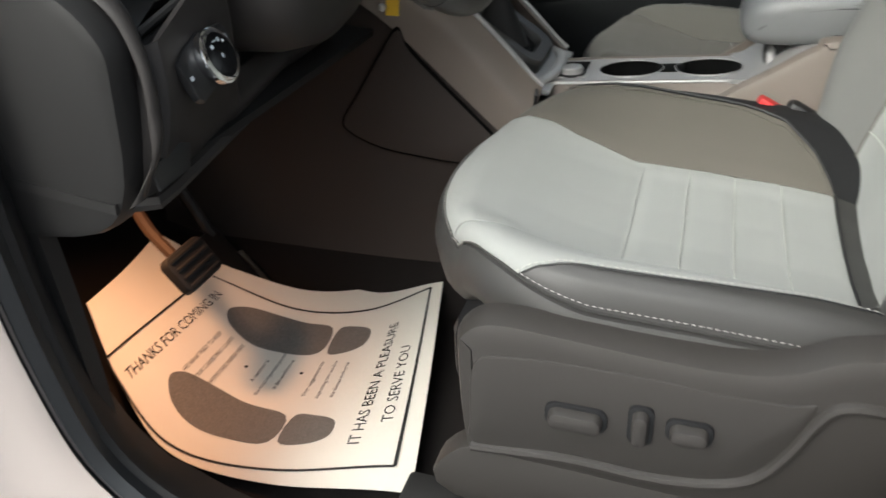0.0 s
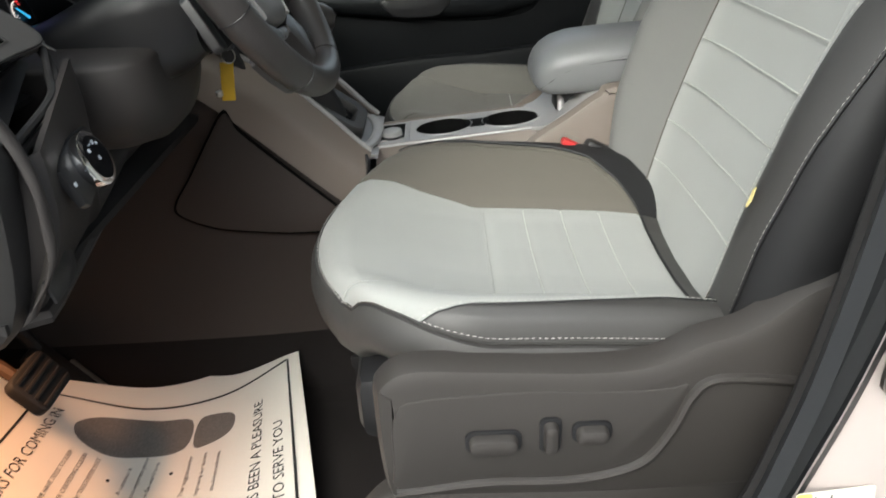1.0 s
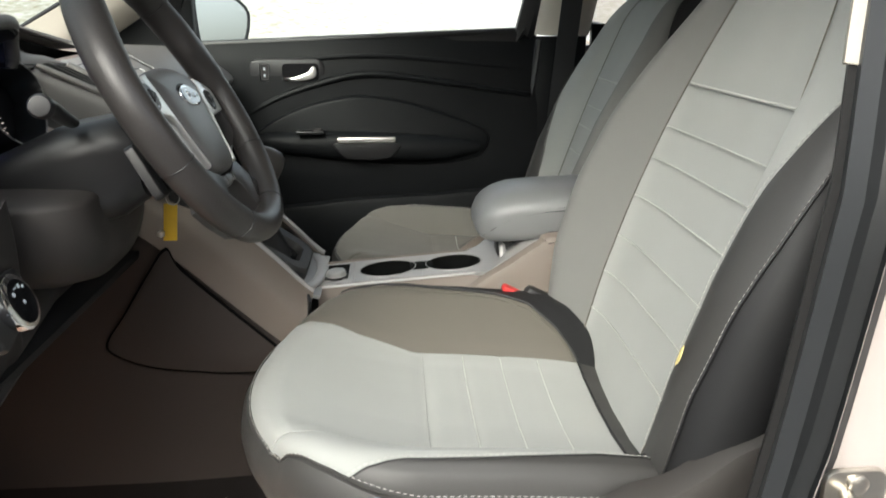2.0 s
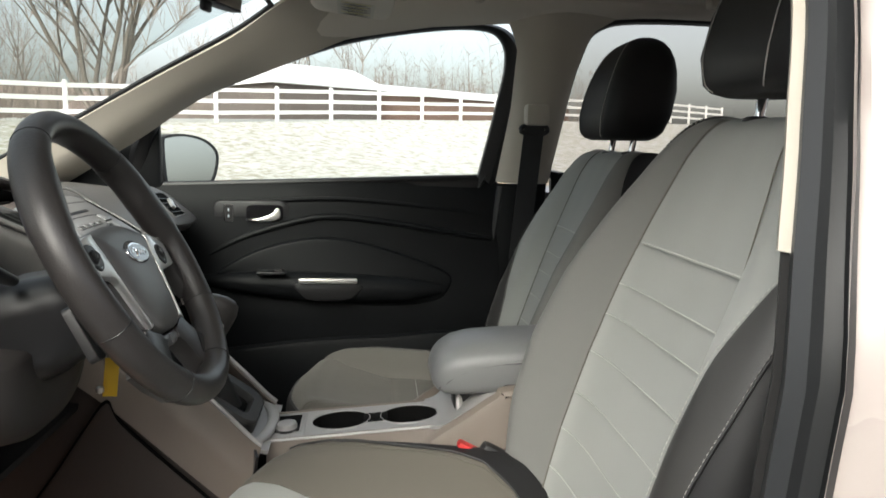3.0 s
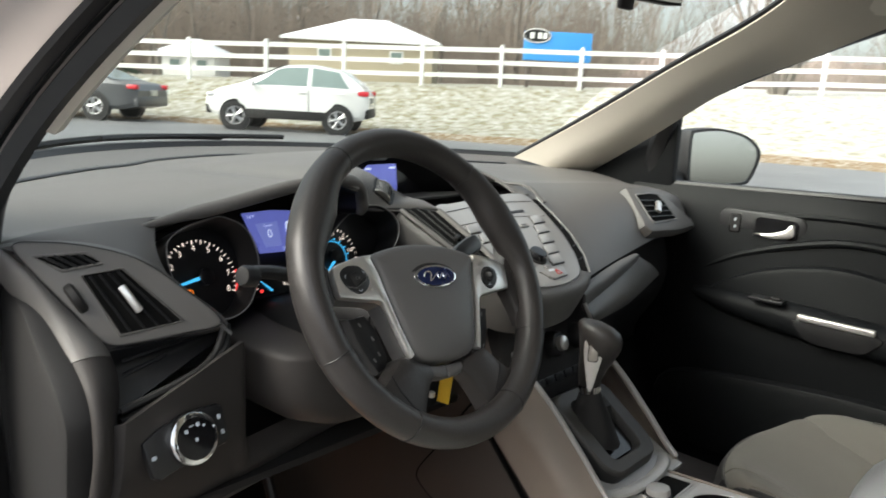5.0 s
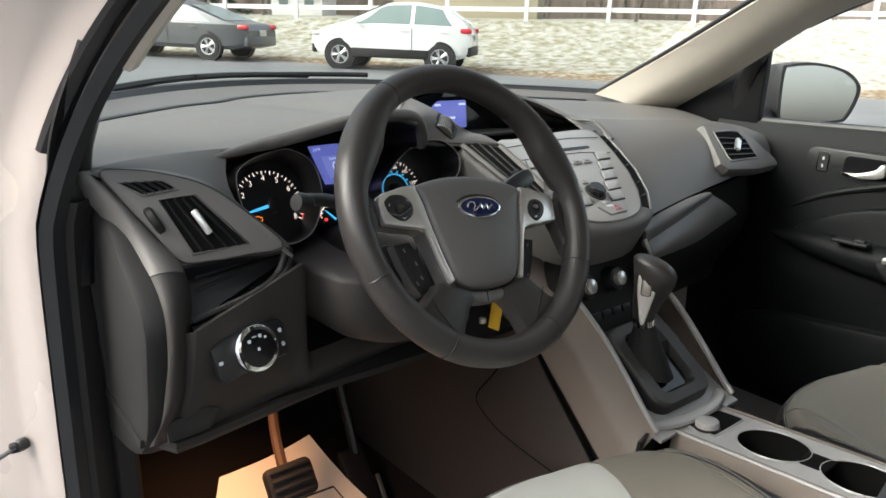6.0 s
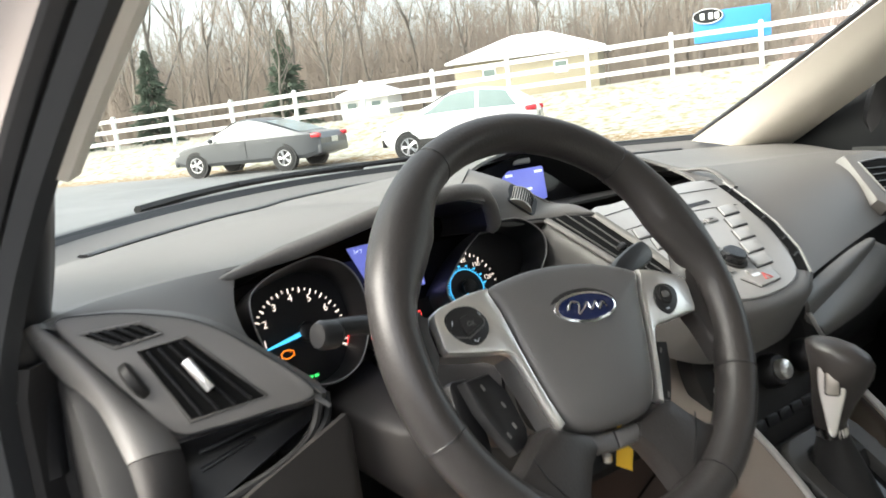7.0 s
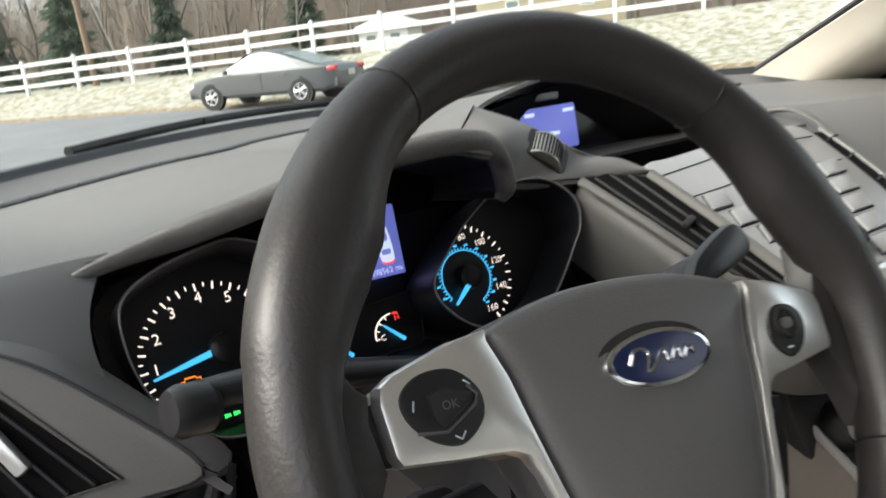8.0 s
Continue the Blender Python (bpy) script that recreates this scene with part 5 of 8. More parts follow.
part("knob", lathe([(.024, .004), (.0235, .016), (.021, .020), (.0, .0205)], hl, 32), PIANO, lampsw)
part("ring", lathe([(.0245, .008), (.0268, .012), (.0262, .018), (.0235, .020)], hl, 36), CHROME, lampsw, "chrome ring")
for x, y, w, h in ((-.041, -.004, .005, .004), (.037, .010, .004, .005), (.037, -.006, .004, .005), (-.009, .010, .004, .004), (-.002, .0135, .006, .0015), (.005, .013, .004, .004), (.0, -.001, .003, .004), (.011, .010, .003, .003)):
    part("mark", plate(rounded(w, h, .001, 2), hl @ pose(x, y, .0206 if abs(x) < .02 else .0082), 0.0004), ICON, lampsw)

# ---- instrument cluster ----
cluster = thing("instrument_cluster", (-.35, .28, .93), "black instrument cluster with lit blue needles and screen", "instrument cluster")
CN = Vector((0.0, -0.93, 0.37))


def face_m(x, z, y=0.275):
    return facing((x, y, z), (1, 0, 0), CN)


part("back_panel", plate(rounded(.39, .115, .03), face_m(-.35, .990, .290), 0.004), DIAL, cluster)


def visor(u, v):
    a = at_curve(LIP, lerp(3, 8, u))
    b = Vector((a.x * 0.97 - 0.01, .30, a.z - 0.022))
    return (a + Vector((0, 0.004, -0.004))).lerp(b, v)


part("hood_lining", thicken(grid(visor, 24, 6), 0.003), BLACK, cluster)
part("lower_cover", thicken(grid(lambda u, v: Vector((lerp(-.545, -.15, u), lerp(.20, .30, v), .912 + .016 * v)), 10, 6), 0.006), BLACK, cluster)
# Rolled, grained lip of the gauge cowl, turning down at its inner end.
COWL_LIP = [(-.560, .268, 1.060), (-.515, .250, 1.074), (-.47, .223, 1.088), (-.40, .200, 1.107), (-.342, .196, 1.112), (-.308, .201, 1.110), (-.281, .214, 1.101), (-.265, .224, 1.086), (-.259, .228, 1.068), (-.262, .232, 1.058)]
part("cowl_lip", tube(spline(COWL_LIP, 60), lambda k: .0085 * min(1.0, .35 + k * 4) * min(1.0, .55 + (1 - k) * 4), 16), COWLSKIN, cluster, "dark grey grained cowl lip")
part("cowl_side", thicken(grid(lambda u, v: at_curve(COWL_LIP, 5 + 4 * u).lerp(at_curve(COWL_LIP, 5 + 4 * u) * .94 + Vector((-.018, .105, .052)), v), 16, 6), .003), BLACK, cluster)


TACH_RIM = [(.026, .058), (.014, .062), (0, .061), (-.025, .056), (-.044, .049), (-.057, .040), (-.062, .027), (-.062, .004), (-.057, -.018), (-.047, -.034), (-.027, -.054), (-.008, -.060), (.012, -.058), (.031, -.047), (.047, -.022), (.054, .0), (.054, .022), (.049, .039), (.039, .051)]
SPEED_RIM = [(-.080, -.010), (-.060, .010), (-.040, .026), (-.010, .043), (.012, .049), (.041, .048), (.058, .040), (.070, .028), (.073, .016), (.068, .0), (.055, -.014), (.037, -.033), (.015, -.050), (-.02, -.058), (-.055, -.050), (-.076, -.030)]


def gauge_tube(cx, cz, rim):
    """A deep gauge tube with its dial; rim: the outline of its mouth."""
    m = face_m(cx, cz)
    ring = [(p.x, p.y) for p in spline([(x, y, 0) for x, y in rim], 72, closed=True)]
    mx, my = sum(a for a, b in ring) / 72, sum(b for a, b in ring) / 72
    size = lambda k: [(mx + (a - mx) * k, my + (b - my) * k) for a, b in ring]
    outer = [[m @ Vector((a, b, h)) for a, b in loop] for loop, h in ((size(1.0), 0.0), (size(1.01), .040), (size(1.0), .0455), (size(.975), .0445), (size(.955), .036), (size(.92), .004))]
    tub = part("gauge_tube", rings(outer, caps=False), BLACK, cluster)
    bright = [m @ Vector((a, b, .0462)) for a, b in size(.988)]
    part("chrome_rim", tube(bright, 0.0008, 6, closed=True), GREYTRIM, tub, "thin bright rim")
    part("dial", plate(size(.94), m, 0.003), DIAL, tub)
    return m @ pose(0, 0, 0.0036), tub


def marks(m, tub, r0, r1, angles, w, material, longer=0, hidden=()):
    for k, deg in enumerate(angles):
        a = radians(deg)
        if deg in hidden:
            continue
        inner = r0 + (0.0022 if longer and k % longer else 0)
        part("tick", box((0, 0, 0), (r1 - inner, w if not longer or k % longer == 0 else w * .75, 0.0006)), material, tub).data.transform(m @ pose(math.cos(a) * (inner + r1) / 2, math.sin(a) * (inner + r1) / 2, 0, 0, 0, math.degrees(a)))


tm0, tt = gauge_tube(-.475, .994, TACH_RIM)
tm = tm0 @ pose(-.004, -.005, 0)
marks(tm, tt, .0435, .0485, [lerp(210, -26, k / 32) for k in range(33)], .0013, LITWHITE, 2)
for k in range(9):
    a = radians(lerp(210, -26, k / 8))
    part("numeral", lettering(str(k), tm @ pose(.0385 * math.cos(a), .0385 * math.sin(a), 0.0004), .0105), LITWHITE, tt, smooth=False)
part("scale_word", plate(rounded(.009, .0016, .0004, 2), tm @ pose(-.0335, -.0155, 0, 0, 0, 8), 0.0004), LITWHITE, tt)
part("scale_word", plate(rounded(.011, .0016, .0004, 2), tm @ pose(-.0315, -.0190, 0, 0, 0, 8), 0.0004), LITWHITE, tt)
part("red_zone", tube([tm @ Vector((.0500 * math.cos(radians(a)), .0500 * math.sin(radians(a)), .0006)) for a in range(6, -30, -4)], 0.0020, 6), LITRED, tt, "lit red band")


def needle(m, tub, angle, length, ox=0, oy=0, w=.0024):
    part("needle", rings([[m @ pose(ox, oy, .004, 0, 0, angle) @ Vector((x, y, z)) for x, y, z in ((s, -h, 0), (s, h, 0), (s, h, .002), (s, -h, .002))] for s, h in ((-.003, w), (length * .5, w * .75), (length, .0008))]), LITBLUE, tub, "lit blue needle")


needle(tm, tt, 190, .047, .004, .002)
part("hub_cap", lathe([(.0105, 0), (.0100, .006), (.0085, .007), (0, .0072)], tm @ pose(.006, .0015, .0002), 22), DIAL, tt)
engine = [(-.0065, -.0025), (-.0065, .002), (-.004, .002), (-.004, .0036), (.003, .0036), (.0035, .0022), (.0062, .0022), (.0062, -.0028), (.0035, -.0028), (.002, -.0042), (-.004, -.0042), (-.0045, -.0025)]
part("warning_lamp", tube([tm0 @ Vector((-.0236 + x, -.0193 + y, .0004)) for x, y in engine], .0006, 4, closed=True), LITORANGE, tt, "lit orange engine lamp")
for gx in (-.003, .003):
    part("lamp_mark", plate([(gx - .0026, -.0016), (gx + .0018, -.0010), (gx + .0018, .0010), (gx - .0026, .0016)], tm0 @ pose(-.004, -.047, 0), 0.0005), LITGREEN, tt, "lit green lamp")
sm0, st = gauge_tube(-.250, 1.002, SPEED_RIM)
sm = sm0 @ pose(-.0255, -.012, 0)
MPH = [185, 158, 132, 106, 79, 48, 12, -26, -62]
fine = [float(np.interp(k / 4, range(9), MPH)) for k in range(33)]
marks(sm, st, .0385, .0430, fine, .0012, LITWHITE, 2, [a for a in fine if 92 < a < 200])
marks(sm, st, .0225, .0248, [lerp(215, -65, k / 40) for k in range(41)], .0008, LITBLUE)
part("blue_ring", tube([sm @ Vector((.0225 * math.cos(radians(a)), .0225 * math.sin(radians(a)), .0005)) for a in range(215, -66, -8)], 0.0005, 5), LITBLUE, st, "lit blue scale ring")
for k in (0, 4, 5, 6, 7, 8):
    a = radians(MPH[k])
    part("numeral", lettering(str(k * 20), sm @ pose(.0330 * math.cos(a), .0330 * math.sin(a), 0.0004), .0074), LITWHITE, st, smooth=False)
for k in range(13):
    a = radians(lerp(205, -62, k / 12))
    part("metric_mark", plate(rounded(.0034, .0018, .0004, 2), sm @ pose(.0268 * math.cos(a), .0268 * math.sin(a), 0), .0004), LITBLUE, st)
needle(sm, st, 219, .031, .006, .001)
part("hub_cap", lathe([(.0100, 0), (.0095, .005), (.0080, .006), (0, .0062)], sm @ pose(.002, 0, .0002), 22), DIAL, st)
# Centre screen and the two small gauges under it.
im = face_m(-.367, 1.032, .288)
iscreen = part("display", plate([(-.037, .030), (.005, .031), (.047, .0270), (.0465, .020), (.0415, -.0270), (.010, -.0260), (-.0215, -.0245)], im, 0.004, 0.001), SCREEN, cluster, "lit blue information screen")
part("panel", plate([(-.022, .014), (.012, .015), (.012, -.018), (-.014, -.0175)], im @ pose(0, 0, .0042), 0.0004), SCREENDIM, iscreen)
part("readout", lettering("0", im @ pose(-.003, -.001, .005), .017), SCREENINK, iscreen, smooth=False)
part("readout", lettering("34°F", im @ pose(-.027, .024, .005), .0062), SCREENINK, iscreen, smooth=False)
part("readout", lettering("Speed", im @ pose(-.004, .0105, .005), .0052), SCREENINK, iscreen, smooth=False)
part("readout", lettering("098562 mi", im @ pose(.0255, -.0225, .005), .0064), SCREENINK, iscreen, smooth=False)
part("car_outline", plate([(p.x, p.y) for p in spline([(-.0055, -.014, 0), (-.006, .010, 0), (0, .015, 0), (.006, .010, 0), (.0055, -.014, 0), (0, -.0155, 0)], 24, closed=True)], im @ pose(.0295, -.001, .0046), 0.0004), SCREENINK, iscreen)
part("car_windows", plate(rounded(.0080, .0075, .002, 3), im @ pose(.0295, .0035, .0052), 0.0003), SCREENDIM, iscreen)
part("car_windows", plate(rounded(.0076, .0040, .0012, 3), im @ pose(.0295, -.0085, .0052), 0.0003), SCREENDIM, iscreen)
part("car_tail", tube([im @ Vector((.0295 + x, -.0165 + y, .0050)) for x, y in ((-.0055, .001), (-.003, -.0008), (.003, -.0008), (.0055, .001))], .0007, 4), LITRED, iscreen)
gm = face_m(-.371, .976, .262)
small_o = [(-.046, .012), (-.040, .018), (.040, .0195), (.0475, .016), (.0410, -.0185), (.036, -.021), (-.040, -.0185), (-.046, -.014)]
small = part("small_gauge", plate(small_o, gm, 0.006, 0.002), DIAL, cluster)
part("rim", tube([gm @ Vector((a, b, .0064)) for a, b in small_o], 0.0008, 5, closed=True), DARKPLASTIC, small)
for cx in (-.024, .019):
    part("scale", tube([gm @ Vector((cx + .0165 * math.cos(radians(a)), -.009 + .0165 * math.sin(radians(a)), .0066)) for a in range(178, 84, -8)], 0.0007, 5), LITWHITE, small)
    for a in (178, 155, 132, 109):
        part("scale_tick", tube([gm @ Vector((cx + r * math.cos(radians(a)), -.009 + r * math.sin(radians(a)), .0066)) for r in (.0135, .0165)], .0005, 4), LITWHITE, small)
    part("red_mark", tube([gm @ Vector((cx + .0165 * math.cos(radians(a)), -.009 + .0165 * math.sin(radians(a)), .0067)) for a in ((84, 76, 70) if cx > 0 else (178, 170))], .0008, 4), LITRED, small)
    part("needle", tube([gm @ Vector((cx + .005, -.0135, .009)), gm @ Vector((cx - .009, .0005, .009))], lambda k: .0017 - .0010 * k, 6), LITBLUE, small, "lit blue needle")
part("letter", lettering("C", gm @ pose(.0085, -.0085, .0066), .0062), LITWHITE, small, smooth=False)
part("letter", lettering("H", gm @ pose(.0235, .0035, .0066), .0062), LITRED, small, smooth=False)
part("pump_mark", plate(rounded(.005, .004, .0008, 2), gm @ pose(-.033, -.012, .0066), .0004), LITRED, small)

# ---- centre stack ----
stack = thing("centre_stack", (.0, .20, .78), "silver grey centre stack with radio and climate controls", "centre stack")
RN = Vector((0, -0.46, 0.888))
rm = facing((.0, .115, .988), (1, 0, 0), RN)
S = lambda x, y, h=0.0: rm @ Vector((x, y, h))
curve = lambda pts, n=64: [(p.x, p.y) for p in spline([(x, y, 0) for x, y in pts], n, closed=True)]
body_o = curve([(-.170, .146), (-.14, .150), (-.10, .153), (0, .160), (.10, .166), (.158, .160), (.166, .140), (.160, .090), (.146, .030), (.118, -.025), (.090, -.060), (.05, -.079), (0, -.085), (-.06, -.083), (-.11, -.068), (-.140, -.036), (-.157, .01), (-.166, .075)], 96)
part("body", plate(body_o, rm @ pose(0, 0, -.070), .070, .016), DASH, stack, "dark grey rounded stack body", angle=50)
radio_o = curve([(-.099, .138), (-.06, .143), (.0, .147), (.06, .151), (.115, .150), (.137, .138), (.133, .100), (.114, .036), (.088, -.012), (.056, -.050), (.02, -.066), (-.03, -.069), (-.07, -.062), (-.092, -.042), (-.098, .0), (-.100, .070)], 90)
radio = part("radio", plate(radio_o, rm @ pose(0, 0, -.004), .0075, .0025), RADIO, stack, "silver grey radio panel")
TOP = .0036
part("disc_slot", plate(rounded(.105, .0065, .002, 3), rm @ pose(.030, .102, TOP), .0006), BLACK, radio)
part("seam", tube([S(x, y, TOP + .0001) for x, y in ((-.095, .122), (-.02, .128), (.06, .130), (.128, .124))], .0007, 4), BLACK, radio)
part("seam", tube([S(x, y, TOP + .0001) for x, y in ((-.094, .088), (-.03, .091), (.05, .090), (.118, .082))], .0006, 4), DARKPLASTIC, radio)
part("volume_knob", lathe([(.014, 0), (.0138, .011), (.0118, .013), (.0, .0132)], rm @ pose(-.012, -.007, TOP), 28), PIANO, radio, "black radio knob")
part("knob_ring", lathe([(.014, 0), (.0180, .0008), (.0172, .0026), (.014, .0028)], rm @ pose(-.012, -.007, TOP), 28), DARKPLASTIC, radio)
for k in range(5):
    f = k / 4
    for x, w in ((lerp(.088, .024, f), .036), (lerp(-.078, -.052, f), .030)):
        y = lerp(.076, -.020, f)
        edge = [(x - w / 2, y - .0095), (x + w / 2 - .006, y - .0095), (x + w / 2 + .002, y + .0085), (x - w / 2 + .008, y + .0085)]
        part("button_gap", plate([((a - x) * 1.10 + x, (b - y) * 1.16 + y) for a, b in edge], rm @ pose(0, 0, TOP), .0005), DARKPLASTIC, radio)
        part("radio_button", plate(edge, rm @ pose(0, 0, TOP), .0026, .0010), RADIO, radio)
for k in range(6):
    a = radians(60 * k + 30)
    part("radio_button", plate(rounded(.013, .008, .002, 3), rm @ pose(-.012 + .028 * math.cos(a), -.007 + .026 * math.sin(a), TOP, 0, 0, math.degrees(a) + 90), .0024, .001), GREYTRIM, radio)
for k in range(4):
    part("radio_button", plate(rounded(.020, .009, .002, 3), rm @ pose(-.034 + .025 * k, .066, TOP), .0024, .001), GREYTRIM, radio)
    part("button_mark", plate(rounded(.008, .0016, .0004, 2), rm @ pose(-.034 + .025 * k, .066, TOP + .0024), .0003), DARKPLASTIC, radio)
haz = [(-.036, -.038), (.022, -.036), (.012, -.056), (-.026, -.058)]
part("button_gap", plate([(x * 1.06, y * 1.03 + .0015) for x, y in haz], rm @ pose(0, 0, TOP), .0005), DARKPLASTIC, radio)
part("hazard_button", plate(haz, rm @ pose(0, 0, TOP), .003, .001), RADIO, radio, "grey hazard button")
part("hazard_mark", tube([S(-.004 + x, -.048 + y, TOP + .0032) for x, y in ((-.006, -.004), (.006, -.004), (0, .006))], .0008, 4, closed=True), RED, radio)
part("clock_window", plate(rounded(.014, .004, .001, 2), rm @ pose(-.014, -.041, TOP + .0028), .0005), ICON, radio)
# Slim louvred outlet on the passenger side.
part("side_outlet", plate([(.144, .132), (.157, .130), (.150, .088), (.135, .034), (.106, -.020), (.073, -.056), (.062, -.050), (.094, -.014), (.121, .036), (.137, .090)], rm @ pose(0, 0, -.0005), .0012), VOID, stack, "black louvred centre outlet")
part("outlet_edge", tube([S(x, y, .0012) for x, y in ((.160, .136), (.153, .088), (.138, .033), (.109, -.022), (.072, -.061))], .0016, 6), GREYTRIM, stack)
for k in range(5):
    f = (k + .6) / 5.4
    c = spline([(.150, .130, 0), (.143, .089, 0), (.128, .035, 0), (.100, -.017, 0), (.068, -.053, 0)], 30)[int(f * 29)]
    part("vent_slat", tube([S(c.x - .007, c.y, .0012), S(c.x + .008, c.y + .004, .0012)], .0014, 5), DARKPLASTIC, stack)

# Shoulder that carries the dimmer wheel, from the gauge hood to the long outlet.
SH_TOP = [(-.206, .335, 1.119), (-.180, .300, 1.102), (-.155, .276, 1.081), (-.132, .268, 1.068), (-.113, .252, 1.063), (-.097, .230, 1.050)]
SH_LOW = [(-.236, .312, 1.104), (-.252, .258, 1.093), (-.247, .258, 1.066), (-.222, .256, 1.056), (-.186, .250, 1.053), (-.096, .232, 1.046)]


def on_shoulder(u, v):
    return at_curve(SH_TOP, u * 5).lerp(at_curve(SH_LOW, u * 5), v) + Vector((.001, -.002, .003)) * math.sin(math.pi * v)


part("shoulder", thicken(grid(on_shoulder, 50, 16), .004), DASH, stack, "dark grey shoulder of the stack", angle=60)
part("shoulder_side", thicken(grid(lambda u, v: at_curve(SH_TOP, u * 5) + Vector((.006, .012, -.045)) * v, 40, 4), .003), DASH, stack)
part("shoulder_seam", tube([on_shoulder(k / 20 * .34 + .66, .90 - .08 * k / 20) + Vector((0, -.0004, .0008)) for k in range(21)], .0007, 4), BLACK, stack)
part("tip_seam", tube([on_shoulder(.004, k / 10) + Vector((-.001, 0, .0006)) for k in range(11)], .0008, 4), BLACK, stack)
# Long louvred outlet between the hood and the radio on the driver's side.
LV = [(-.173, .141), (-.142, .143), (-.109, .128), (-.104, .060), (-.104, -.018), (-.116, -.030), (-.149, .000), (-.160, .075)]
part("side_outlet", plate(LV, rm @ pose(0, 0, .0008), .0012), VOID, stack, "black louvred centre outlet")
for k, (a, b) in enumerate((((-.158, .140), (-.138, -.005)), ((-.140, .141), (-.124, -.020)), ((-.124, .134), (-.112, -.028)))):
    part("vent_slat", tube([S(*a, .0026), S(*b, .0026)], .0013, 5), DARKPLASTIC, stack)
part("vent_tab", box((0, 0, 0), (.016, .006, .006), .0015), DARKPLASTIC, stack).data.transform(rm @ pose(-.128, .062, .005, 0, 0, 20))
part("vent_frame", tube([S(x, y, .002) for x, y in LV[4:] + LV[:1]], .0042, 8), DASH, stack, "dark grey outlet frame")
part("vent_frame", tube([S(x, y, .003) for x, y in ((-.104, .128), (-.099, .060), (-.099, -.030), (-.112, -.044))], .0052, 8), DASH, stack, "dark grey outlet frame")
# Rail over the passenger side of the stack, up to the screen's hood.
railr = [(.100, .412, 1.106), (.150, .372, 1.086), (.172, .318, 1.068), S(.170, .170, .002), S(.168, .120, .0)]
part("side_rail", tube(spline(railr, 24), lambda k: .009 - .004 * k, 10, flat=.5), DASH, stack, "dark grey side rail")
# Thumb wheel of the instrument lighting, sunk in its slot.
dp = on_shoulder(.40, .30)
d_along, d_across = on_shoulder(.45, .30) - on_shoulder(.35, .30), on_shoulder(.40, .2) - on_shoulder(.40, .4)
d_up = d_along.cross(d_across).normalized()
part("dimmer_slot", plate(rounded(.040, .031, .005), facing(dp - d_up * .0004, d_along, d_up), .0016), BLACK, stack)
dm = facing(dp - d_up * .0085, d_along, d_up.cross(d_along) * -1)
dimmer = part("dimmer_wheel", lathe([(.010, -.0134), (.0160, -.0132), (.0180, -.0124), (.0182, -.0108), (.0172, -.0104), (.0172, .0104), (.0182, .0108), (.0180, .0124), (.0160, .0132), (.010, .0134)], dm, 36), STEEL, stack, "ribbed silver dimmer wheel")
for k in range(36):
    part("rib", box((0, 0, 0), (.0010, .0015, .0206)), DARKPLASTIC, dimmer).data.transform(dm @ pose(.0173 * math.cos(k * math.pi / 18), .0173 * math.sin(k * math.pi / 18), 0, 0, 0, k * 10))
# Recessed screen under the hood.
# Recess walls coloured near-black to hold the shade under the hood.
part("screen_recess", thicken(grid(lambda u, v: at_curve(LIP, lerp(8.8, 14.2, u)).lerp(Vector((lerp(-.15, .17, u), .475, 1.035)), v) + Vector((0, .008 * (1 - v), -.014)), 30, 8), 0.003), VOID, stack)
part("recess_floor", thicken(grid(lambda u, v: Vector((lerp(-.155, .165, u), lerp(.36, .48, v), lerp(1.045, 1.035, v))), 8, 4), 0.004), DARKPLASTIC, stack)
sc = facing((-.0245, .448, 1.0695), (1, 0, 0), (0, -1, .12))
part("screen_bezel", plate(rounded(.27, .085, .02), sc @ pose(.035, .0, -.012), .006), PIANO, stack)
disp = part("upper_screen", plate(rounded(.082, .050, .003), sc, .004, .001), SCREEN, stack, "lit blue upper screen")
for x, y, w in ((-.028, .018, .014), (.030, .018, .016), (-.012, -.006, .050)):
    part("readout_bar", plate(rounded(w, .004, .0006, 2), sc @ pose(x, y, .0042), .0003), SCREENINK, disp)
part("sensor_tab", plate(rounded(.034, .008, .002, 2), sc @ pose(.0, .036, .0), .006, .001), GREYTRIM, stack)

# Climate panel.
hv = facing((.005, .085, .842), (1, 0.02, 0), (0, -0.93, 0.37))
part("climate_panel", plate([(p.x, p.y) for p in spline([(-.098, .062, 0), (0, .068, 0), (.108, .062, 0), (.10, -.02, 0), (.085, -.075, 0), (0, -.08, 0), (-.08, -.075, 0), (-.098, -.02, 0)], 48, closed=True)], hv @ pose(0, 0, -.02), .022, .004), DARKPLASTIC, stack)
for x in (-.060, .012, .082):
    kb = part("climate_knob", lathe([(.021, .002), (.020, .016), (.017, .020), (.0, .0205)], hv @ pose(x, .006, 0), 26), BLACK, stack, "black climate knob")
    part("knob_face", lathe([(.012, .020), (.0115, .028), (.009, .030), (.0, .0302)], hv @ pose(x, .006, 0), 22), SILVER, kb, "silver knob centre")
for k in range(6):
    part("climate_button", plate(rounded(.022, .012, .003, 3), hv @ pose(-.062 + .025 * k, -.045, .002), .003, .001), BLACK, stack)
for k in range(5):
    part("slot_line", plate(rounded(.055, .002, .0008, 2), hv @ pose(.035, .034 + .006 * k, .002), .0012), BLACK, stack)

# ---- steering wheel ----
WHEEL = facing((-.360, .0015, 1.027), (math.cos(radians(8.5)), .02, -math.sin(radians(8.5))), (0.02, -0.874, 0.486))
W = lambda x, y, z=0.0: WHEEL @ Vector((x, y, z))
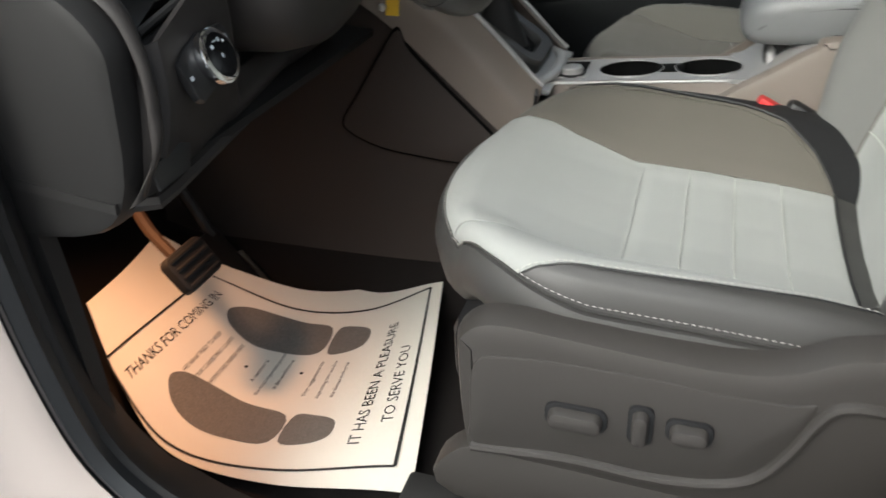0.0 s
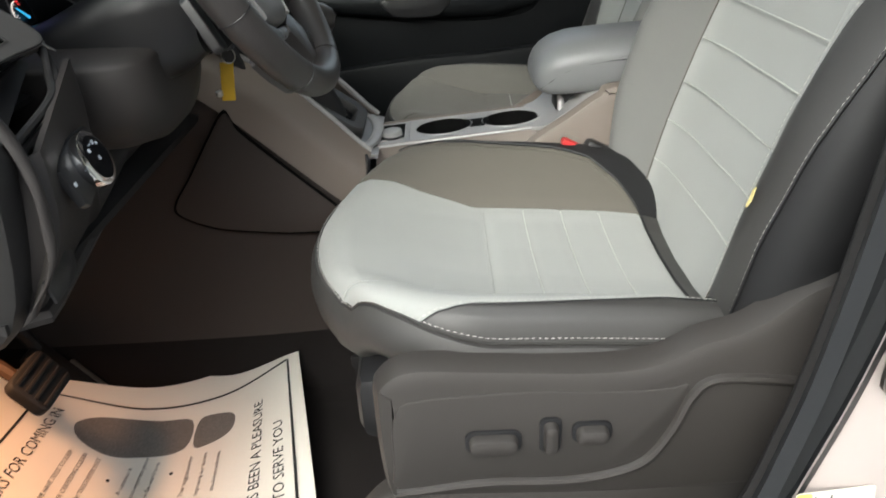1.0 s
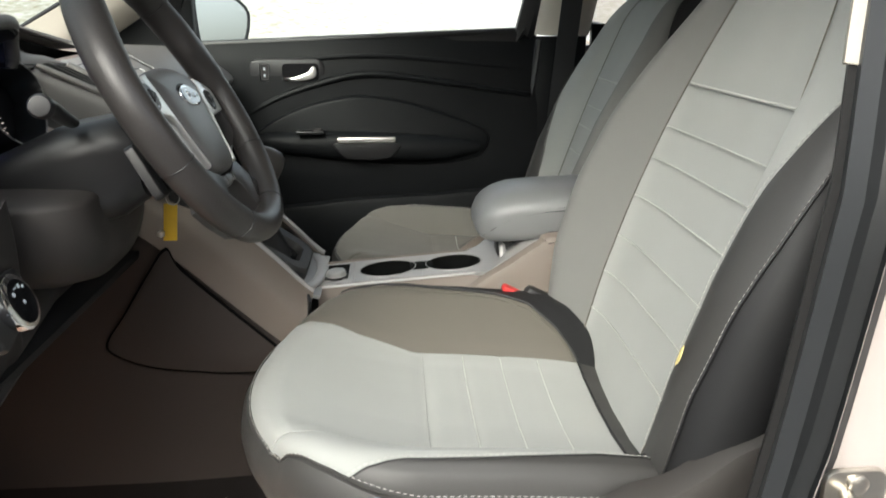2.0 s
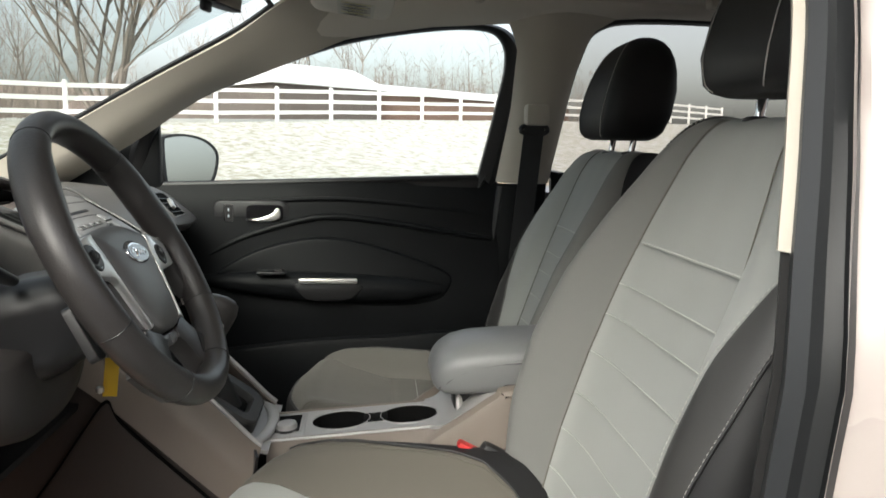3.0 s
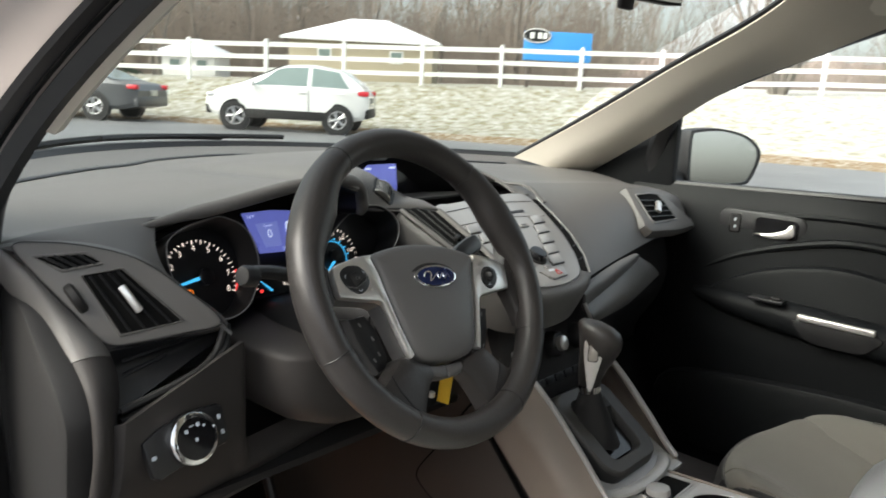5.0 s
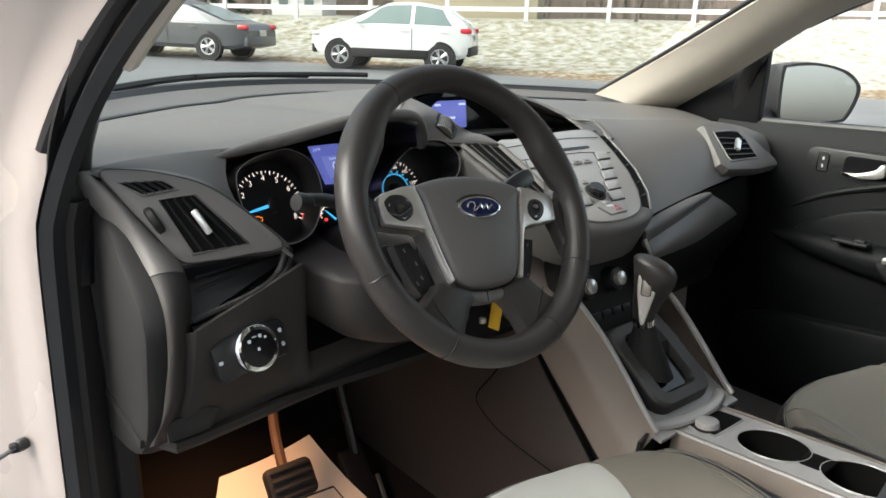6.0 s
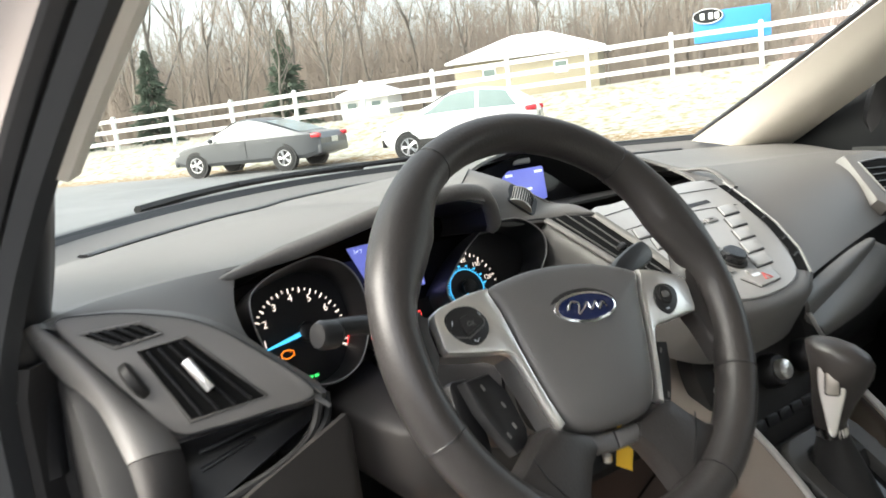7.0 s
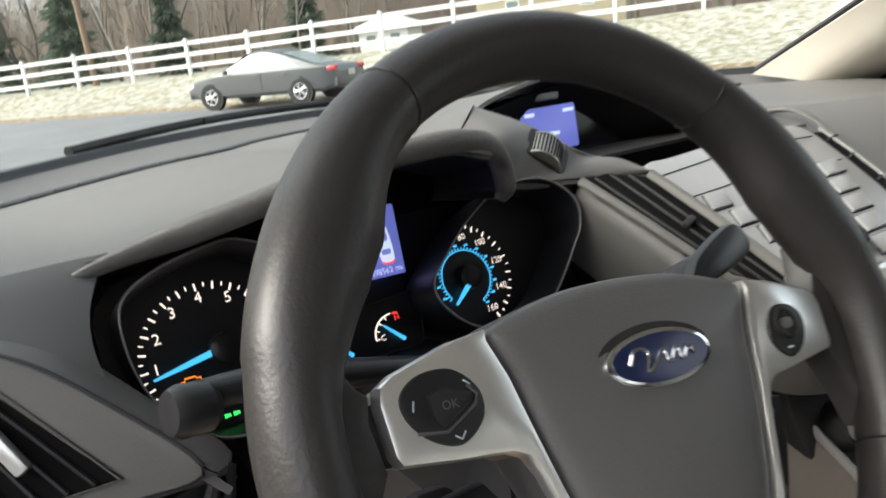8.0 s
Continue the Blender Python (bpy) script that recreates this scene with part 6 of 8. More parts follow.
wheel = thing("steering_wheel", (-.355, .008, 1.026), "black leather four-spoke steering wheel with silver trim", "steering wheel")


def rim_ring(a, n=18, grow=0.0):
    """One section of the rim: thin over the top, with thicker thumb grips on both sides that end in a step."""
    deg = math.degrees(a) % 360
    away = min(abs(deg - 90), 360 - abs(deg - 90))
    bulge = float(np.interp(away, [0, 36, 43, 49, 59, 68, 79, 86, 180], [0, 0, .001, .0045, .0125, .0105, .003, 0, 0]))
    fat = 1.06 + (.05 if 36 < away < 80 else 0)
    out = []
    for j in range(n):
        b = 2 * math.pi * j / n
        r, t = .0150 * fat + grow, .0175 * fat + grow
        c = math.cos(b)
        inward = bulge * max(0.0, -c) ** .8
        out.append(W((.1621 + r * c - inward) * math.cos(a), (.1621 + r * c - inward) * math.sin(a), t * math.sin(b)))
    return out


bm = bmesh.new()
NR = 180
vs = [[bm.verts.new(p) for p in rim_ring(2 * math.pi * k / NR)] for k in range(NR)]
for i in range(NR):
    a, b = vs[i], vs[(i + 1) % NR]
    for j in range(len(a)):
        k = (j + 1) % len(a)
        bm.faces.new((a[j], a[k], b[k], b[j]))
rim_ob = part("rim", bm, LEATHER, wheel, "black leather rim")
for deg in (54, 126, 205, 242, 298, 335):
    part("rim_seam", tube(rim_ring(radians(deg), 18, .0003), .0006, 5, closed=True), BLACK, rim_ob)
HALF = [(0, .043), (.03, .0415), (.055, .037), (.074, .031), (.0765, .0255), (.0705, .010), (.0660, -.010), (.0595, -.036), (.0530, -.058), (.0455, -.075), (.034, -.084), (.017, -.0875), (0, -.088)]
hub = spline([(x, y, 0) for x, y in HALF[:-1]] + [(-x, y, 0) for x, y in reversed(HALF[1:])], 88, closed=True)
hubp = [(p.x, p.y) for p in hub]
loops = [[W(x * s, (y + .02) * s - .02, z + dz) for x, y in hubp] for s, z, dz in ((1.0, -.034, 0), (1.0, -.007, 0), (.992, -.0035, 0), (.97, -.0005, 0), (.90, .0022, 0), (.75, .0045, 0), (.5, .0062, 0), (.2, .007, 0))]
pad_ob = part("airbag_pad", rings(loops), HUBPAD, wheel, "dark grey airbag cover", angle=50)
part("badge_recess", plate(ellipse(.0350, .0158, 40), WHEEL @ pose(.001, .003, .0035), .0026), DARKPLASTIC, pad_ob)
part("emblem", plate(ellipse(.0315, .0128, 40), WHEEL @ pose(.001, .003, .0050), .0036, .0012), CHROME, pad_ob, "chrome-rimmed blue oval badge")
part("emblem_field", plate(ellipse(.0285, .0104, 40), WHEEL @ pose(.001, .003, .0086), .0006), EMBLEM, pad_ob, "dark blue badge field")
script = spline([(-.020, -.001, 0), (-.015, .005, 0), (-.008, .003, 0), (-.011, -.005, 0), (-.004, -.001, 0), (.001, .003, 0), (.003, -.003, 0), (.009, .003, 0), (.011, -.003, 0), (.016, .002, 0), (.019, -.002, 0)], 60)
part("emblem_stroke", tube([WHEEL @ Vector((.001 + p.x, .003 + p.y, .0094)) for p in script], .0009, 5), CHROME, pad_ob, "pale badge script shape")
part("airbag_mark", hoop(rounded(.034, .012, .002, 3), rounded(.0322, .0102, .0015, 3), WHEEL @ pose(.004, -.062, .0022), .0008), DARKPLASTIC, pad_ob)
for k in range(5):
    part("airbag_mark", plate(rounded(.0035, .0045, .0008, 2), WHEEL @ pose(-.006 + .005 * k, -.062, .0022), .0007), DARKPLASTIC, pad_ob)
for sx in (-1, 1):
    part("pad_line", plate(rounded(.016, .0014, .0005, 2), WHEEL @ pose(sx * .050, .003, .0020, 0, 0, 0), .0010), BLACK, pad_ob)
    part("pad_line", plate(rounded(.009, .0009, .0004, 2), WHEEL @ pose(sx * .051, .010, .0018, 0, 0, 0), .0008), DARKPLASTIC, pad_ob)

for sx in (-1, 1):
    flip = lambda pts: [(sx * x, y) for x, y in pts]
    arm = [(.078, .0305), (.097, .0280), (.1225, .0205), (.1290, .0165), (.1305, .0100), (.1288, -.0090), (.1265, -.0130), (.100, -.0165), (.0800, -.0185), (.0735, -.0215), (.0690, -.0300), (.0645, -.0450), (.0595, -.0620), (.0530, -.0800),
           (.0478, -.0770), (.0550, -.0580), (.0615, -.0360), (.0680, -.0100), (.0725, .0100), (.0785, .0260)]
    sp = part("spoke", plate(flip(arm), WHEEL @ pose(0, 0, -.0075), .0085, .0025), SILVER, wheel, "satin silver spoke trim")
    under_o = [(.06, .026), (.1205, .018), (.1285, .012), (.1265, -.012), (.100, -.0155), (.0790, -.0175), (.072, -.021), (.0625, -.046), (.051, -.081), (.04, -.07)]
    part("spoke_body", plate(flip(under_o), WHEEL @ pose(0, 0, -.030), .0225, .002), HUBPAD, wheel, "dark spoke body")
    low_t = [(.0545, -.0800), (.0480, -.0905), (.0340, -.0990), (.0160, -.1035), (0, -.1045), (0, -.090), (.018, -.0895), (.035, -.086), (.047, -.0775)]
    part("lower_trim", plate(flip(low_t), WHEEL @ pose(0, 0, -.026), .020, .005), HUBPAD, wheel, "dark lower trim of the hub")
    # Black control pods on the spokes.
    pod_o = [(p.x, p.y) for p in spline([(.1225, .0115, 0), (.1130, .0180, 0), (.0985, .0175, 0), (.0890, .0080, 0), (.0900, -.0030, 0), (.1010, -.0105, 0), (.1130, -.0070, 0), (.1215, .0020, 0)], 40, closed=True)]
    if sx > 0:
        pod_o = [(.0965 + (x - .106) * .80, .001 + (y - .004) * .92) for x, y in pod_o]
    bp = part("button_pod", plate(flip(pod_o), WHEEL @ pose(0, 0, .0004), .0022, .0012), BLACK, sp, "black control buttons")
    if sx < 0:
        wedge = [(.1125, .0095), (.1115, -.0005), (.1090, -.0030), (.0945, .0045), (.0935, .0075), (.1060, .0115)]
        part("centre_button", plate(flip(wedge), WHEEL @ pose(0, 0, .0024), .0024, .0010), DARKPLASTIC, bp)
        part("button_word", lettering("OK", WHEEL @ pose(-.1045, .0045, .0050), .0050), HUBPAD, bp, smooth=False)
        part("button_split", tube([W(sx * x, y, .0026) for x, y in ((.1190, -.0030), (.1070, -.0048), (.0925, .0030), (.0910, .0065), (.0945, .0105))], .0007, 5), HUBPAD, bp)
        part("button_mark", tube([W(-.1045, -.0068, .0028), W(-.1020, -.0085, .0028), W(-.0998, -.0060, .0028)], .0004, 4), ICON, bp)
        part("button_mark", tube([W(-.1190, .0050, .0028), W(-.1180, .0088, .0028)], .0004, 4), ICON, bp)
        part("button_mark", tube([W(-.0955, .0125, .0028), W(-.0930, .0105, .0028)], .0004, 4), ICON, bp)
    else:
        part("centre_button", lathe([(.0085, 0), (.0085, .0014), (.0070, .0024), (.0055, .0014), (0, .0012)], WHEEL @ pose(.0945, .0045, .0022), 24), DARKPLASTIC, bp)
        part("centre_button", plate(rounded(.0075, .0055, .002, 3), WHEEL @ pose(.0945, .0045, .0034), .0016, .0006), HUBPAD, bp)
        part("button_mark", plate(rounded(.004, .0010, .0004, 2), WHEEL @ pose(.093, -.0075, .0026), .0004), ICON, bp)
    # Leather-clad arm from the trim out to the rim, widening into it.
    root = [(.1300, .0150), (.1345, .0190), (.1400, .0300), (.1440, .0460), (.1480, .0480), (.1540, .0300), (.1560, .0), (.1520, -.0380), (.1430, -.0560), (.1390, -.0400), (.1330, -.0220), (.1290, -.0140), (.1302, -.0050), (.1318, .0050)]
    part("spoke_arm", plate(flip(root), WHEEL @ pose(0, 0, -.020), .0175, .007), LEATHER, wheel, "black leather spoke arm")
    low_o = [(.0240, -.0880), (.0470, -.0800), (.0560, -.0760), (.0660, -.0780), (.0790, -.0900), (.0940, -.1020), (.1130, -.1080), (.1180, -.1140), (.1020, -.1310), (.0700, -.1520), (.0520, -.1560), (.0470, -.1440), (.0400, -.1280), (.0300, -.1100), (.0200, -.1000)]
    lo_s = part("lower_spoke", plate(flip(low_o), WHEEL @ pose(0, 0, -.024), .022, .008), LEATHER, wheel, "dark lower spoke")
    part("spoke_seam", tube([W(sx * x, y, -.0015) for x, y in ((.0830, -.0935), (.0770, -.1080), (.0620, -.1290))], .0007, 5), BLACK, lo_s)
    sat = [(.1060, -.0300), (.0830, -.0270), (.0710, -.0430), (.0640, -.0720), (.0680, -.0840), (.0800, -.0880), (.0900, -.0730), (.1000, -.0520)]
    sat_ob = part("satellite_switch", plate(flip(sat), WHEEL @ pose(0, 0, -.034), .012, .004), BLACK, wheel, "black cruise control switches")
    for kx, ky in ((.0930, -.0370), (.0800, -.0520), (.0760, -.0680), (.0830, -.0740)):
        part("switch_mark", plate(rounded(.005, .002, .0006, 2), WHEEL @ pose(sx * kx, ky, -.0215, 0, 0, sx * 60), .0004), GREYTRIM, sat_ob)

# ---- column, stalks, key ----
column = thing("steering_column", (-.355, .20, .95), "black plastic steering column shroud with stalks", "steering column")
loops = []
for y, cz, w, h in ((.045, .968, .105, .090), (.07, .960, .130, .110), (.13, .945, .136, .118), (.22, .915, .134, .10), (.32, .895, .13, .09)):
    loops.append([Vector((-.357 + a, y, cz + b)) for a, b in rounded(w, h, .035, 6)])
part("shroud", rings(loops), BLACK, column)
part("shroud_cap", plate(rounded(.10, .09, .03), facing((-.357, .047, .965), (1, 0, 0), (0, -1, .3)), .012, .005), DARKPLASTIC, column)
stalk = spline([(-.415, .105, 1.012), (-.46, .098, 1.026), (-.505, .088, 1.040), (-.535, .082, 1.046)], 20)
left = part("turn_stalk", tube(stalk, lambda k: .0075 + .002 * math.sin(k * 3), 12, flat=.8), BLACK, column, "black indicator stalk")
part("stalk_tip", lathe([(.007, -.010), (.0105, -.006), (.011, .006), (.009, .010), (0, .0108)], facing((-.538, .078, 1.043), (0, 1, 0), (-.94, -.2, .2)), 20), BLACK, left)
wst = spline([(-.30, .095, .985), (-.265, .090, 1.005), (-.235, .080, 1.022), (-.208, .072, 1.032)], 20)
right = part("wiper_stalk", tube(wst, lambda k: .009 + .004 * math.sin(k * 3), 12, flat=.8), BLACK, column, "black wiper stalk")
part("stalk_paddle", plate([(p.x, p.y) for p in spline([(-.048, -.006, 0), (-.03, .012, 0), (.02, .020, 0), (.036, .016, 0), (.038, 0, 0), (.02, -.008, 0)], 30, closed=True)], facing((-.226, .068, 1.030), (1, -.1, .25), (.1, -.85, .5)) @ Matrix.Scale(.82, 4), .010, .004), BLACK, right)
part("paddle", plate(rounded(.022, .06, .006), WHEEL @ pose(-.098, -.055, -.05), .01, .003), BLACK, column)
part("ignition", lathe([(.016, 0), (.017, .010), (.012, .013), (0, .013)], facing((-.270, .085, .915), (1, 0, 0), (.35, -.9, 0)), 20), DARKPLASTIC, column)
key = thing("ignition_key", (-.262, .07, .91), "key in the ignition with a hanging yellow card tag", "key")
part("key_bow", box((-.263, .060, .912), (.008, .026, .022), .003), BLACK, key)
part("key_ring", tube([(-.258 + .0, .058 + .009 * math.cos(a), .893 + .010 * math.sin(a)) for a in (2 * math.pi * k / 16 for k in range(16))], .0009, 5, closed=True), STEEL, key)
part("tag", box((-.252, .066, .858), (.0012, .017, .050), .0004, rot=(6, 0, 18)), YELLOW, key, "bright yellow card tag")
part("ring_ball", lathe([(.001, -.005), (.005, -.003), (.005, .003), (.001, .005)], pose(-.268, .075, .847), 12), STEEL, key)

# ---- centre console ----
console = thing("centre_console", (.02, -.25, .42), "silver topped centre console with cup holders", "centre console")
CX = .020
top_z = lambda y: .684 + .075 * (-.10 - y)
# Grey brown wings that run down from the stack beside the lever.
WING_TOP = [(.175, .905), (.10, .858), (.02, .802), (-.035, .750), (-.075, .708), (-.095, .690)]
WING_LOW = [(.215, .835), (.160, .806), (.105, .762), (.045, .706), (-.037, .630), (-.075, .600)]


def wing(x0, sgn):
    def fn(u, v):
        a, b = at_curve([(0, y, z) for y, z in WING_TOP], u * 5), at_curve([(0, y, z) for y, z in WING_LOW], u * 5)
        p = a.lerp(b, v)
        return Vector((x0 + sgn * (.030 * math.sin(math.pi * .5 * min(1, v * 2.2)) + .010 * v), p.y, p.z))
    return thicken(grid(fn, 36, 14), .006)


for x0, sgn in ((-.082, -1), (.122, 1)):
    part("side_wing", wing(x0, sgn), TAUPE, console, "grey brown console side wing")
    edge = [Vector((x0 - sgn * .002, y, z + .002)) for y, z in WING_TOP]
    part("silver_edge", tube(spline(edge, 50), .0040, 8), CONSOLE, console)
wing_end = [Vector((-.120, y, z)) for y, z in ((-.092, .690), (-.088, .665), (-.080, .640), (-.075, .60))]
part("wing_end", thicken(grid(lambda u, v: at_curve(wing_end, u * 3).lerp(Vector((-.05, -.075, at_curve(wing_end, u * 3).z)), v), 8, 4), .004), BLACK, console)
# Sloping bed under the lever.


def ramp(u, v):
    y = lerp(.100, -.105, v)
    z = float(np.interp(y, [-.105, -.085, -.03, .05, .100], [.684, .688, .715, .770, .800]))
    return Vector((lerp(-.082, .122, u), y, z))


part("ramp", thicken(grid(ramp, 8, 24), .006), CONSOLE, console)
# Apron round the rear of the lever gate.
apron = [Vector((.02 + .088 * math.sin(radians(a)), -.070 - .030 * math.cos(radians(a)), .690)) for a in range(-80, 81, 10)]
part("apron", tube(apron, .010, 10, flat=.6), CONSOLE, console, "silver apron behind the lever gate")


def tilt(cy):
    return facing((CX, cy, top_z(cy)), (1, 0, 0), (0, .075, 1))


HX = .062


def cup_tile(cy0, cy1, name):
    cy = (cy0 + cy1) / 2
    hy = (cy1 - cy0) / 2
    n = 56
    outer, hole = [], []
    for k in range(n):
        a = 2 * math.pi * k / n
        c, s = math.cos(a), math.sin(a)
        f = min(HX / max(1e-6, abs(c)), hy / max(1e-6, abs(s)))
        outer.append((c * f, s * f))
        hole.append((.042 * c, min(hy * .93, .049) * s))
    m = tilt(cy)
    part(name, hoop(outer, hole, m @ pose(0, 0, -.006), .006), CONSOLE, console)
    # Well walls are near-black, deepening the shade inside the cup.
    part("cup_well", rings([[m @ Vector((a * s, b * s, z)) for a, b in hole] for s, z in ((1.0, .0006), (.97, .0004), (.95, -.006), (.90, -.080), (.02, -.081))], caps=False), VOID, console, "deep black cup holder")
    part("cup_rim", tube([m @ Vector((a, b, .0008)) for a, b in hole], .0012, 6, closed=True), CONSOLE, console)


cup_tile(-.385, -.272, "cup_plate")
cup_tile(-.272, -.155, "cup_plate")
part("cup_bridge", box((0, 0, 0), (.040, .040, .006), .002), VOID, console).data.transform(tilt(-.272) @ pose(0, 0, -.0012))
m = tilt(-.128)
part("front_plate", plate([(-HX, -.027), (HX, -.027), (HX, .022), (HX - .012, .030), (-HX + .012, .030), (-HX, .022)], m @ pose(0, 0, -.006), .0055, .002), CONSOLE, console)
part("knob_recess", plate(rounded(.078, .040, .004), m @ pose(.004, .002, -.0004), .0010), VOID, console)
part("recess_rim", hoop(rounded(.083, .045, .006), rounded(.078, .040, .004), m @ pose(.004, .002, -.001), .0022), CONSOLE, console)
part("round_knob", lathe([(.0165, 0), (.0170, .008), (.0155, .012), (.0120, .0135), (0, .014)], m @ pose(-.022, .002, .0004), 28), CONSOLE, console, "silver round cap")
part("knob_shade", lathe([(.0185, 0), (.0185, .003), (.0165, .0034), (.0160, 0)], m @ pose(-.022, .002, .0004), 24), BLACK, console)


# Flanks that fall from the top plate, flaring towards the seats.
def flank(sgn):
    def fn(u, v):
        y = lerp(-.098, -.430, u)
        z = top_z(y) - .002
        spread = float(np.interp(v, [0, .08, .3, .7, 1], [0, .006, .016, .030, .036]))
        flare = .026 * max(0.0, (u - .55) / .45) ** 1.5 * min(1.0, v * 3)
        return Vector((CX + sgn * (HX - .001 + spread + flare), y, lerp(z, .46, v) + (.004 if v == 0 else 0)))
    return thicken(grid(fn, 30, 16), .005)


for sgn in (-1, 1):
    part("flank", flank(sgn), TAUPE, console, "grey brown console flank")
    part("top_edge", tube([Vector((CX + sgn * (HX - .0005), y, top_z(y) - .0010)) for y in np.linspace(-.10, -.40, 24)], .0026, 8), CONSOLE, console)
part("lower_body", box((CX, -.25, .52), (.150, .60, .20), .02), BLACK, console)
part("front_body", box((CX, .07, .66), (.17, .16, .22), .02), DARKPLASTIC, console)
# Box under the armrest, with the silver sweep that climbs to it.
side = spline([(-.315, .660, 0), (-.355, .700, 0), (-.41, .736, 0), (-.455, .766, 0), (-.50, .782, 0), (-.80, .785, 0), (-.82, .50, 0), (-.36, .48, 0), (-.318, .60, 0)], 50, closed=True)
for x0, sg in ((-.074, -1), (.114, 1)):
    part("rear_side", plate([(p.x, p.y) for p in side], Matrix(((0, 0, sg, x0), (1, 0, 0, 0), (0, 1, 0, 0), (0, 0, 0, 1))), .020, .012), TAUPE, console, "grey brown console side")
SWEEP = [(-.375, .7045), (-.395, .712), (-.42, .738), (-.445, .760), (-.475, .775)]


def sweep(u, v):
    q = at_curve([(0, y, z) for y, z in SWEEP], v * 4)
    k = 2 * u - 1
    return Vector((CX + k * lerp(HX, .090, min(1, v * 1.6)), q.y + .020 * k * k * (1 - v), q.z - .010 * k ** 4 * v))


part("rear_front", thicken(grid(sweep, 20, 14), .006), CONSOLE, console, "silver sweep up to the armrest")
arch = [Vector((CX - .012 + .034 * math.cos(radians(a)), -.408, .716 + .040 * math.sin(radians(a)))) for a in range(0, 181, 12)]
part("hinge_arch", tube(arch, .006, 8), CONSOLE, console)
part("hinge_block", box((CX - .012, -.425, .738), (.058, .050, .048), .012), BLACK, console)
part("rear_top", box((.019, -.64, .765), (.18, .34, .03), .01), DARKPLASTIC, console)
arm_l = []
for y, zc, h, w in ((-.361, .781, .012, .060), (-.3635, .781, .030, .096), (-.370, .783, .052, .122), (-.381, .786, .070, .140), (-.398, .790, .082, .151), (-.425, .794, .089, .158), (-.47, .797, .090, .162), (-.55, .800, .090, .163), (-.70, .801, .086, .160), (-.76, .800, .066, .150), (-.775, .800, .040, .130)):
    ring = []
    for k in range(40):
        a = 2 * math.pi * k / 40
        c, s = math.cos(a), math.sin(a)
        ring.append(Vector((.016 + w / 2 * math.copysign(abs(c) ** .62, c), y, zc + h / 2 * math.copysign(abs(s) ** (.66 if s > 0 else .5), s) + .004 * (1 - (c * c)))))
    arm_l.append(ring)
arm_ob = part("armrest", rings(arm_l), ARMVINYL, console, "dark grey padded armrest lid", angle=60)
for dz in (0, .0045):
    pts = [(-.372, .768, .126), (-.385, .780, .146), (-.41, .797, .157), (-.45, .808, .1625), (-.50, .813, .165), (-.58, .815, .165), (-.70, .815, .162)]
    part("stitching", tube(spline([Vector((.016 - w / 2 + .0025 + .35 * dz, y - dz * .6, z + dz)) for y, z, w in pts], 40), .0009, 5), BLACK, arm_ob, "dark double seam")
# Side map panel on the tunnel.
mapp = spline([(.118, .783, 0), (.150, .742, 0), (.190, .680, 0), (.221, .634, 0), (.212, .612, 0), (.160, .590, 0), (.090, .580, 0), (.02, .575, 0), (-.05, .580, 0), (-.065, .592, 0), (-.035, .622, 0), (.045, .697, 0), (.100, .752, 0)], 60, closed=True)
TM = Matrix(((0, .059, -1, -.161), (1, 0, 0, 0), (0, 1, .059, 0), (0, 0, 0, 1)))
part("pad_groove", plate([(p.x, p.y) for p in mapp], TM, .0082, .001), VOID, console)
mid_y, mid_z = .08, .66
part("knee_pad", plate([(mid_y + (p.x - mid_y) * .976, mid_z + (p.y - mid_z) * .965) for p in mapp], TM, .0105, .004), LITTUNNEL, console, "dark raised knee pad")
part("tunnel_side", thicken(grid(lambda u, v: Vector((-.110 - .030 * (1 - v), lerp(.62, -.33, u), lerp(.30, float(np.interp(lerp(.62, -.33, u), [-.33, -.09, -.037, .045, .16, .3, .62], [.60, .60, .635, .710, .81, .86, .86])), v))), 24, 10), .008), LITTUNNEL, console, "dark brown tunnel side panel")

# Gear lever.
lever = thing("gear_lever", (.02, -.018, .74), "black gear lever with a silver inlay knob", "gear lever")
gm2 = facing((.020, -.018, .745), (1, 0, 0), (0, -.57, .822))
gate_o, gate_i = rounded(.142, .146, .030, 6), rounded(.084, .104, .016, 6)
skirt_l = [[gm2 @ Vector((x * k, y * k, z)) for x, y in gate_o] for k, z in ((1.10, -.040), (1.07, -.022), (1.03, -.004), (1.0, .002))]
part("gate_surround", rings(skirt_l, caps=False), BLACK, lever, "black flared gate base")
lip_l = [[gm2 @ Vector((x, y, z)) for x, y in o] for o, z in ((gate_o, .0), ([(x * .985, y * .985) for x, y in gate_o], .006), ([(x * .95, y * .95) for x, y in gate_o], .0085), ([(x * 1.04, y * 1.03) for x, y in gate_i], .0075), (gate_i, .004), ([(x * .97, y * .97) for x, y in gate_i], -.014))]
part("gate_plate", rings(lip_l, caps=False), VINYL, lever, "dark grey satin gate ring")
part("gate_floor", plate(gate_o, gm2 @ pose(0, 0, -.016), .003), VOID, lever)
part("gate_slot", hoop(rounded(.074, .096, .014, 6), rounded(.030, .070, .010, 6), gm2 @ pose(0, 0, -.008), .004), PIANO, lever, "gloss black gate insert")
for k in range(4):
    part("gate_mark", plate(rounded(.004, .004, .001, 2), gm2 @ pose(-.028, .030 - .018 * k, -.0038), .0005), ICON, lever)
boot = []
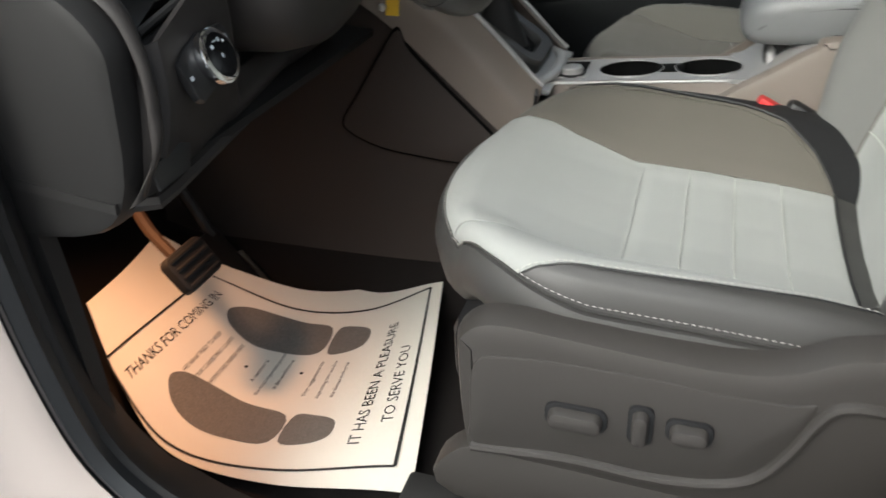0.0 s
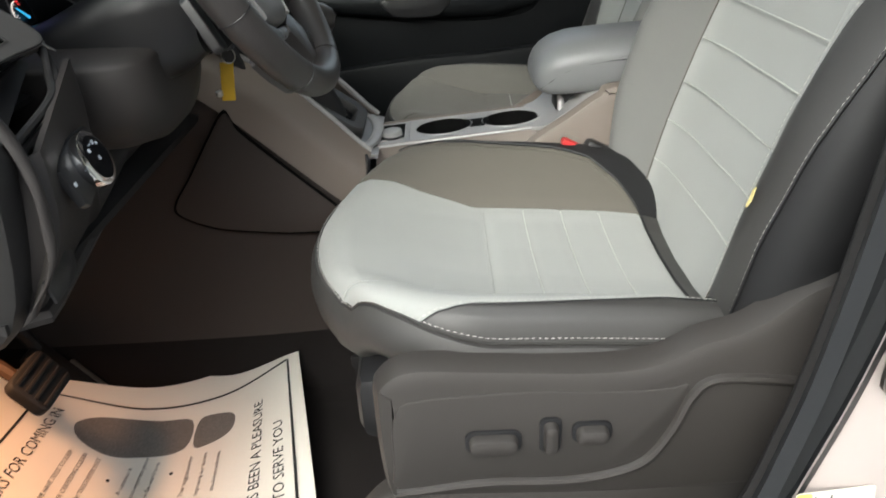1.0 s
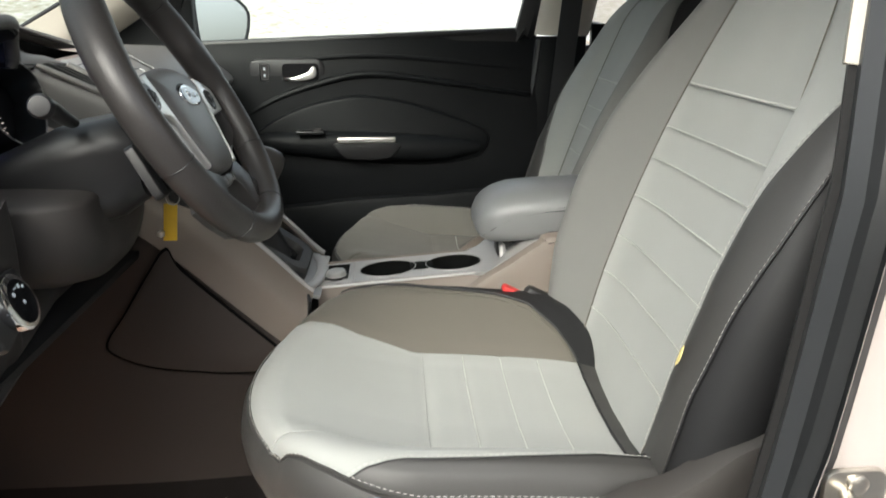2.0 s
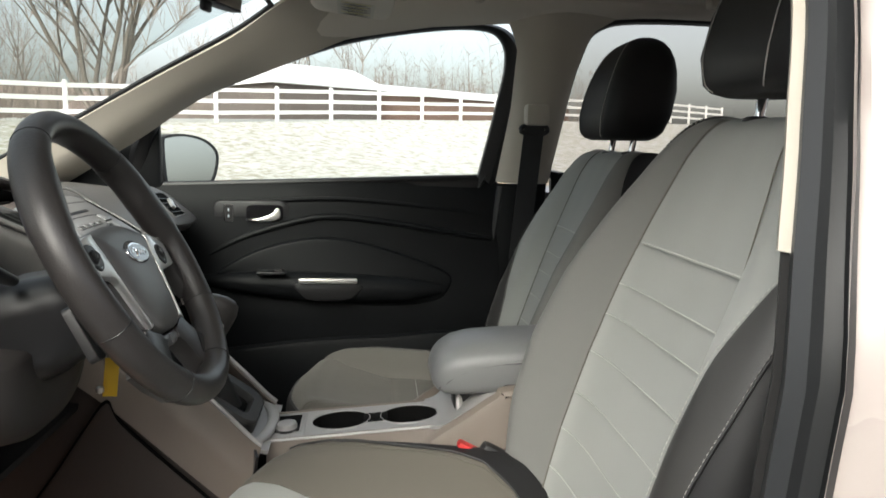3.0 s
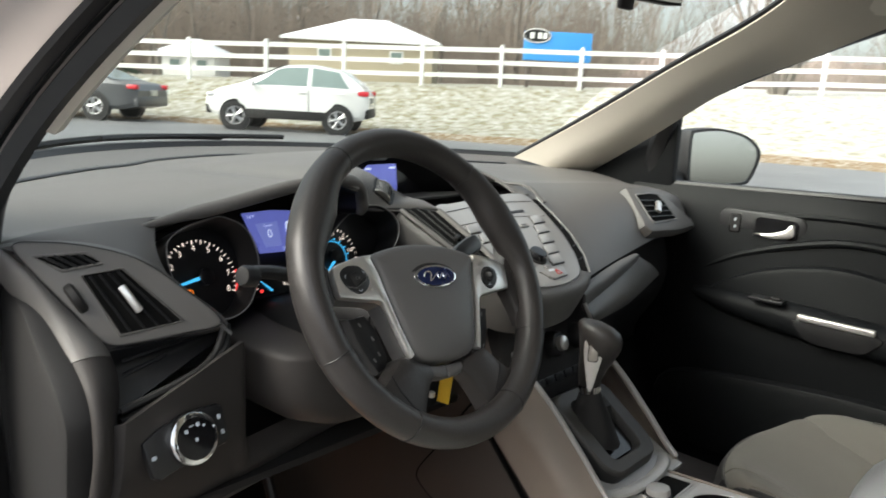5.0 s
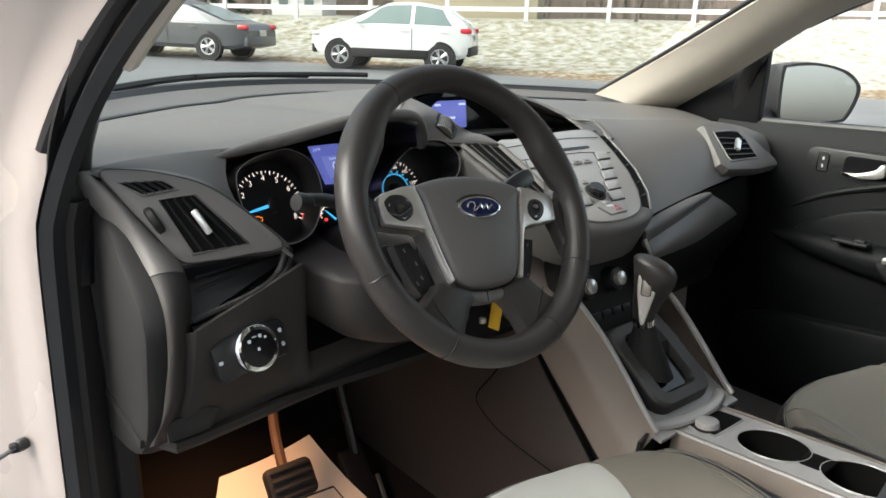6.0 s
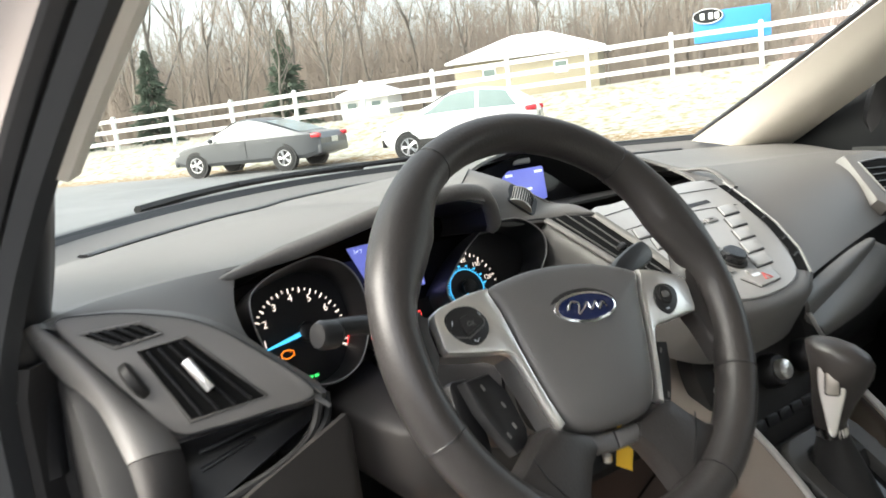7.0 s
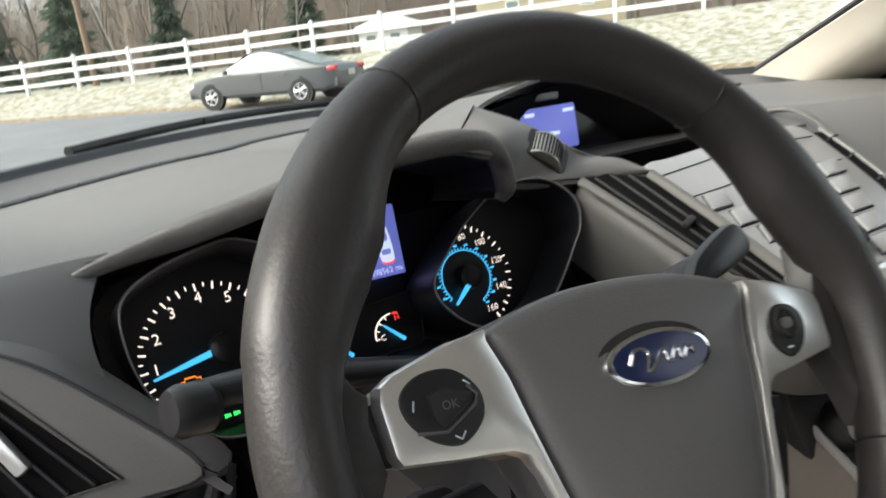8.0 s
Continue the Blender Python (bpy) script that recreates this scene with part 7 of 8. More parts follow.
for t, w, d in ((0, .034, .040), (.3, .028, .032), (.6, .021, .024), (.85, .0165, .0175), (1, .0150, .0160)):
    c = Vector((.006, -.012, .742)).lerp(Vector((-.010, -.006, .812)), t)
    boot.append([c + Vector((w * math.cos(a), d * math.sin(a) , .4 * d * math.sin(a) * (1 - t))) for a in (2 * math.pi * k / 20 for k in range(20))])
part("boot", rings(boot), BLACKVINYL, lever, "black gathered lever boot")
part("collar", tube([(-.010, -.006, .809), (-.0115, -.0055, .819)], .0165, 18), CHROME, lever, "chrome collar")
knob = []
for t, oy, w, d in ((0, .0, .0150, .0150), (.12, -.001, .0165, .0175), (.30, -.005, .0190, .0215), (.48, -.011, .0220, .0265), (.64, -.015, .0245, .0310), (.77, -.0155, .0255, .0330), (.87, -.012, .0245, .0310), (.94, -.006, .0205, .0255), (.985, -.001, .0120, .0150), (1.0, .0, .004, .005)):
    c = Vector((-.0115, -.0045, .816)).lerp(Vector((-.022, -.006, .920)), t) + Vector((0, oy, 0))
    knob.append([c + Vector((w * math.cos(a), d * math.sin(a), -.15 * w * math.cos(a))) for a in (2 * math.pi * k / 24 for k in range(24))])
kn = part("knob", rings(knob), LEATHER, lever, "black leather knob", angle=60)
KN = facing((-.0400, -.0230, .866), (.42, -.9, 0), (-.88, -.44, .14))
inlay = [(p.x, p.y) for p in spline([(-.0125, .030, 0), (0, .036, 0), (.0110, .030, 0), (.0130, .008, 0), (.0080, -.018, 0), (.0030, -.042, 0), (-.003, -.042, 0), (-.0085, -.018, 0), (-.0135, .008, 0)], 40, closed=True)]
part("inlay", plate(inlay, KN @ pose(0, 0, -.004), .006, .003), SILVER, kn, "silver knob inlay")
part("button_gap", plate(rounded(.0150, .0265, .004), KN @ pose(0, .012, .0018), .0006), BLACK, kn)
part("inlay_button", plate(rounded(.0125, .024, .0035), KN @ pose(0, .012, .0018), .0032, .0012), STEEL, kn, "brushed lever button")

# Seat-belt buckle beside the driver's seat.
buckle = thing("belt_buckle", (-.115, -.43, .60), "black seat-belt buckle with a red button", "belt buckle", "belt buckles")
part("casing", box((-.120, -.447, .655), (.026, .070, .085), .008, rot=(28, 0, 0)), BLACK, buckle)
part("release_button", box((-.122, -.415, .696), (.020, .046, .012), .004, rot=(28, 0, 0)), RED, buckle, "red release button")
part("stem", box((-.112, -.47, .555), (.012, .03, .12), .004, rot=(20, 0, 0)), BLACK, buckle)

# Pedals.
pedal = thing("brake_pedal", (-.42, .36, .48), "worn black rubber brake pedal on a steel arm", "pedal")
pm = facing((-.420, .345, .510), (1, 0, 0), (0, -.80, .60))
part("pad", plate(rounded(.082, .060, .012), pm, .016, .004), RUBBER, pedal)
for k in range(4):
    part("pad_rib", box((0, 0, 0), (.068, .005, .003), .001), RUBBER, pedal).data.transform(pm @ pose(0, -.022 + .0145 * k, .017))
part("arm", tube(spline([(-.420, .36, .515), (-.405, .42, .57), (-.39, .46, .68), (-.385, .50, .80)], 16), .009, 8), RUST, pedal, "rusty steel arm")
gas = thing("accelerator_pedal", (-.21, .40, .38), "black plastic accelerator pedal", "pedal")
part("pad", box((-.225, .42, .375), (.055, .018, .16), .006, rot=(-38, 0, 0)), BLACK, gas)
part("pad_edge", box((-.185, .405, .345), (.012, .014, .10), .004, rot=(-38, 0, 0)), STEEL, gas)
part("arm", tube([(-.215, .46, .43), (-.21, .55, .60)], .010, 8), BLACK, gas)

# Courtesy lamp under the dash.
lamp = thing("footwell_lamp", (-.52, .40, .79), "small warm courtesy lamp under the dash", "lamp")
part("lens", box((-.52, .42, .792), (.05, .03, .008), .003), LAMPGLOW, lamp)
ld = bpy.data.lights.new("courtesy_light", "AREA")
ld.energy, ld.size, ld.color = 0.40, 0.05, (1.0, 0.47, 0.23)
ld.spread = radians(85)
lo = new("courtesy_light", ld)
lo.matrix_basis = look((-.52, .42, .784), (-.50, .40, .30))

# ---- passenger door ----
door = thing("door_1", (.74, -.15, .45), "closed charcoal passenger door with silver pull handle", "car door")
door["kind"] = "structure"


def lining(u, v):
    y, z = lerp(.36, -.60, u), lerp(1.046, .40, v)
    z += 0.03 * (1 - v) * (u - 0.5) * 0.9
    x = float(np.interp(z, [.40, .55, .66, .72, .80, .90, .98, 1.02, 1.06], [.735, .735, .728, .722, .730, .742, .752, .762, .785]))
    return Vector((x, y, z))


part("lining", thicken(grid(lining, 40, 30), .012), CHARCOAL, door)
DM = Matrix(((0, 0, -1, .738), (1, 0, 0, 0), (0, 1, 0, 0), (0, 0, 0, 1)))
leaf = spline([(.125, .820, 0), (.025, .880, 0), (-.089, .910, 0), (-.174, .914, 0), (-.288, .892, 0), (-.416, .848, 0), (-.472, .818, 0), (-.470, .782, 0), (-.43, .748, 0), (-.288, .734, 0), (-.089, .756, 0), (.067, .788, 0)], 60, closed=True)
part("armrest_panel", plate([(p.x, p.y) for p in leaf], DM, .030, .012), CHARCOAL, door, "soft armrest panel")
swoop = [Vector((.735, y, z)) for y, z in ((.24, .825), (.167, .853), (.067, .908), (-.06, .950), (-.16, .967), (-.288, .957), (-.515, .922), (-.58, .912))]
part("swoop_ridge", tube(spline(swoop, 40), .010, 8, flat=.8), CHARCOAL, door)
ridge2 = [Vector((.745, y, z)) for y, z in ((.10, .996), (-.15, 1.012), (-.35, 1.000), (-.57, .975))]
part("upper_crease", tube(spline(ridge2, 30), .006, 6), CHARCOAL, door)
shelf = []
for y, z, x0, hh in ((.16, .815, .70, .012), (.08, .818, .682, .026), (-.02, .818, .672, .034), (-.10, .815, .668, .036), (-.25, .808, .668, .036), (-.36, .800, .676, .032), (-.45, .795, .700, .02)):
    shelf.append([Vector((x0 + .032 + .032 * math.cos(a), y, z - hh * .6 + hh * math.sin(a))) for a in (2 * math.pi * k / 14 for k in range(14))])
part("armrest", rings(shelf), CHARCOAL, door, "dark door armrest", angle=60)
part("pull_cup", plate([(p.x, p.y) for p in spline([(-.084, .806, 0), (-.236, .804, 0), (-.228, .775, 0), (-.20, .762, 0), (-.12, .762, 0), (-.094, .776, 0)], 36, closed=True)], Matrix(((0, 0, -1, .677), (1, 0, 0, 0), (0, 1, 0, 0), (0, 0, 0, 1))), .012, .004), BLACK, door)
part("pull_handle", box((.660, -.160, .813), (.012, .146, .0135), .004), SILVER, door, "satin silver pull handle")
part("window_switch", box((.672, -.02, .832), (.030, .07, .008), .003, rot=(0, 0, 0)), BLACK, door)
part("switch_key", box((.668, -.038, .838), (.014, .022, .008), .003), DARKPLASTIC, door)
bz = Matrix(((0, 0, -1, .748), (1, 0, 0, 0.037), (0, 1, 0, .974), (0, 0, 0, 1)))
part("latch_bezel", plate([(-x, y) for x, y in rounded(.188, .062, .022, 6)], bz, .010, .004), BLACK, door)
part("latch_recess", plate(rounded(.092, .042, .012), bz @ pose(-.034, 0, .010), .002), PIANO, door)
part("latch_handle", plate([(p.x, p.y) for p in spline([(.012, -.016, 0), (-.02, -.012, 0), (-.052, .0, 0), (-.062, .012, 0), (-.072, .010, 0), (-.074, -.008, 0), (-.06, -.018, 0), (-.02, -.022, 0)], 36, closed=True)], bz @ pose(0, 0, .012), .010, .004), SILVER, door, "satin silver latch handle")
part("lock_switch", hoop(rounded(.024, .042, .004), rounded(.020, .038, .003), bz @ pose(.056, 0, .010), .002), CHROME, door)
part("lock_keys", plate(rounded(.020, .038, .003), bz @ pose(.056, 0, .010), .0012), DARKPLASTIC, door)
for dy2 in (-.008, .008):
    part("lock_mark", plate(rounded(.004, .007, .001, 2), bz @ pose(.056, dy2, .0113), .0004), ICON, door)
pocket = spline([(.20, .60, 0), (-.05, .645, 0), (-.30, .66, 0), (-.52, .655, 0), (-.53, .46, 0), (0, .44, 0), (.20, .46, 0)], 40, closed=True)
part("map_pocket", plate([(p.x, p.y) for p in pocket], Matrix(((0, 0, -1, .735), (1, 0, 0, 0), (0, 1, 0, 0), (0, 0, 0, 1))), .040, .015), CHARCOAL, door, "lower map pocket")
part("sill_felt", tube([Vector((side_x(1.04) - .014, y, 1.040 + .03 * (.262 - y) / .8)) for y in np.linspace(.26, -.545, 20)], .009, 8), BLACK, door)
sail = [(.262, 1.02), (.262, 1.205), (.30, 1.185), (.42, 1.10), (.50, 1.035), (.50, 1.02)]
part("mirror_sail", plate(sail, Matrix(((0, 0, -1, .775), (1, 0, 0, 0), (0, 1, 0, 0), (0, 0, 0, 1))), .018, .006), CHARCOAL, door, "dark triangular mirror cover")
part("door_seal", tube(spline([Vector((.742, y, z)) for y, z in ((-.605, 1.05), (-.585, .90), (-.555, .75), (-.53, .60), (-.50, .45))], 20), .011, 8), SEAL, door)

# ---- door mirror, seen through the window ----
mirror = thing("door_mirror", (.98, .24, 1.02), "black-edged wing mirror outside the passenger window", "wing mirror")
MM = facing((.985, .240, 1.098), (1, -.62, 0), (-0.496, -0.865, 0.075))
mo = [(p.x, p.y) for p in spline([(-.108, .050, 0), (-.092, .066, 0), (-.02, .072, 0), (.05, .061, 0), (.092, .040, 0), (.110, .014, 0), (.103, -.022, 0), (.084, -.058, 0), (.062, -.069, 0), (-.02, -.075, 0), (-.090, -.072, 0), (-.108, -.056, 0)], 56, closed=True)]
body = [[MM @ Vector((x * s, y * s, z)) for x, y in mo] for s, z in ((1.0, .004), (1.03, -.006), (1.05, -.03), (.95, -.07), (.6, -.10), (.2, -.11))]
part("housing", rings(body), BLACK, mirror, "black mirror housing")
part("surround", hoop(mo, [(x * .93, y * .91) for x, y in mo], MM, .009), BLACK, mirror)
part("mirror_glass", plate([(x * .95, y * .95) for x, y in mo], MM, .0065), MIRROR, mirror)
part("mirror_foot", tube([(.945, .31, 1.045), (.86, .33, 1.04), (.80, .335, 1.04)], .035, 10, flat=.6), BLACK, mirror)

# ---- overhead things ----
rear_mirror = thing("rear_view_mirror", (.0, .02, 1.42), "black framed rear-view mirror on the windscreen", "rear-view mirror")
RM = facing((-.060, -.020, 1.393), (1, -.30, -.05), (-.30, -.95, -.04))
ro = [(p.x, p.y) for p in spline([(-.118, .026, 0), (-.110, .031, 0), (0, .034, 0), (.098, .031, 0), (.112, .026, 0), (.117, .012, 0), (.112, -.026, 0), (.106, -.032, 0), (.05, -.034, 0), (-.06, -.033, 0), (-.112, -.028, 0), (-.120, -.015, 0)], 64, closed=True)]
part("housing", rings([[RM @ Vector((x * s, y * s, z)) for x, y in ro] for s, z in ((.985, .005), (1.0, .002), (1.0, -.012), (.93, -.024), (.6, -.034), (.3, -.038))]), BLACK, rear_mirror)
part("glass", plate([(x * .965, y * .90) for x, y in ro], RM, .0062), MIRROR, rear_mirror)
part("stem", tube([RM @ Vector((.05, 0, -.03)), (.01, .07, 1.43), (.005, .105, 1.455)], .013, 10), BLACK, rear_mirror)
part("dip_tab", box((0, 0, 0), (.024, .018, .010), .004), BLACK, rear_mirror).data.transform(RM @ pose(.022, -.040, -.006))
part("sensor_cover", box((.0, .125, 1.465), (.09, .12, .05), .016, rot=(-24, 0, 0)), GREYTRIM, rear_mirror, "grey sensor cover")
over = thing("overhead_console", (.0, -.20, 1.50), "beige overhead console with map lights", "overhead console")
part("housing", plate([(p.x, p.y) for p in spline([(-.13, .10, 0), (0, .12, 0), (.13, .10, 0), (.14, -.02, 0), (.12, -.13, 0), (0, -.15, 0), (-.12, -.13, 0), (-.14, -.02, 0)], 44, closed=True)], facing((.0, -.20, 1.535), (1, 0, 0), (0, .08, -1)), .055, .02), BEIGEHARD, over)
for sx in (-.07, .07):
    part("map_light", plate(rounded(.06, .045, .012), facing((sx, -.13, 1.482), (1, 0, 0), (0, .08, -1)), .004, .0015), LABEL, over, "clear map light lens")
part("bin_lid", plate(rounded(.16, .07, .018), facing((0, -.24, 1.478), (1, 0, 0), (0, .08, -1)), .005, .002), BEIGEHARD, over)
visor_ob = thing("sun_visor", (.36, -.14, 1.45), "beige sun visor with a printed label, folded up", "sun visor")
vm = facing((.325, -.225, 1.452), (1, .02, -.02), (-.04, .12, -1))
vo = [(p.x, p.y) for p in spline([(-.15, .075, 0), (0, .085, 0), (.125, .080, 0), (.145, .05, 0), (.142, -.055, 0), (.12, -.080, 0), (0, -.085, 0), (-.13, -.08, 0), (-.15, -.06, 0)], 44, closed=True)]
part("panel", plate([(x, -y) for x, y in vo], vm, .022, .008), BEIGE, visor_ob)
part("warning_label", plate(rounded(.13, .075, .003), vm @ pose(.07, .01, .022), .0008), LABEL, visor_ob, "pale printed warning label")
for k in range(16):
    part("print_bar", plate(rounded(.003, .060 - .014 * ((k * 7) % 3), .0005, 1), vm @ pose(.014 + .0075 * k, .01, .0229), .0003), INK if k % 4 else SAFETY, visor_ob)


def grab(x0, y0, y1, z0, name="grab_handle"):
    g = thing(name, (x0, (y0 + y1) / 2, z0), "beige plastic grab handle on the roof lining", "grab handle", "grab handles")
    ends = [(.030, 0, .014), (.006, -.004, .0), (.0, -.015, .005), (.005, -.036, .017)]
    path = spline([(x0 + a, y0 + b, z0 + c) for a, b, c in ends] + [(x0 + .012, (y0 + y1) / 2, z0 + .021)] + [(x0 + a, y1 - b, z0 + c) for a, b, c in reversed(ends)], 48)
    part("bar", tube(path, lambda k: .0105 + .0025 * abs(2 * k - 1) ** 3, 10, flat=.75), BEIGEHARD, g)
    for y in (y0, y1):
        part("mount", box((x0 + .024, y, z0 + .010), (.040, .026, .030), .010), BEIGEHARD, g)
    return g


grab(.498, -.335, -.505, 1.477)
grab(.50, -1.05, -1.22, 1.482)

# ---- front passenger belt ----
beltp = thing("seat_belt", (.66, -.66, .80), "black seat belt hanging from the centre pillar", "seat belt")
part("anchor_cover", box((.632, -.668, 1.232), (.034, .060, .052), .010, rot=(0, 0, 5)), BEIGEHARD, beltp, "beige belt anchor cover")
part("loop", tube([(.640 + .0, -.665 + .034 * math.cos(a), 1.196 + .012 * math.sin(a)) for a in (2 * math.pi * k / 24 for k in range(24))], .006, 8, closed=True), BLACK, beltp)
bm = grid(lambda u, v: Vector((.638 + .03 * v, -.690 + .050 * u + .012 * math.sin(v * 2) + .035 * v, lerp(1.205, .50, v))), 3, 16)
part("webbing", thicken(bm, .003), BELT, beltp)
part("tongue", box((.640, -.645, .885), (.012, .040, .030), .004), BLACK, beltp)

# ---- doorway fittings ----
striker = thing("door_striker", (-.765, -.56, .75), "bare steel door striker loop bolted to the pillar", "door striker")
stm = Matrix(((0, 0, -1, -.767), (1, 0, 0, -.566), (0, 1, 0, .757), (0, 0, 0, 1)))
part("plate", plate(rounded(.048, .085, .010), stm @ pose(0, 0, -.002, 0, 0, 0), .005, .0015), STEEL, striker)
part("loop", tube(spline([(-0.766, -0.560, .781), (-0.787, -0.552, .781), (-0.797, -0.546, .768), (-0.797, -0.546, .747), (-0.787, -0.552, .735), (-0.766, -0.560, .735)], 24), .0055, 10), STEEL, striker)
for z in (.722, .784):
    part("bolt", lathe([(.008, 0), (.008, .004), (.005, .006), (0, .006)], stm @ pose(0, z - .752, .002), 12), STEEL, striker)
check = thing("door_check", (-.785, .365, .70), "black door check strap reaching from the hinge pillar", "door check")
ck = facing((-.778, .365, .702), (0, 1, 0), (-1, -.5, 0))
part("boss", lathe([(.008, 0), (.0085, .008), (.006, .012), (0, .012)], ck, 20), BLACK, check)
part("strap", tube([(-.790, .362, .700), (-.845, .37, .672), (-.93, .385, .630)], .004, 8, flat=.6), BLACK, check)
part("bracket", box((-.790, .366, .698), (.014, .012, .012), .003), DARKPLASTIC, check)
lab = thing("pillar_label", (-.768, -.531, .576), "yellow and white printed labels stuck on the door pillar", "label")
lm = Matrix(((0, 0, -1, -.7685), (1, 0, 0, -.531), (0, 1, 0, .576), (0, 0, 0, 1))) @ pose(0, 0, 0, 0, 0, -6)
part("white_label", plate(rounded(.066, .082, .003), lm, .0006), LABEL, lab, "white printed label")
part("yellow_strip", plate(rounded(.013, .080, .002), lm @ pose(.026, 0, .0006), .0003), SAFETY, lab, "yellow label strip")
part("yellow_strip", plate([(-.016, .026), (.004, .008), (.004, -.020), (-.018, -.034), (-.031, -.010), (-.028, .012)], lm @ pose(0, 0, .0006), .0003), SAFETY, lab, "yellow label field")
for k in range(9):
    part("print_bar", plate(rounded(.0055, .0048, .0006, 1), lm @ pose(.026, .033 - .008 * k, .0009), .0002), INK, lab)
for k in range(7):
    part("print_bar", plate(rounded(.0012, .052 - .012 * (k % 3), .0004, 1), lm @ pose(.0165 - .0022 * k, .010 - .003 * (k % 2), .0006), .0002), INK, lab)
for k in range(5):
    part("print_bar", plate(rounded(.0016, .026 - .004 * (k % 2), .0004, 1), lm @ pose(-.003 - .0048 * k, -.006, .0009), .0002), INK, lab)

# ---- outside: fence, cars, buildings, trees ----
fence = thing("fence", tuple(place(27.5, 0)), "white three-rail vinyl fence along the bank", "fence")
STEP = 2.65
post_s = [27.5 + STEP * k for k in range(-16, 22)]
heading = math.degrees(math.atan2(ALONG.y, ALONG.x))
for s in post_s:
    p = place(s, 0)
    pb = box((0, 0, .66), (.125, .125, 1.36), .008)
    pb = box((0, 0, 1.355), (.15, .15, .03), .01, bm=pb)
    pb = box((0, 0, 1.385), (.10, .10, .04), .015, bm=pb)
    pb.transform(pose(p.x, p.y, p.z - .03, 0, 0, heading))
    part("post", pb, FENCEWHITE, fence)
for a, b in zip(post_s, post_s[1:]):
    pa, pb2 = place(a, 0), place(b, 0)
    for h in (.36, .79, 1.20):
        m0, m1 = pa + Vector((0, 0, h)), pb2 + Vector((0, 0, h))
        sidev = Vector((ACROSS.x, ACROSS.y, 0)) * .02
        upv = Vector((0, 0, .072))
        part("rail", rings([[q + sidev + upv, q - sidev + upv, q - sidev - upv, q + sidev - upv] for q in (m0, m1)]), FENCEWHITE, fence)


def parked_car(name, m, paint, length, width, height, base, sill, nose, tail, roof, label, cladding, wheel_r):
    """A car in local x forward, y left, z up, set down by the pose m. roof: x of windscreen foot, roof front, roof rear, rear glass foot."""
    car = thing(name, tuple(m.translation), label, "car", "parked cars")
    car.matrix_basis = m.copy()
    wf, rf, rr, rb = roof
    x0, x1 = -tail, nose
    belt = sill + (height - sill) * (.56 if cladding else .52)
    deck = belt + .05

    def half(x):
        k = (x - (x0 + x1) / 2) / ((x1 - x0) / 2)
        return width / 2 * (1 - .16 * abs(k) ** 5 - .02 * k * k)

    def top(x):
        return sum(top_at(min(x1, max(x0, x + .035 * k))) for k in range(-4, 5)) / 9

    def top_at(x):
        return float(np.interp(x, [x0, x0 + .08, rb, rr, (rr + rf) / 2, rf, wf, x1 - .25, x1 - .05, x1], [deck - .30, deck - .04, deck + .02, height - .11, height, height - .04, deck + .02, deck - .17, deck - .30, deck - .42]))

    def low(x):
        return sill + .10 * max(0, (abs(x - (x0 + x1) / 2) - (x1 - x0) * .40) / ((x1 - x0) * .1))

    def shoulder(x):
        return min(belt + .02 - .10 * max(0, (x - wf) / (x1 - wf)), top(x) - .01)

    def ring(x):
        h, t, z0, zs = half(x), top(x), low(x), shoulder(x)
        lean = max(0.0, t - zs)
        hr = h - .42 * lean - .03
        pts = [(h * .90, z0), (h * .985, z0 + .10), (h, lerp(z0, zs, .55)), (h * .985, zs - .03), (h * .96, zs), (lerp(h * .95, hr, .5), lerp(zs, t, .5)), (hr, lerp(zs, t, .90)), (hr * .85, lerp(zs, t, .985)), (hr * .4, t)]
        return [Vector((x, y, z)) for y, z in pts] + [Vector((x, -y, z)) for y, z in reversed(pts)]

    def put(nm, b, mat, parent=None, text="", angle=38):
        b.transform(m)
        return part(nm, b, mat, parent or car, text, angle)
    xs = [x0 + (x1 - x0) * (.5 - .5 * math.cos(math.pi * k / 44)) for k in range(45)]
    put("body", rings([ring(x) for x in xs]), paint, None, "", 30)

    def glass_patch(xa, xb, slant_a, slant_b, sgn):
        def fn(u, v):
            x = lerp(lerp(xa, xa + slant_a, v), lerp(xb, xb + slant_b, v), u)
            h, t, zs = half(x), top(x), shoulder(x)
            lean = max(0.0, t - zs)
            hr = h - .42 * lean - .03
            vv = lerp(.06, .86, v)
            y = lerp(h * .96, lerp(h * .95, hr, .5), vv / .5) if vv < .5 else lerp(lerp(h * .95, hr, .5), hr, (vv - .5) / .4)
            return Vector((x, sgn * (y + .008), lerp(zs, t, vv)))
        return grid(fn, 8, 6)
    mid = (rf + rr) / 2 + .05
    for sgn in (1, -1):
        put("side_window", glass_patch(mid + .05, wf - .22, 0, -(wf - rf) * .62, sgn), CARGLASS)
        put("side_window", glass_patch(rb + .38, mid - .05, (rr - rb) * .45, 0, sgn), CARGLASS)
        put("door_line", tube([Vector((mid, sgn * (half(mid) + .002), z)) for z in (sill + .12, (sill + belt) / 2, belt - .02)], .006, 5), BLACK)
        for hx in (mid + .18, mid - .80):
            put("door_handle", box((hx, sgn * (half(hx) + .012), belt - .10), (.20, .03, .035), .01), paint)
        put("wing_mirror", box((wf - .30, sgn * (half(wf) + .09), belt + .07), (.10, .17, .12), .04), paint)
        put("tail_lamp", box((x0 + .14, sgn * (half(x0 + .16) - .06), deck - .11), (.30, .16, .13), .04), TAILRED, None, "red tail lamp")
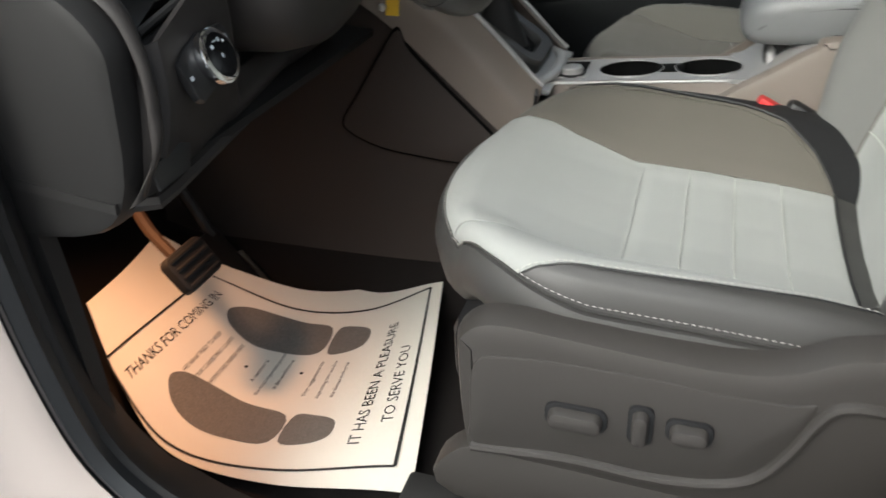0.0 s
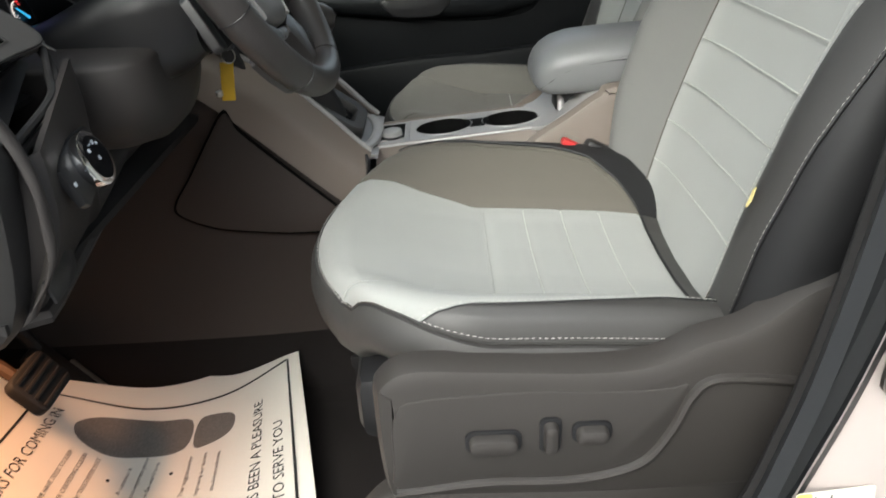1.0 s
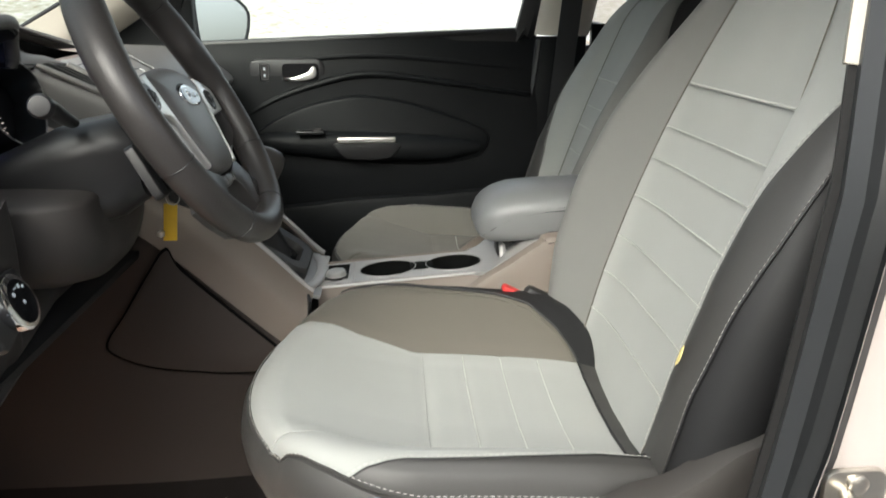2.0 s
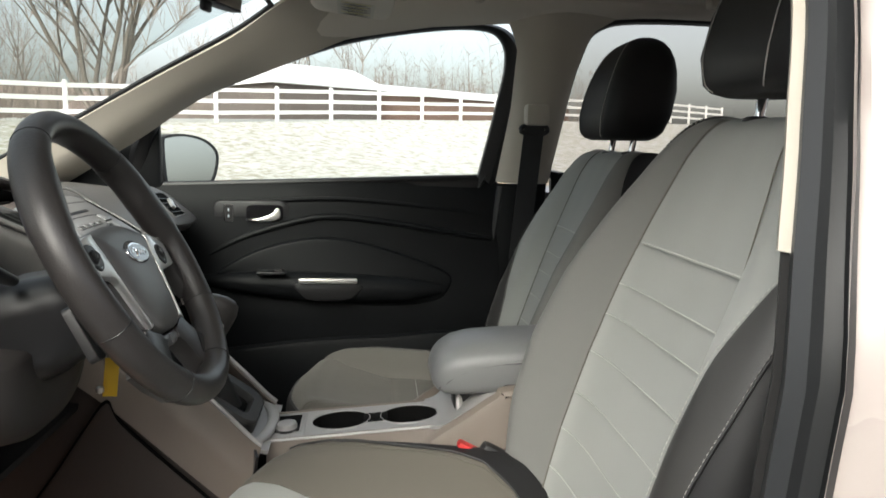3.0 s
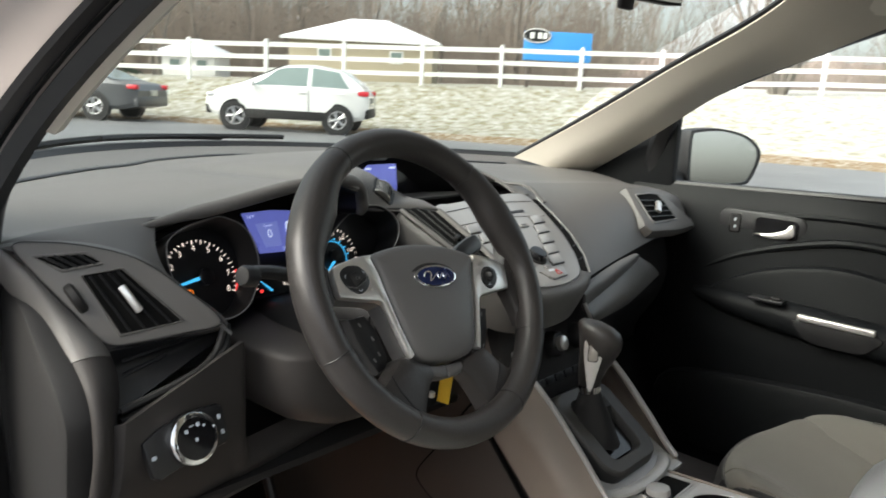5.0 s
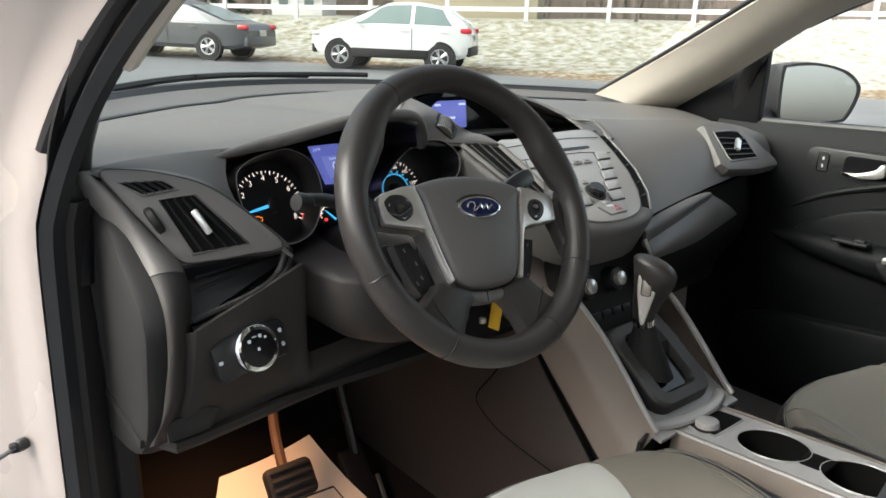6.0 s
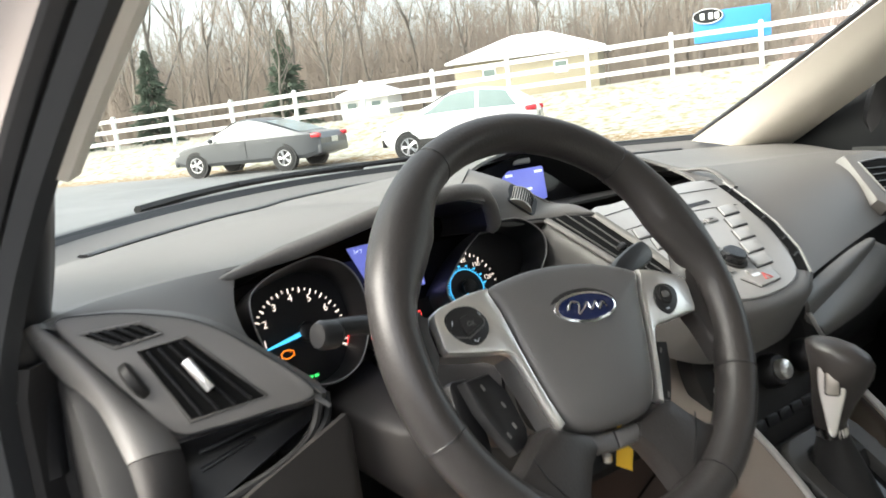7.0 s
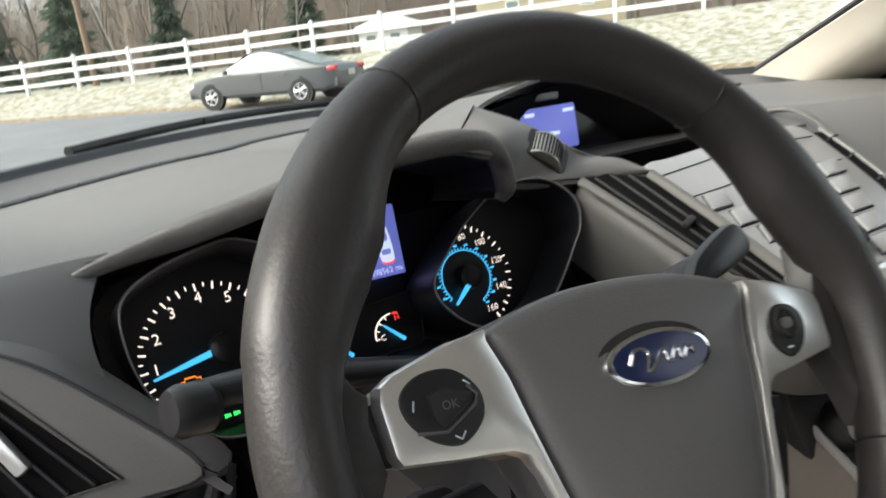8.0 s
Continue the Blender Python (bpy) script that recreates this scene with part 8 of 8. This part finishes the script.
        put("headlamp", box((x1 - .16, sgn * (half(x1 - .2) - .10), deck - .30), (.28, .20, .11), .04), ALLOY, None, "clear headlamp")
        if cladding:
            put("sill_cladding", box(((base[0] + base[1]) / 2, sgn * (half(0) - .01), sill + .10), (base[0] - base[1] - .6, .05, .22), .02), DARKPLASTIC, None, "black sill cladding")
    put("windscreen", grid(lambda u, v: Vector((lerp(wf - .05, rf + .05, v), (2 * u - 1) * (half(wf) * .86 - .13 * v), lerp(top(wf - .05), top(rf + .05), v) + .006)), 8, 6), CARGLASS)
    put("rear_window", grid(lambda u, v: Vector((lerp(rb + .05, rr - .05, v), (2 * u - 1) * (half(rb) * .84 - .12 * v), lerp(top(rb + .05), top(rr - .05), v) + .008)), 8, 6), CARGLASS)
    put("rear_bumper", box((x0 + .05, 0, sill + .22), (.14, width * .84, .26), .05), DARKPLASTIC if cladding else paint)
    put("number_plate", box((x0 - .025, 0, deck - .26), (.02, .34, .15), .006), LABEL, None, "pale number plate")
    put("front_bumper", box((x1 - .06, 0, sill + .18), (.14, width * .84, .26), .05), DARKPLASTIC if cladding else paint)
    for wx in base:
        for sgn in (1, -1):
            wm = pose(wx, sgn * (width / 2 - .115), wheel_r, -90 * sgn, 0, 0)
            put("wheel_arch", lathe([(wheel_r + .06, -.06), (wheel_r + .06, .098), (.02, .098)], wm, 30), BLACK)
            ty = put("tyre", lathe([(wheel_r * .66, -.09), (wheel_r * .96, -.10), (wheel_r, -.07), (wheel_r, .085), (wheel_r * .96, .112), (wheel_r * .68, .116), (wheel_r * .66, .10)], wm, 34), TYRE)
            rimb = lathe([(wheel_r * .67, .09), (wheel_r * .67, .112), (wheel_r * .61, .110), (wheel_r * .58, .07)], wm, 34)
            for k in range(5):
                for dd in (-8, 8):
                    a = radians(72 * k + dd)
                    rimb = tube([wm @ Vector((.04 * math.cos(a), .04 * math.sin(a), .105)), wm @ Vector((wheel_r * .62 * math.cos(a), wheel_r * .62 * math.sin(a), .098))], .018, 6, bm=rimb)
            rimb = lathe([(.055, .09), (.055, .115), (0.01, .118)], wm, 14, bm=rimb)
            b = rimb
            b.transform(m)
            part("rim", b, ALLOY, car, "alloy wheel rim")
            put("hub_disc", lathe([(wheel_r * .6, .05), (.02, .052)], wm, 20), BLACK)
    return car


def car_pose(x, y, z, fx, fy, pitch=0):
    return pose(x, y, z, 0, pitch, math.degrees(math.atan2(fy, fx)))


parked_car("grey_sedan", car_pose(7.48, 20.95, 0.04, -.568, .823), GREYCAR, 4.95, 1.88, 1.50, (1.475, -1.475), .26, 2.36, 2.58, (1.12, .15, -.80, -1.98), "dark grey four-door saloon parked beside the bank", False, .325)
parked_car("white_crossover", car_pose(11.02, 15.50, 0.02, -.655, .756), WHITECAR, 4.10, 1.77, 1.65, (1.26, -1.26), .30, 2.02, 2.00, (1.12, .12, -1.32, -1.93), "white small crossover with black sills parked on the lot", True, .335)

# Houses beyond the fence.


def hip_house(name, s, d, length, depth, wall_h, roof_h, wall_mat, roof_mat, label, over=.45, hip=True, foot=None, windows=True):
    m = Matrix(((ALONG.x, ACROSS.x, 0, place(s, d).x), (ALONG.y, ACROSS.y, 0, place(s, d).y), (0, 0, 1, foot if foot is not None else place(s, d).z), (0, 0, 0, 1)))
    h = thing(name, tuple(m.translation), label, "house")
    b = box((0, 0, wall_h / 2), (length, depth, wall_h), .02)
    b.transform(m)
    part("wall", b, wall_mat, h)
    L, D = length / 2 + over, depth / 2 + over
    ridge = max(.3, L - D) if hip else L
    pts = [(-L, -D, wall_h - .05), (L, -D, wall_h - .05), (L, D, wall_h - .05), (-L, D, wall_h - .05), (-ridge, 0, wall_h + roof_h), (ridge, 0, wall_h + roof_h)]
    b = bmesh.new()
    v = [b.verts.new(m @ Vector(p)) for p in pts]
    for f in ((0, 1, 5, 4), (1, 2, 5), (2, 3, 4, 5), (3, 0, 4)):
        b.faces.new([v[i] for i in f])
    part("roof", thicken(b, .14), roof_mat, h, "snow-covered roof", 20)
    n = max(2, int(length / 3))
    for k in range(n if windows else 0):
        x = -length / 2 + length * (k + .5) / n
        b = box((x, -depth / 2 - .02, wall_h * .60), (.80, .06, .70), .01)
        b.transform(m)
        wn_ob = part("window", b, FENCEWHITE, h)
        b = box((x, -depth / 2 - .055, wall_h * .60), (.66, .02, .56))
        b.transform(m)
        part("pane", b, CARGLASS, wn_ob)
    b = box((0, 0, wall_h - .12), (length + over * 1.7, depth + over * 1.7, .14), .01)
    b.transform(m)
    part("eave", b, BARNGREY, h)
    return h


hip_house("tan_house", 19.8, -22, 8.4, 6.2, 2.4, 1.35, TANWALL, SNOWROOF, "tan house with a snow-covered hipped roof", foot=1.45)
hip_house("far_shed", 7.5, -26, 3.6, 3.0, 2.0, .9, FENCEWHITE, SNOWROOF, "small white shed with a snowy roof", foot=.8)
hip_house("brown_barn", 82.0, -27, 27.0, 8.0, 2.5, .9, BARNRED, SNOWROOF, "long weathered brown barn with a snowy roof", hip=False, foot=2.9, windows=False)
hip_house("grey_barn", 63.0, -27, 10.5, 9.0, 3.1, 1.8, BARNGREY, SNOWROOF, "grey weathered open barn with a snowy roof", hip=False, foot=2.4, windows=False)

sign = thing("road_sign", tuple(place(29.6, -3)), "blue roadside sign board with a dark oval", "sign")
sgm = Matrix(((ALONG.x, 0, -ACROSS.x, place(29.6, -3).x), (ALONG.y, 0, -ACROSS.y, place(29.6, -3).y), (0, 1, 0, 3.0), (0, 0, 0, 1)))
part("board", plate(rounded(2.5, 1.05, .05), sgm, .08, .02), SIGNBLUE, sign)
part("oval", plate(ellipse(.52, .27, 32, -.78, .36), sgm @ pose(0, 0, .08), .03), BLACK, sign, "dark oval badge")
part("oval_rim", tube([sgm @ Vector((x, y, .115)) for x, y in ellipse(.49, .245, 32, -.78, .36)], .02, 6, closed=True), FENCEWHITE, sign)
for x in (-.98, -.70, -.50):
    part("letter_bar", plate(rounded(.15, .22, .02, 2), sgm @ pose(x + .02, .36, .11), .01), FENCEWHITE, sign)
for sx in (-1.05, 1.05):
    b = box((sx, -.9, 0), (.12, 2.0, .12), .01)
    b.transform(sgm)
    part("leg", b, BARNGREY, sign)

pole = thing("utility_pole", tuple(place(-2.5, -8)), "brown wooden utility pole with wires", "utility pole")
pp = place(-2.5, -8)
part("shaft", tube([pp + Vector((0, 0, -.2)), pp + Vector((-.15, .05, 4)), pp + Vector((-.35, .1, 9))], lambda k: .17 - .05 * k, 12), POLE, pole)
part("crossarm", box((pp.x - .33, pp.y + .1, pp.z + 8.4), (2.2, .1, .12), .01, rot=(0, 0, 40)), POLE, pole)
part("guy_wire", tube([pp + Vector((-.3, .1, 7.5)), pp + Vector((1.4, -1.2, 0))], .025, 6), STEEL, pole)


# Bare trees: trunk, limbs and fine twigs.
def bare_tree(seed, height, spread, stems, detail, kids_at=(6, 6, 6, 5)):
    rnd = random.Random(seed)
    trunk_bm, crown_bm = bmesh.new(), bmesh.new()

    def limb(start, way, length, r, level):
        pts = [start]
        w = way.copy()
        n = 4 if level < 2 else 3
        for k in range(n):
            w = (w + Vector((rnd.uniform(-.22, .22), rnd.uniform(-.22, .22), rnd.uniform(-.02, .16)))).normalized()
            pts.append(pts[-1] + w * length / n)
        tube(pts, lambda q: max(.006, r * (1 - .72 * q)), (7, 5, 4, 3, 3)[level], bm=trunk_bm if level < 2 else crown_bm)
        if level >= detail:
            return
        kids = kids_at[level]
        for k in range(kids):
            t = rnd.uniform(.28, 1.0)
            i = min(n - 1, int(t * n))
            at = pts[i].lerp(pts[i + 1], t * n - i)
            a = rnd.uniform(0, 2 * math.pi)
            out = Vector((math.cos(a), math.sin(a), rnd.uniform(.25, .9))) * spread
            limb(at, (w + out).normalized(), length * rnd.uniform(.42, .70), r * .40, level + 1)
    for k in range(stems):
        a = 2 * math.pi * k / stems + rnd.uniform(-.4, .4)
        lean = .0 if stems == 1 else .38
        limb(Vector((lean * .3 * math.cos(a), lean * .3 * math.sin(a), -.2)), Vector((lean * math.cos(a), lean * math.sin(a), 1)).normalized(), height * .72, height * .014 * (1 if stems == 1 else .80), 0)
    return trunk_bm, crown_bm


def tree_thing(name, seed, height, spread, stems, detail, label, group, kids_at=(6, 6, 6, 5)):
    t, c = bare_tree(seed, height, spread, stems, detail, kids_at)
    ob = thing(name, (0, 0, 0), label, "tree", group)
    part("trunk", t, BARK, ob)
    part("crown", c, TWIGS, ob)
    return ob


big = tree_thing("bare_tree", 3, 11.0, 1.15, 7, 4, "large bare spreading tree behind the fence", "", (7, 8, 8, 8))
bp_ = place(38.6, -5)
big.matrix_basis = pose(*bp_)
kinds = [tree_thing("bare_tree", 11 + k, h, sp, 1, 3, "tall bare winter tree in the wood", "winter trees") for k, (h, sp) in enumerate(((12, .62), (14, .5), (11, .8), (9, .9)))]
for k, ob in enumerate(kinds):
    q = place(-6 + 9 * k, -38)
    ob.matrix_basis = pose(q.x, q.y, q.z)
rnd = random.Random(5)
for k in range(170):
    s, d = rnd.uniform(-75, 95), -rnd.uniform(34, 90)
    if -24 < s < 12 and k % 3 == 0:
        d = -rnd.uniform(16, 30)
    if 14 < s < 26 and d > -34:
        continue
    if 44 < s < 80:
        if k % 2:
            continue
        d = -rnd.uniform(60, 100)
    q = place(s, d)
    c = copy_thing(kinds[k % 4], pose(q.x, q.y, q.z - .2, 0, 0, rnd.uniform(0, 360)) @ Matrix.Scale(rnd.uniform(.75, 1.25), 4))
# Evergreens.


def evergreen(seed, height):
    rnd2 = random.Random(seed)
    bm = bmesh.new()
    for k in range(1500):
        h = rnd2.random() ** .9
        tier = .72 + .28 * math.sin(h * 34 + rnd2.uniform(-.8, .8))
        r = (1 - h) ** .8 * height * .34 * rnd2.uniform(.35, 1.05) * tier
        a = rnd2.uniform(0, 2 * math.pi)
        p = Vector((r * math.cos(a), r * math.sin(a), h * height + .2 - .12 * r))
        out = Vector((math.cos(a + rnd2.uniform(-.5, .5)), math.sin(a + rnd2.uniform(-.5, .5)), rnd2.uniform(-.5, .1))) * (.22 + .34 * (1 - h))
        sd = Vector((-math.sin(a), math.cos(a), rnd2.uniform(-.3, .3))) * .10
        v = [bm.verts.new(q) for q in (p - out * .4, p + sd, p + out, p - sd, p + Vector((0, 0, .10)))]
        bm.faces.new((v[0], v[1], v[4]))
        bm.faces.new((v[1], v[2], v[4]))
        bm.faces.new((v[2], v[3], v[4]))
        bm.faces.new((v[3], v[0], v[4]))
    return bm


for k, (s, d, h) in enumerate(((-9, -14, 7), (-13, -18, 8), (-5.5, -19, 6), (-17, -15, 7.5), (2.0, -24, 6.5), (-22, -20, 9))):
    q = place(s, d)
    ob = thing("evergreen_tree", tuple(q), "dark green evergreen at the wood's edge", "tree", "evergreens")
    b = evergreen(k, h)
    b.transform(pose(*q))
    part("crown", b, NEEDLES, ob, smooth=False)
    part("trunk", tube([q + Vector((0, 0, -.2)), q + Vector((0, 0, h * .9))], lambda t: .14 - .1 * t, 8), BARK, ob)

# Dense brush and far stems of the wood.
rnd = random.Random(9)
bm = bmesh.new()
for k in range(9000):
    s, d = rnd.uniform(-110, 130), -rnd.uniform(30, 120)
    if 44 < s < 82 and d > -45:
        continue
    if 12 < s < 28 and d > -32:
        continue
    q = place(s, d, -.1)
    h = rnd.uniform(1.5, 4.2) if k % 5 < 3 else rnd.uniform(5, 11.5)
    if 40 < s < 90:
        h *= .6
    w = .025 + .006 * h
    lean = Vector((rnd.uniform(-.18, .18), rnd.uniform(-.18, .18), 1)) * h
    sd = Vector((ALONG.x, ALONG.y, 0)) * w
    a, b, c = bm.verts.new(q - sd), bm.verts.new(q + sd), bm.verts.new(q + lean)
    bm.faces.new((a, b, c))
    for j in range(7 if h > 4.5 else 9):
        t = rnd.uniform(.25, .95)
        p = q + lean * t
        out = Vector((rnd.uniform(-1, 1) * ALONG.x, rnd.uniform(-1, 1) * ALONG.y, rnd.uniform(.2, 1.2))) * h * .22
        e = Vector((0, 0, w * .55))
        bm.faces.new((bm.verts.new(p - e), bm.verts.new(p + e), bm.verts.new(p + out)))
for k in range(8000):
    s, d = rnd.uniform(-70, 40), -rnd.uniform(34, 75)
    q = place(s, d, -.1)
    h = rnd.uniform(3.5, 11) * (.8 if s > 14 else 1.0)
    w = .022 + .004 * h
    lean = Vector((rnd.uniform(-.15, .15), rnd.uniform(-.15, .15), 1)) * h
    sd = Vector((ALONG.x, ALONG.y, 0)) * w
    bm.faces.new((bm.verts.new(q - sd), bm.verts.new(q + sd), bm.verts.new(q + lean)))
    for j in range(9):
        p = q + lean * rnd.uniform(.15, .95)
        out = Vector((rnd.uniform(-1, 1) * ALONG.x, rnd.uniform(-1, 1) * ALONG.y, rnd.uniform(.0, .9))) * h * .2
        e = Vector((0, 0, w * .6))
        bm.faces.new((bm.verts.new(p - e), bm.verts.new(p + e), bm.verts.new(p + out)))
wood = part("far_wood", bm, TWIGS, smooth=False)
tagged(wood, "dense brown bare brush and stems of the wood", "woodland", kind="stuff")
bm = grid(lambda u, v: place(lerp(-160, 170, u), -125 - 14 * v, (v * (6.5 + 2.5 * noise.noise(Vector((u * 40, 0, 0))) + 1.2 * noise.noise(Vector((u * 160, 3, 0)))))), 260, 5)
ridge = part("backdrop", bm, BRUSH)
tagged(ridge, "distant brown wooded ridge", "backdrop", kind="structure")
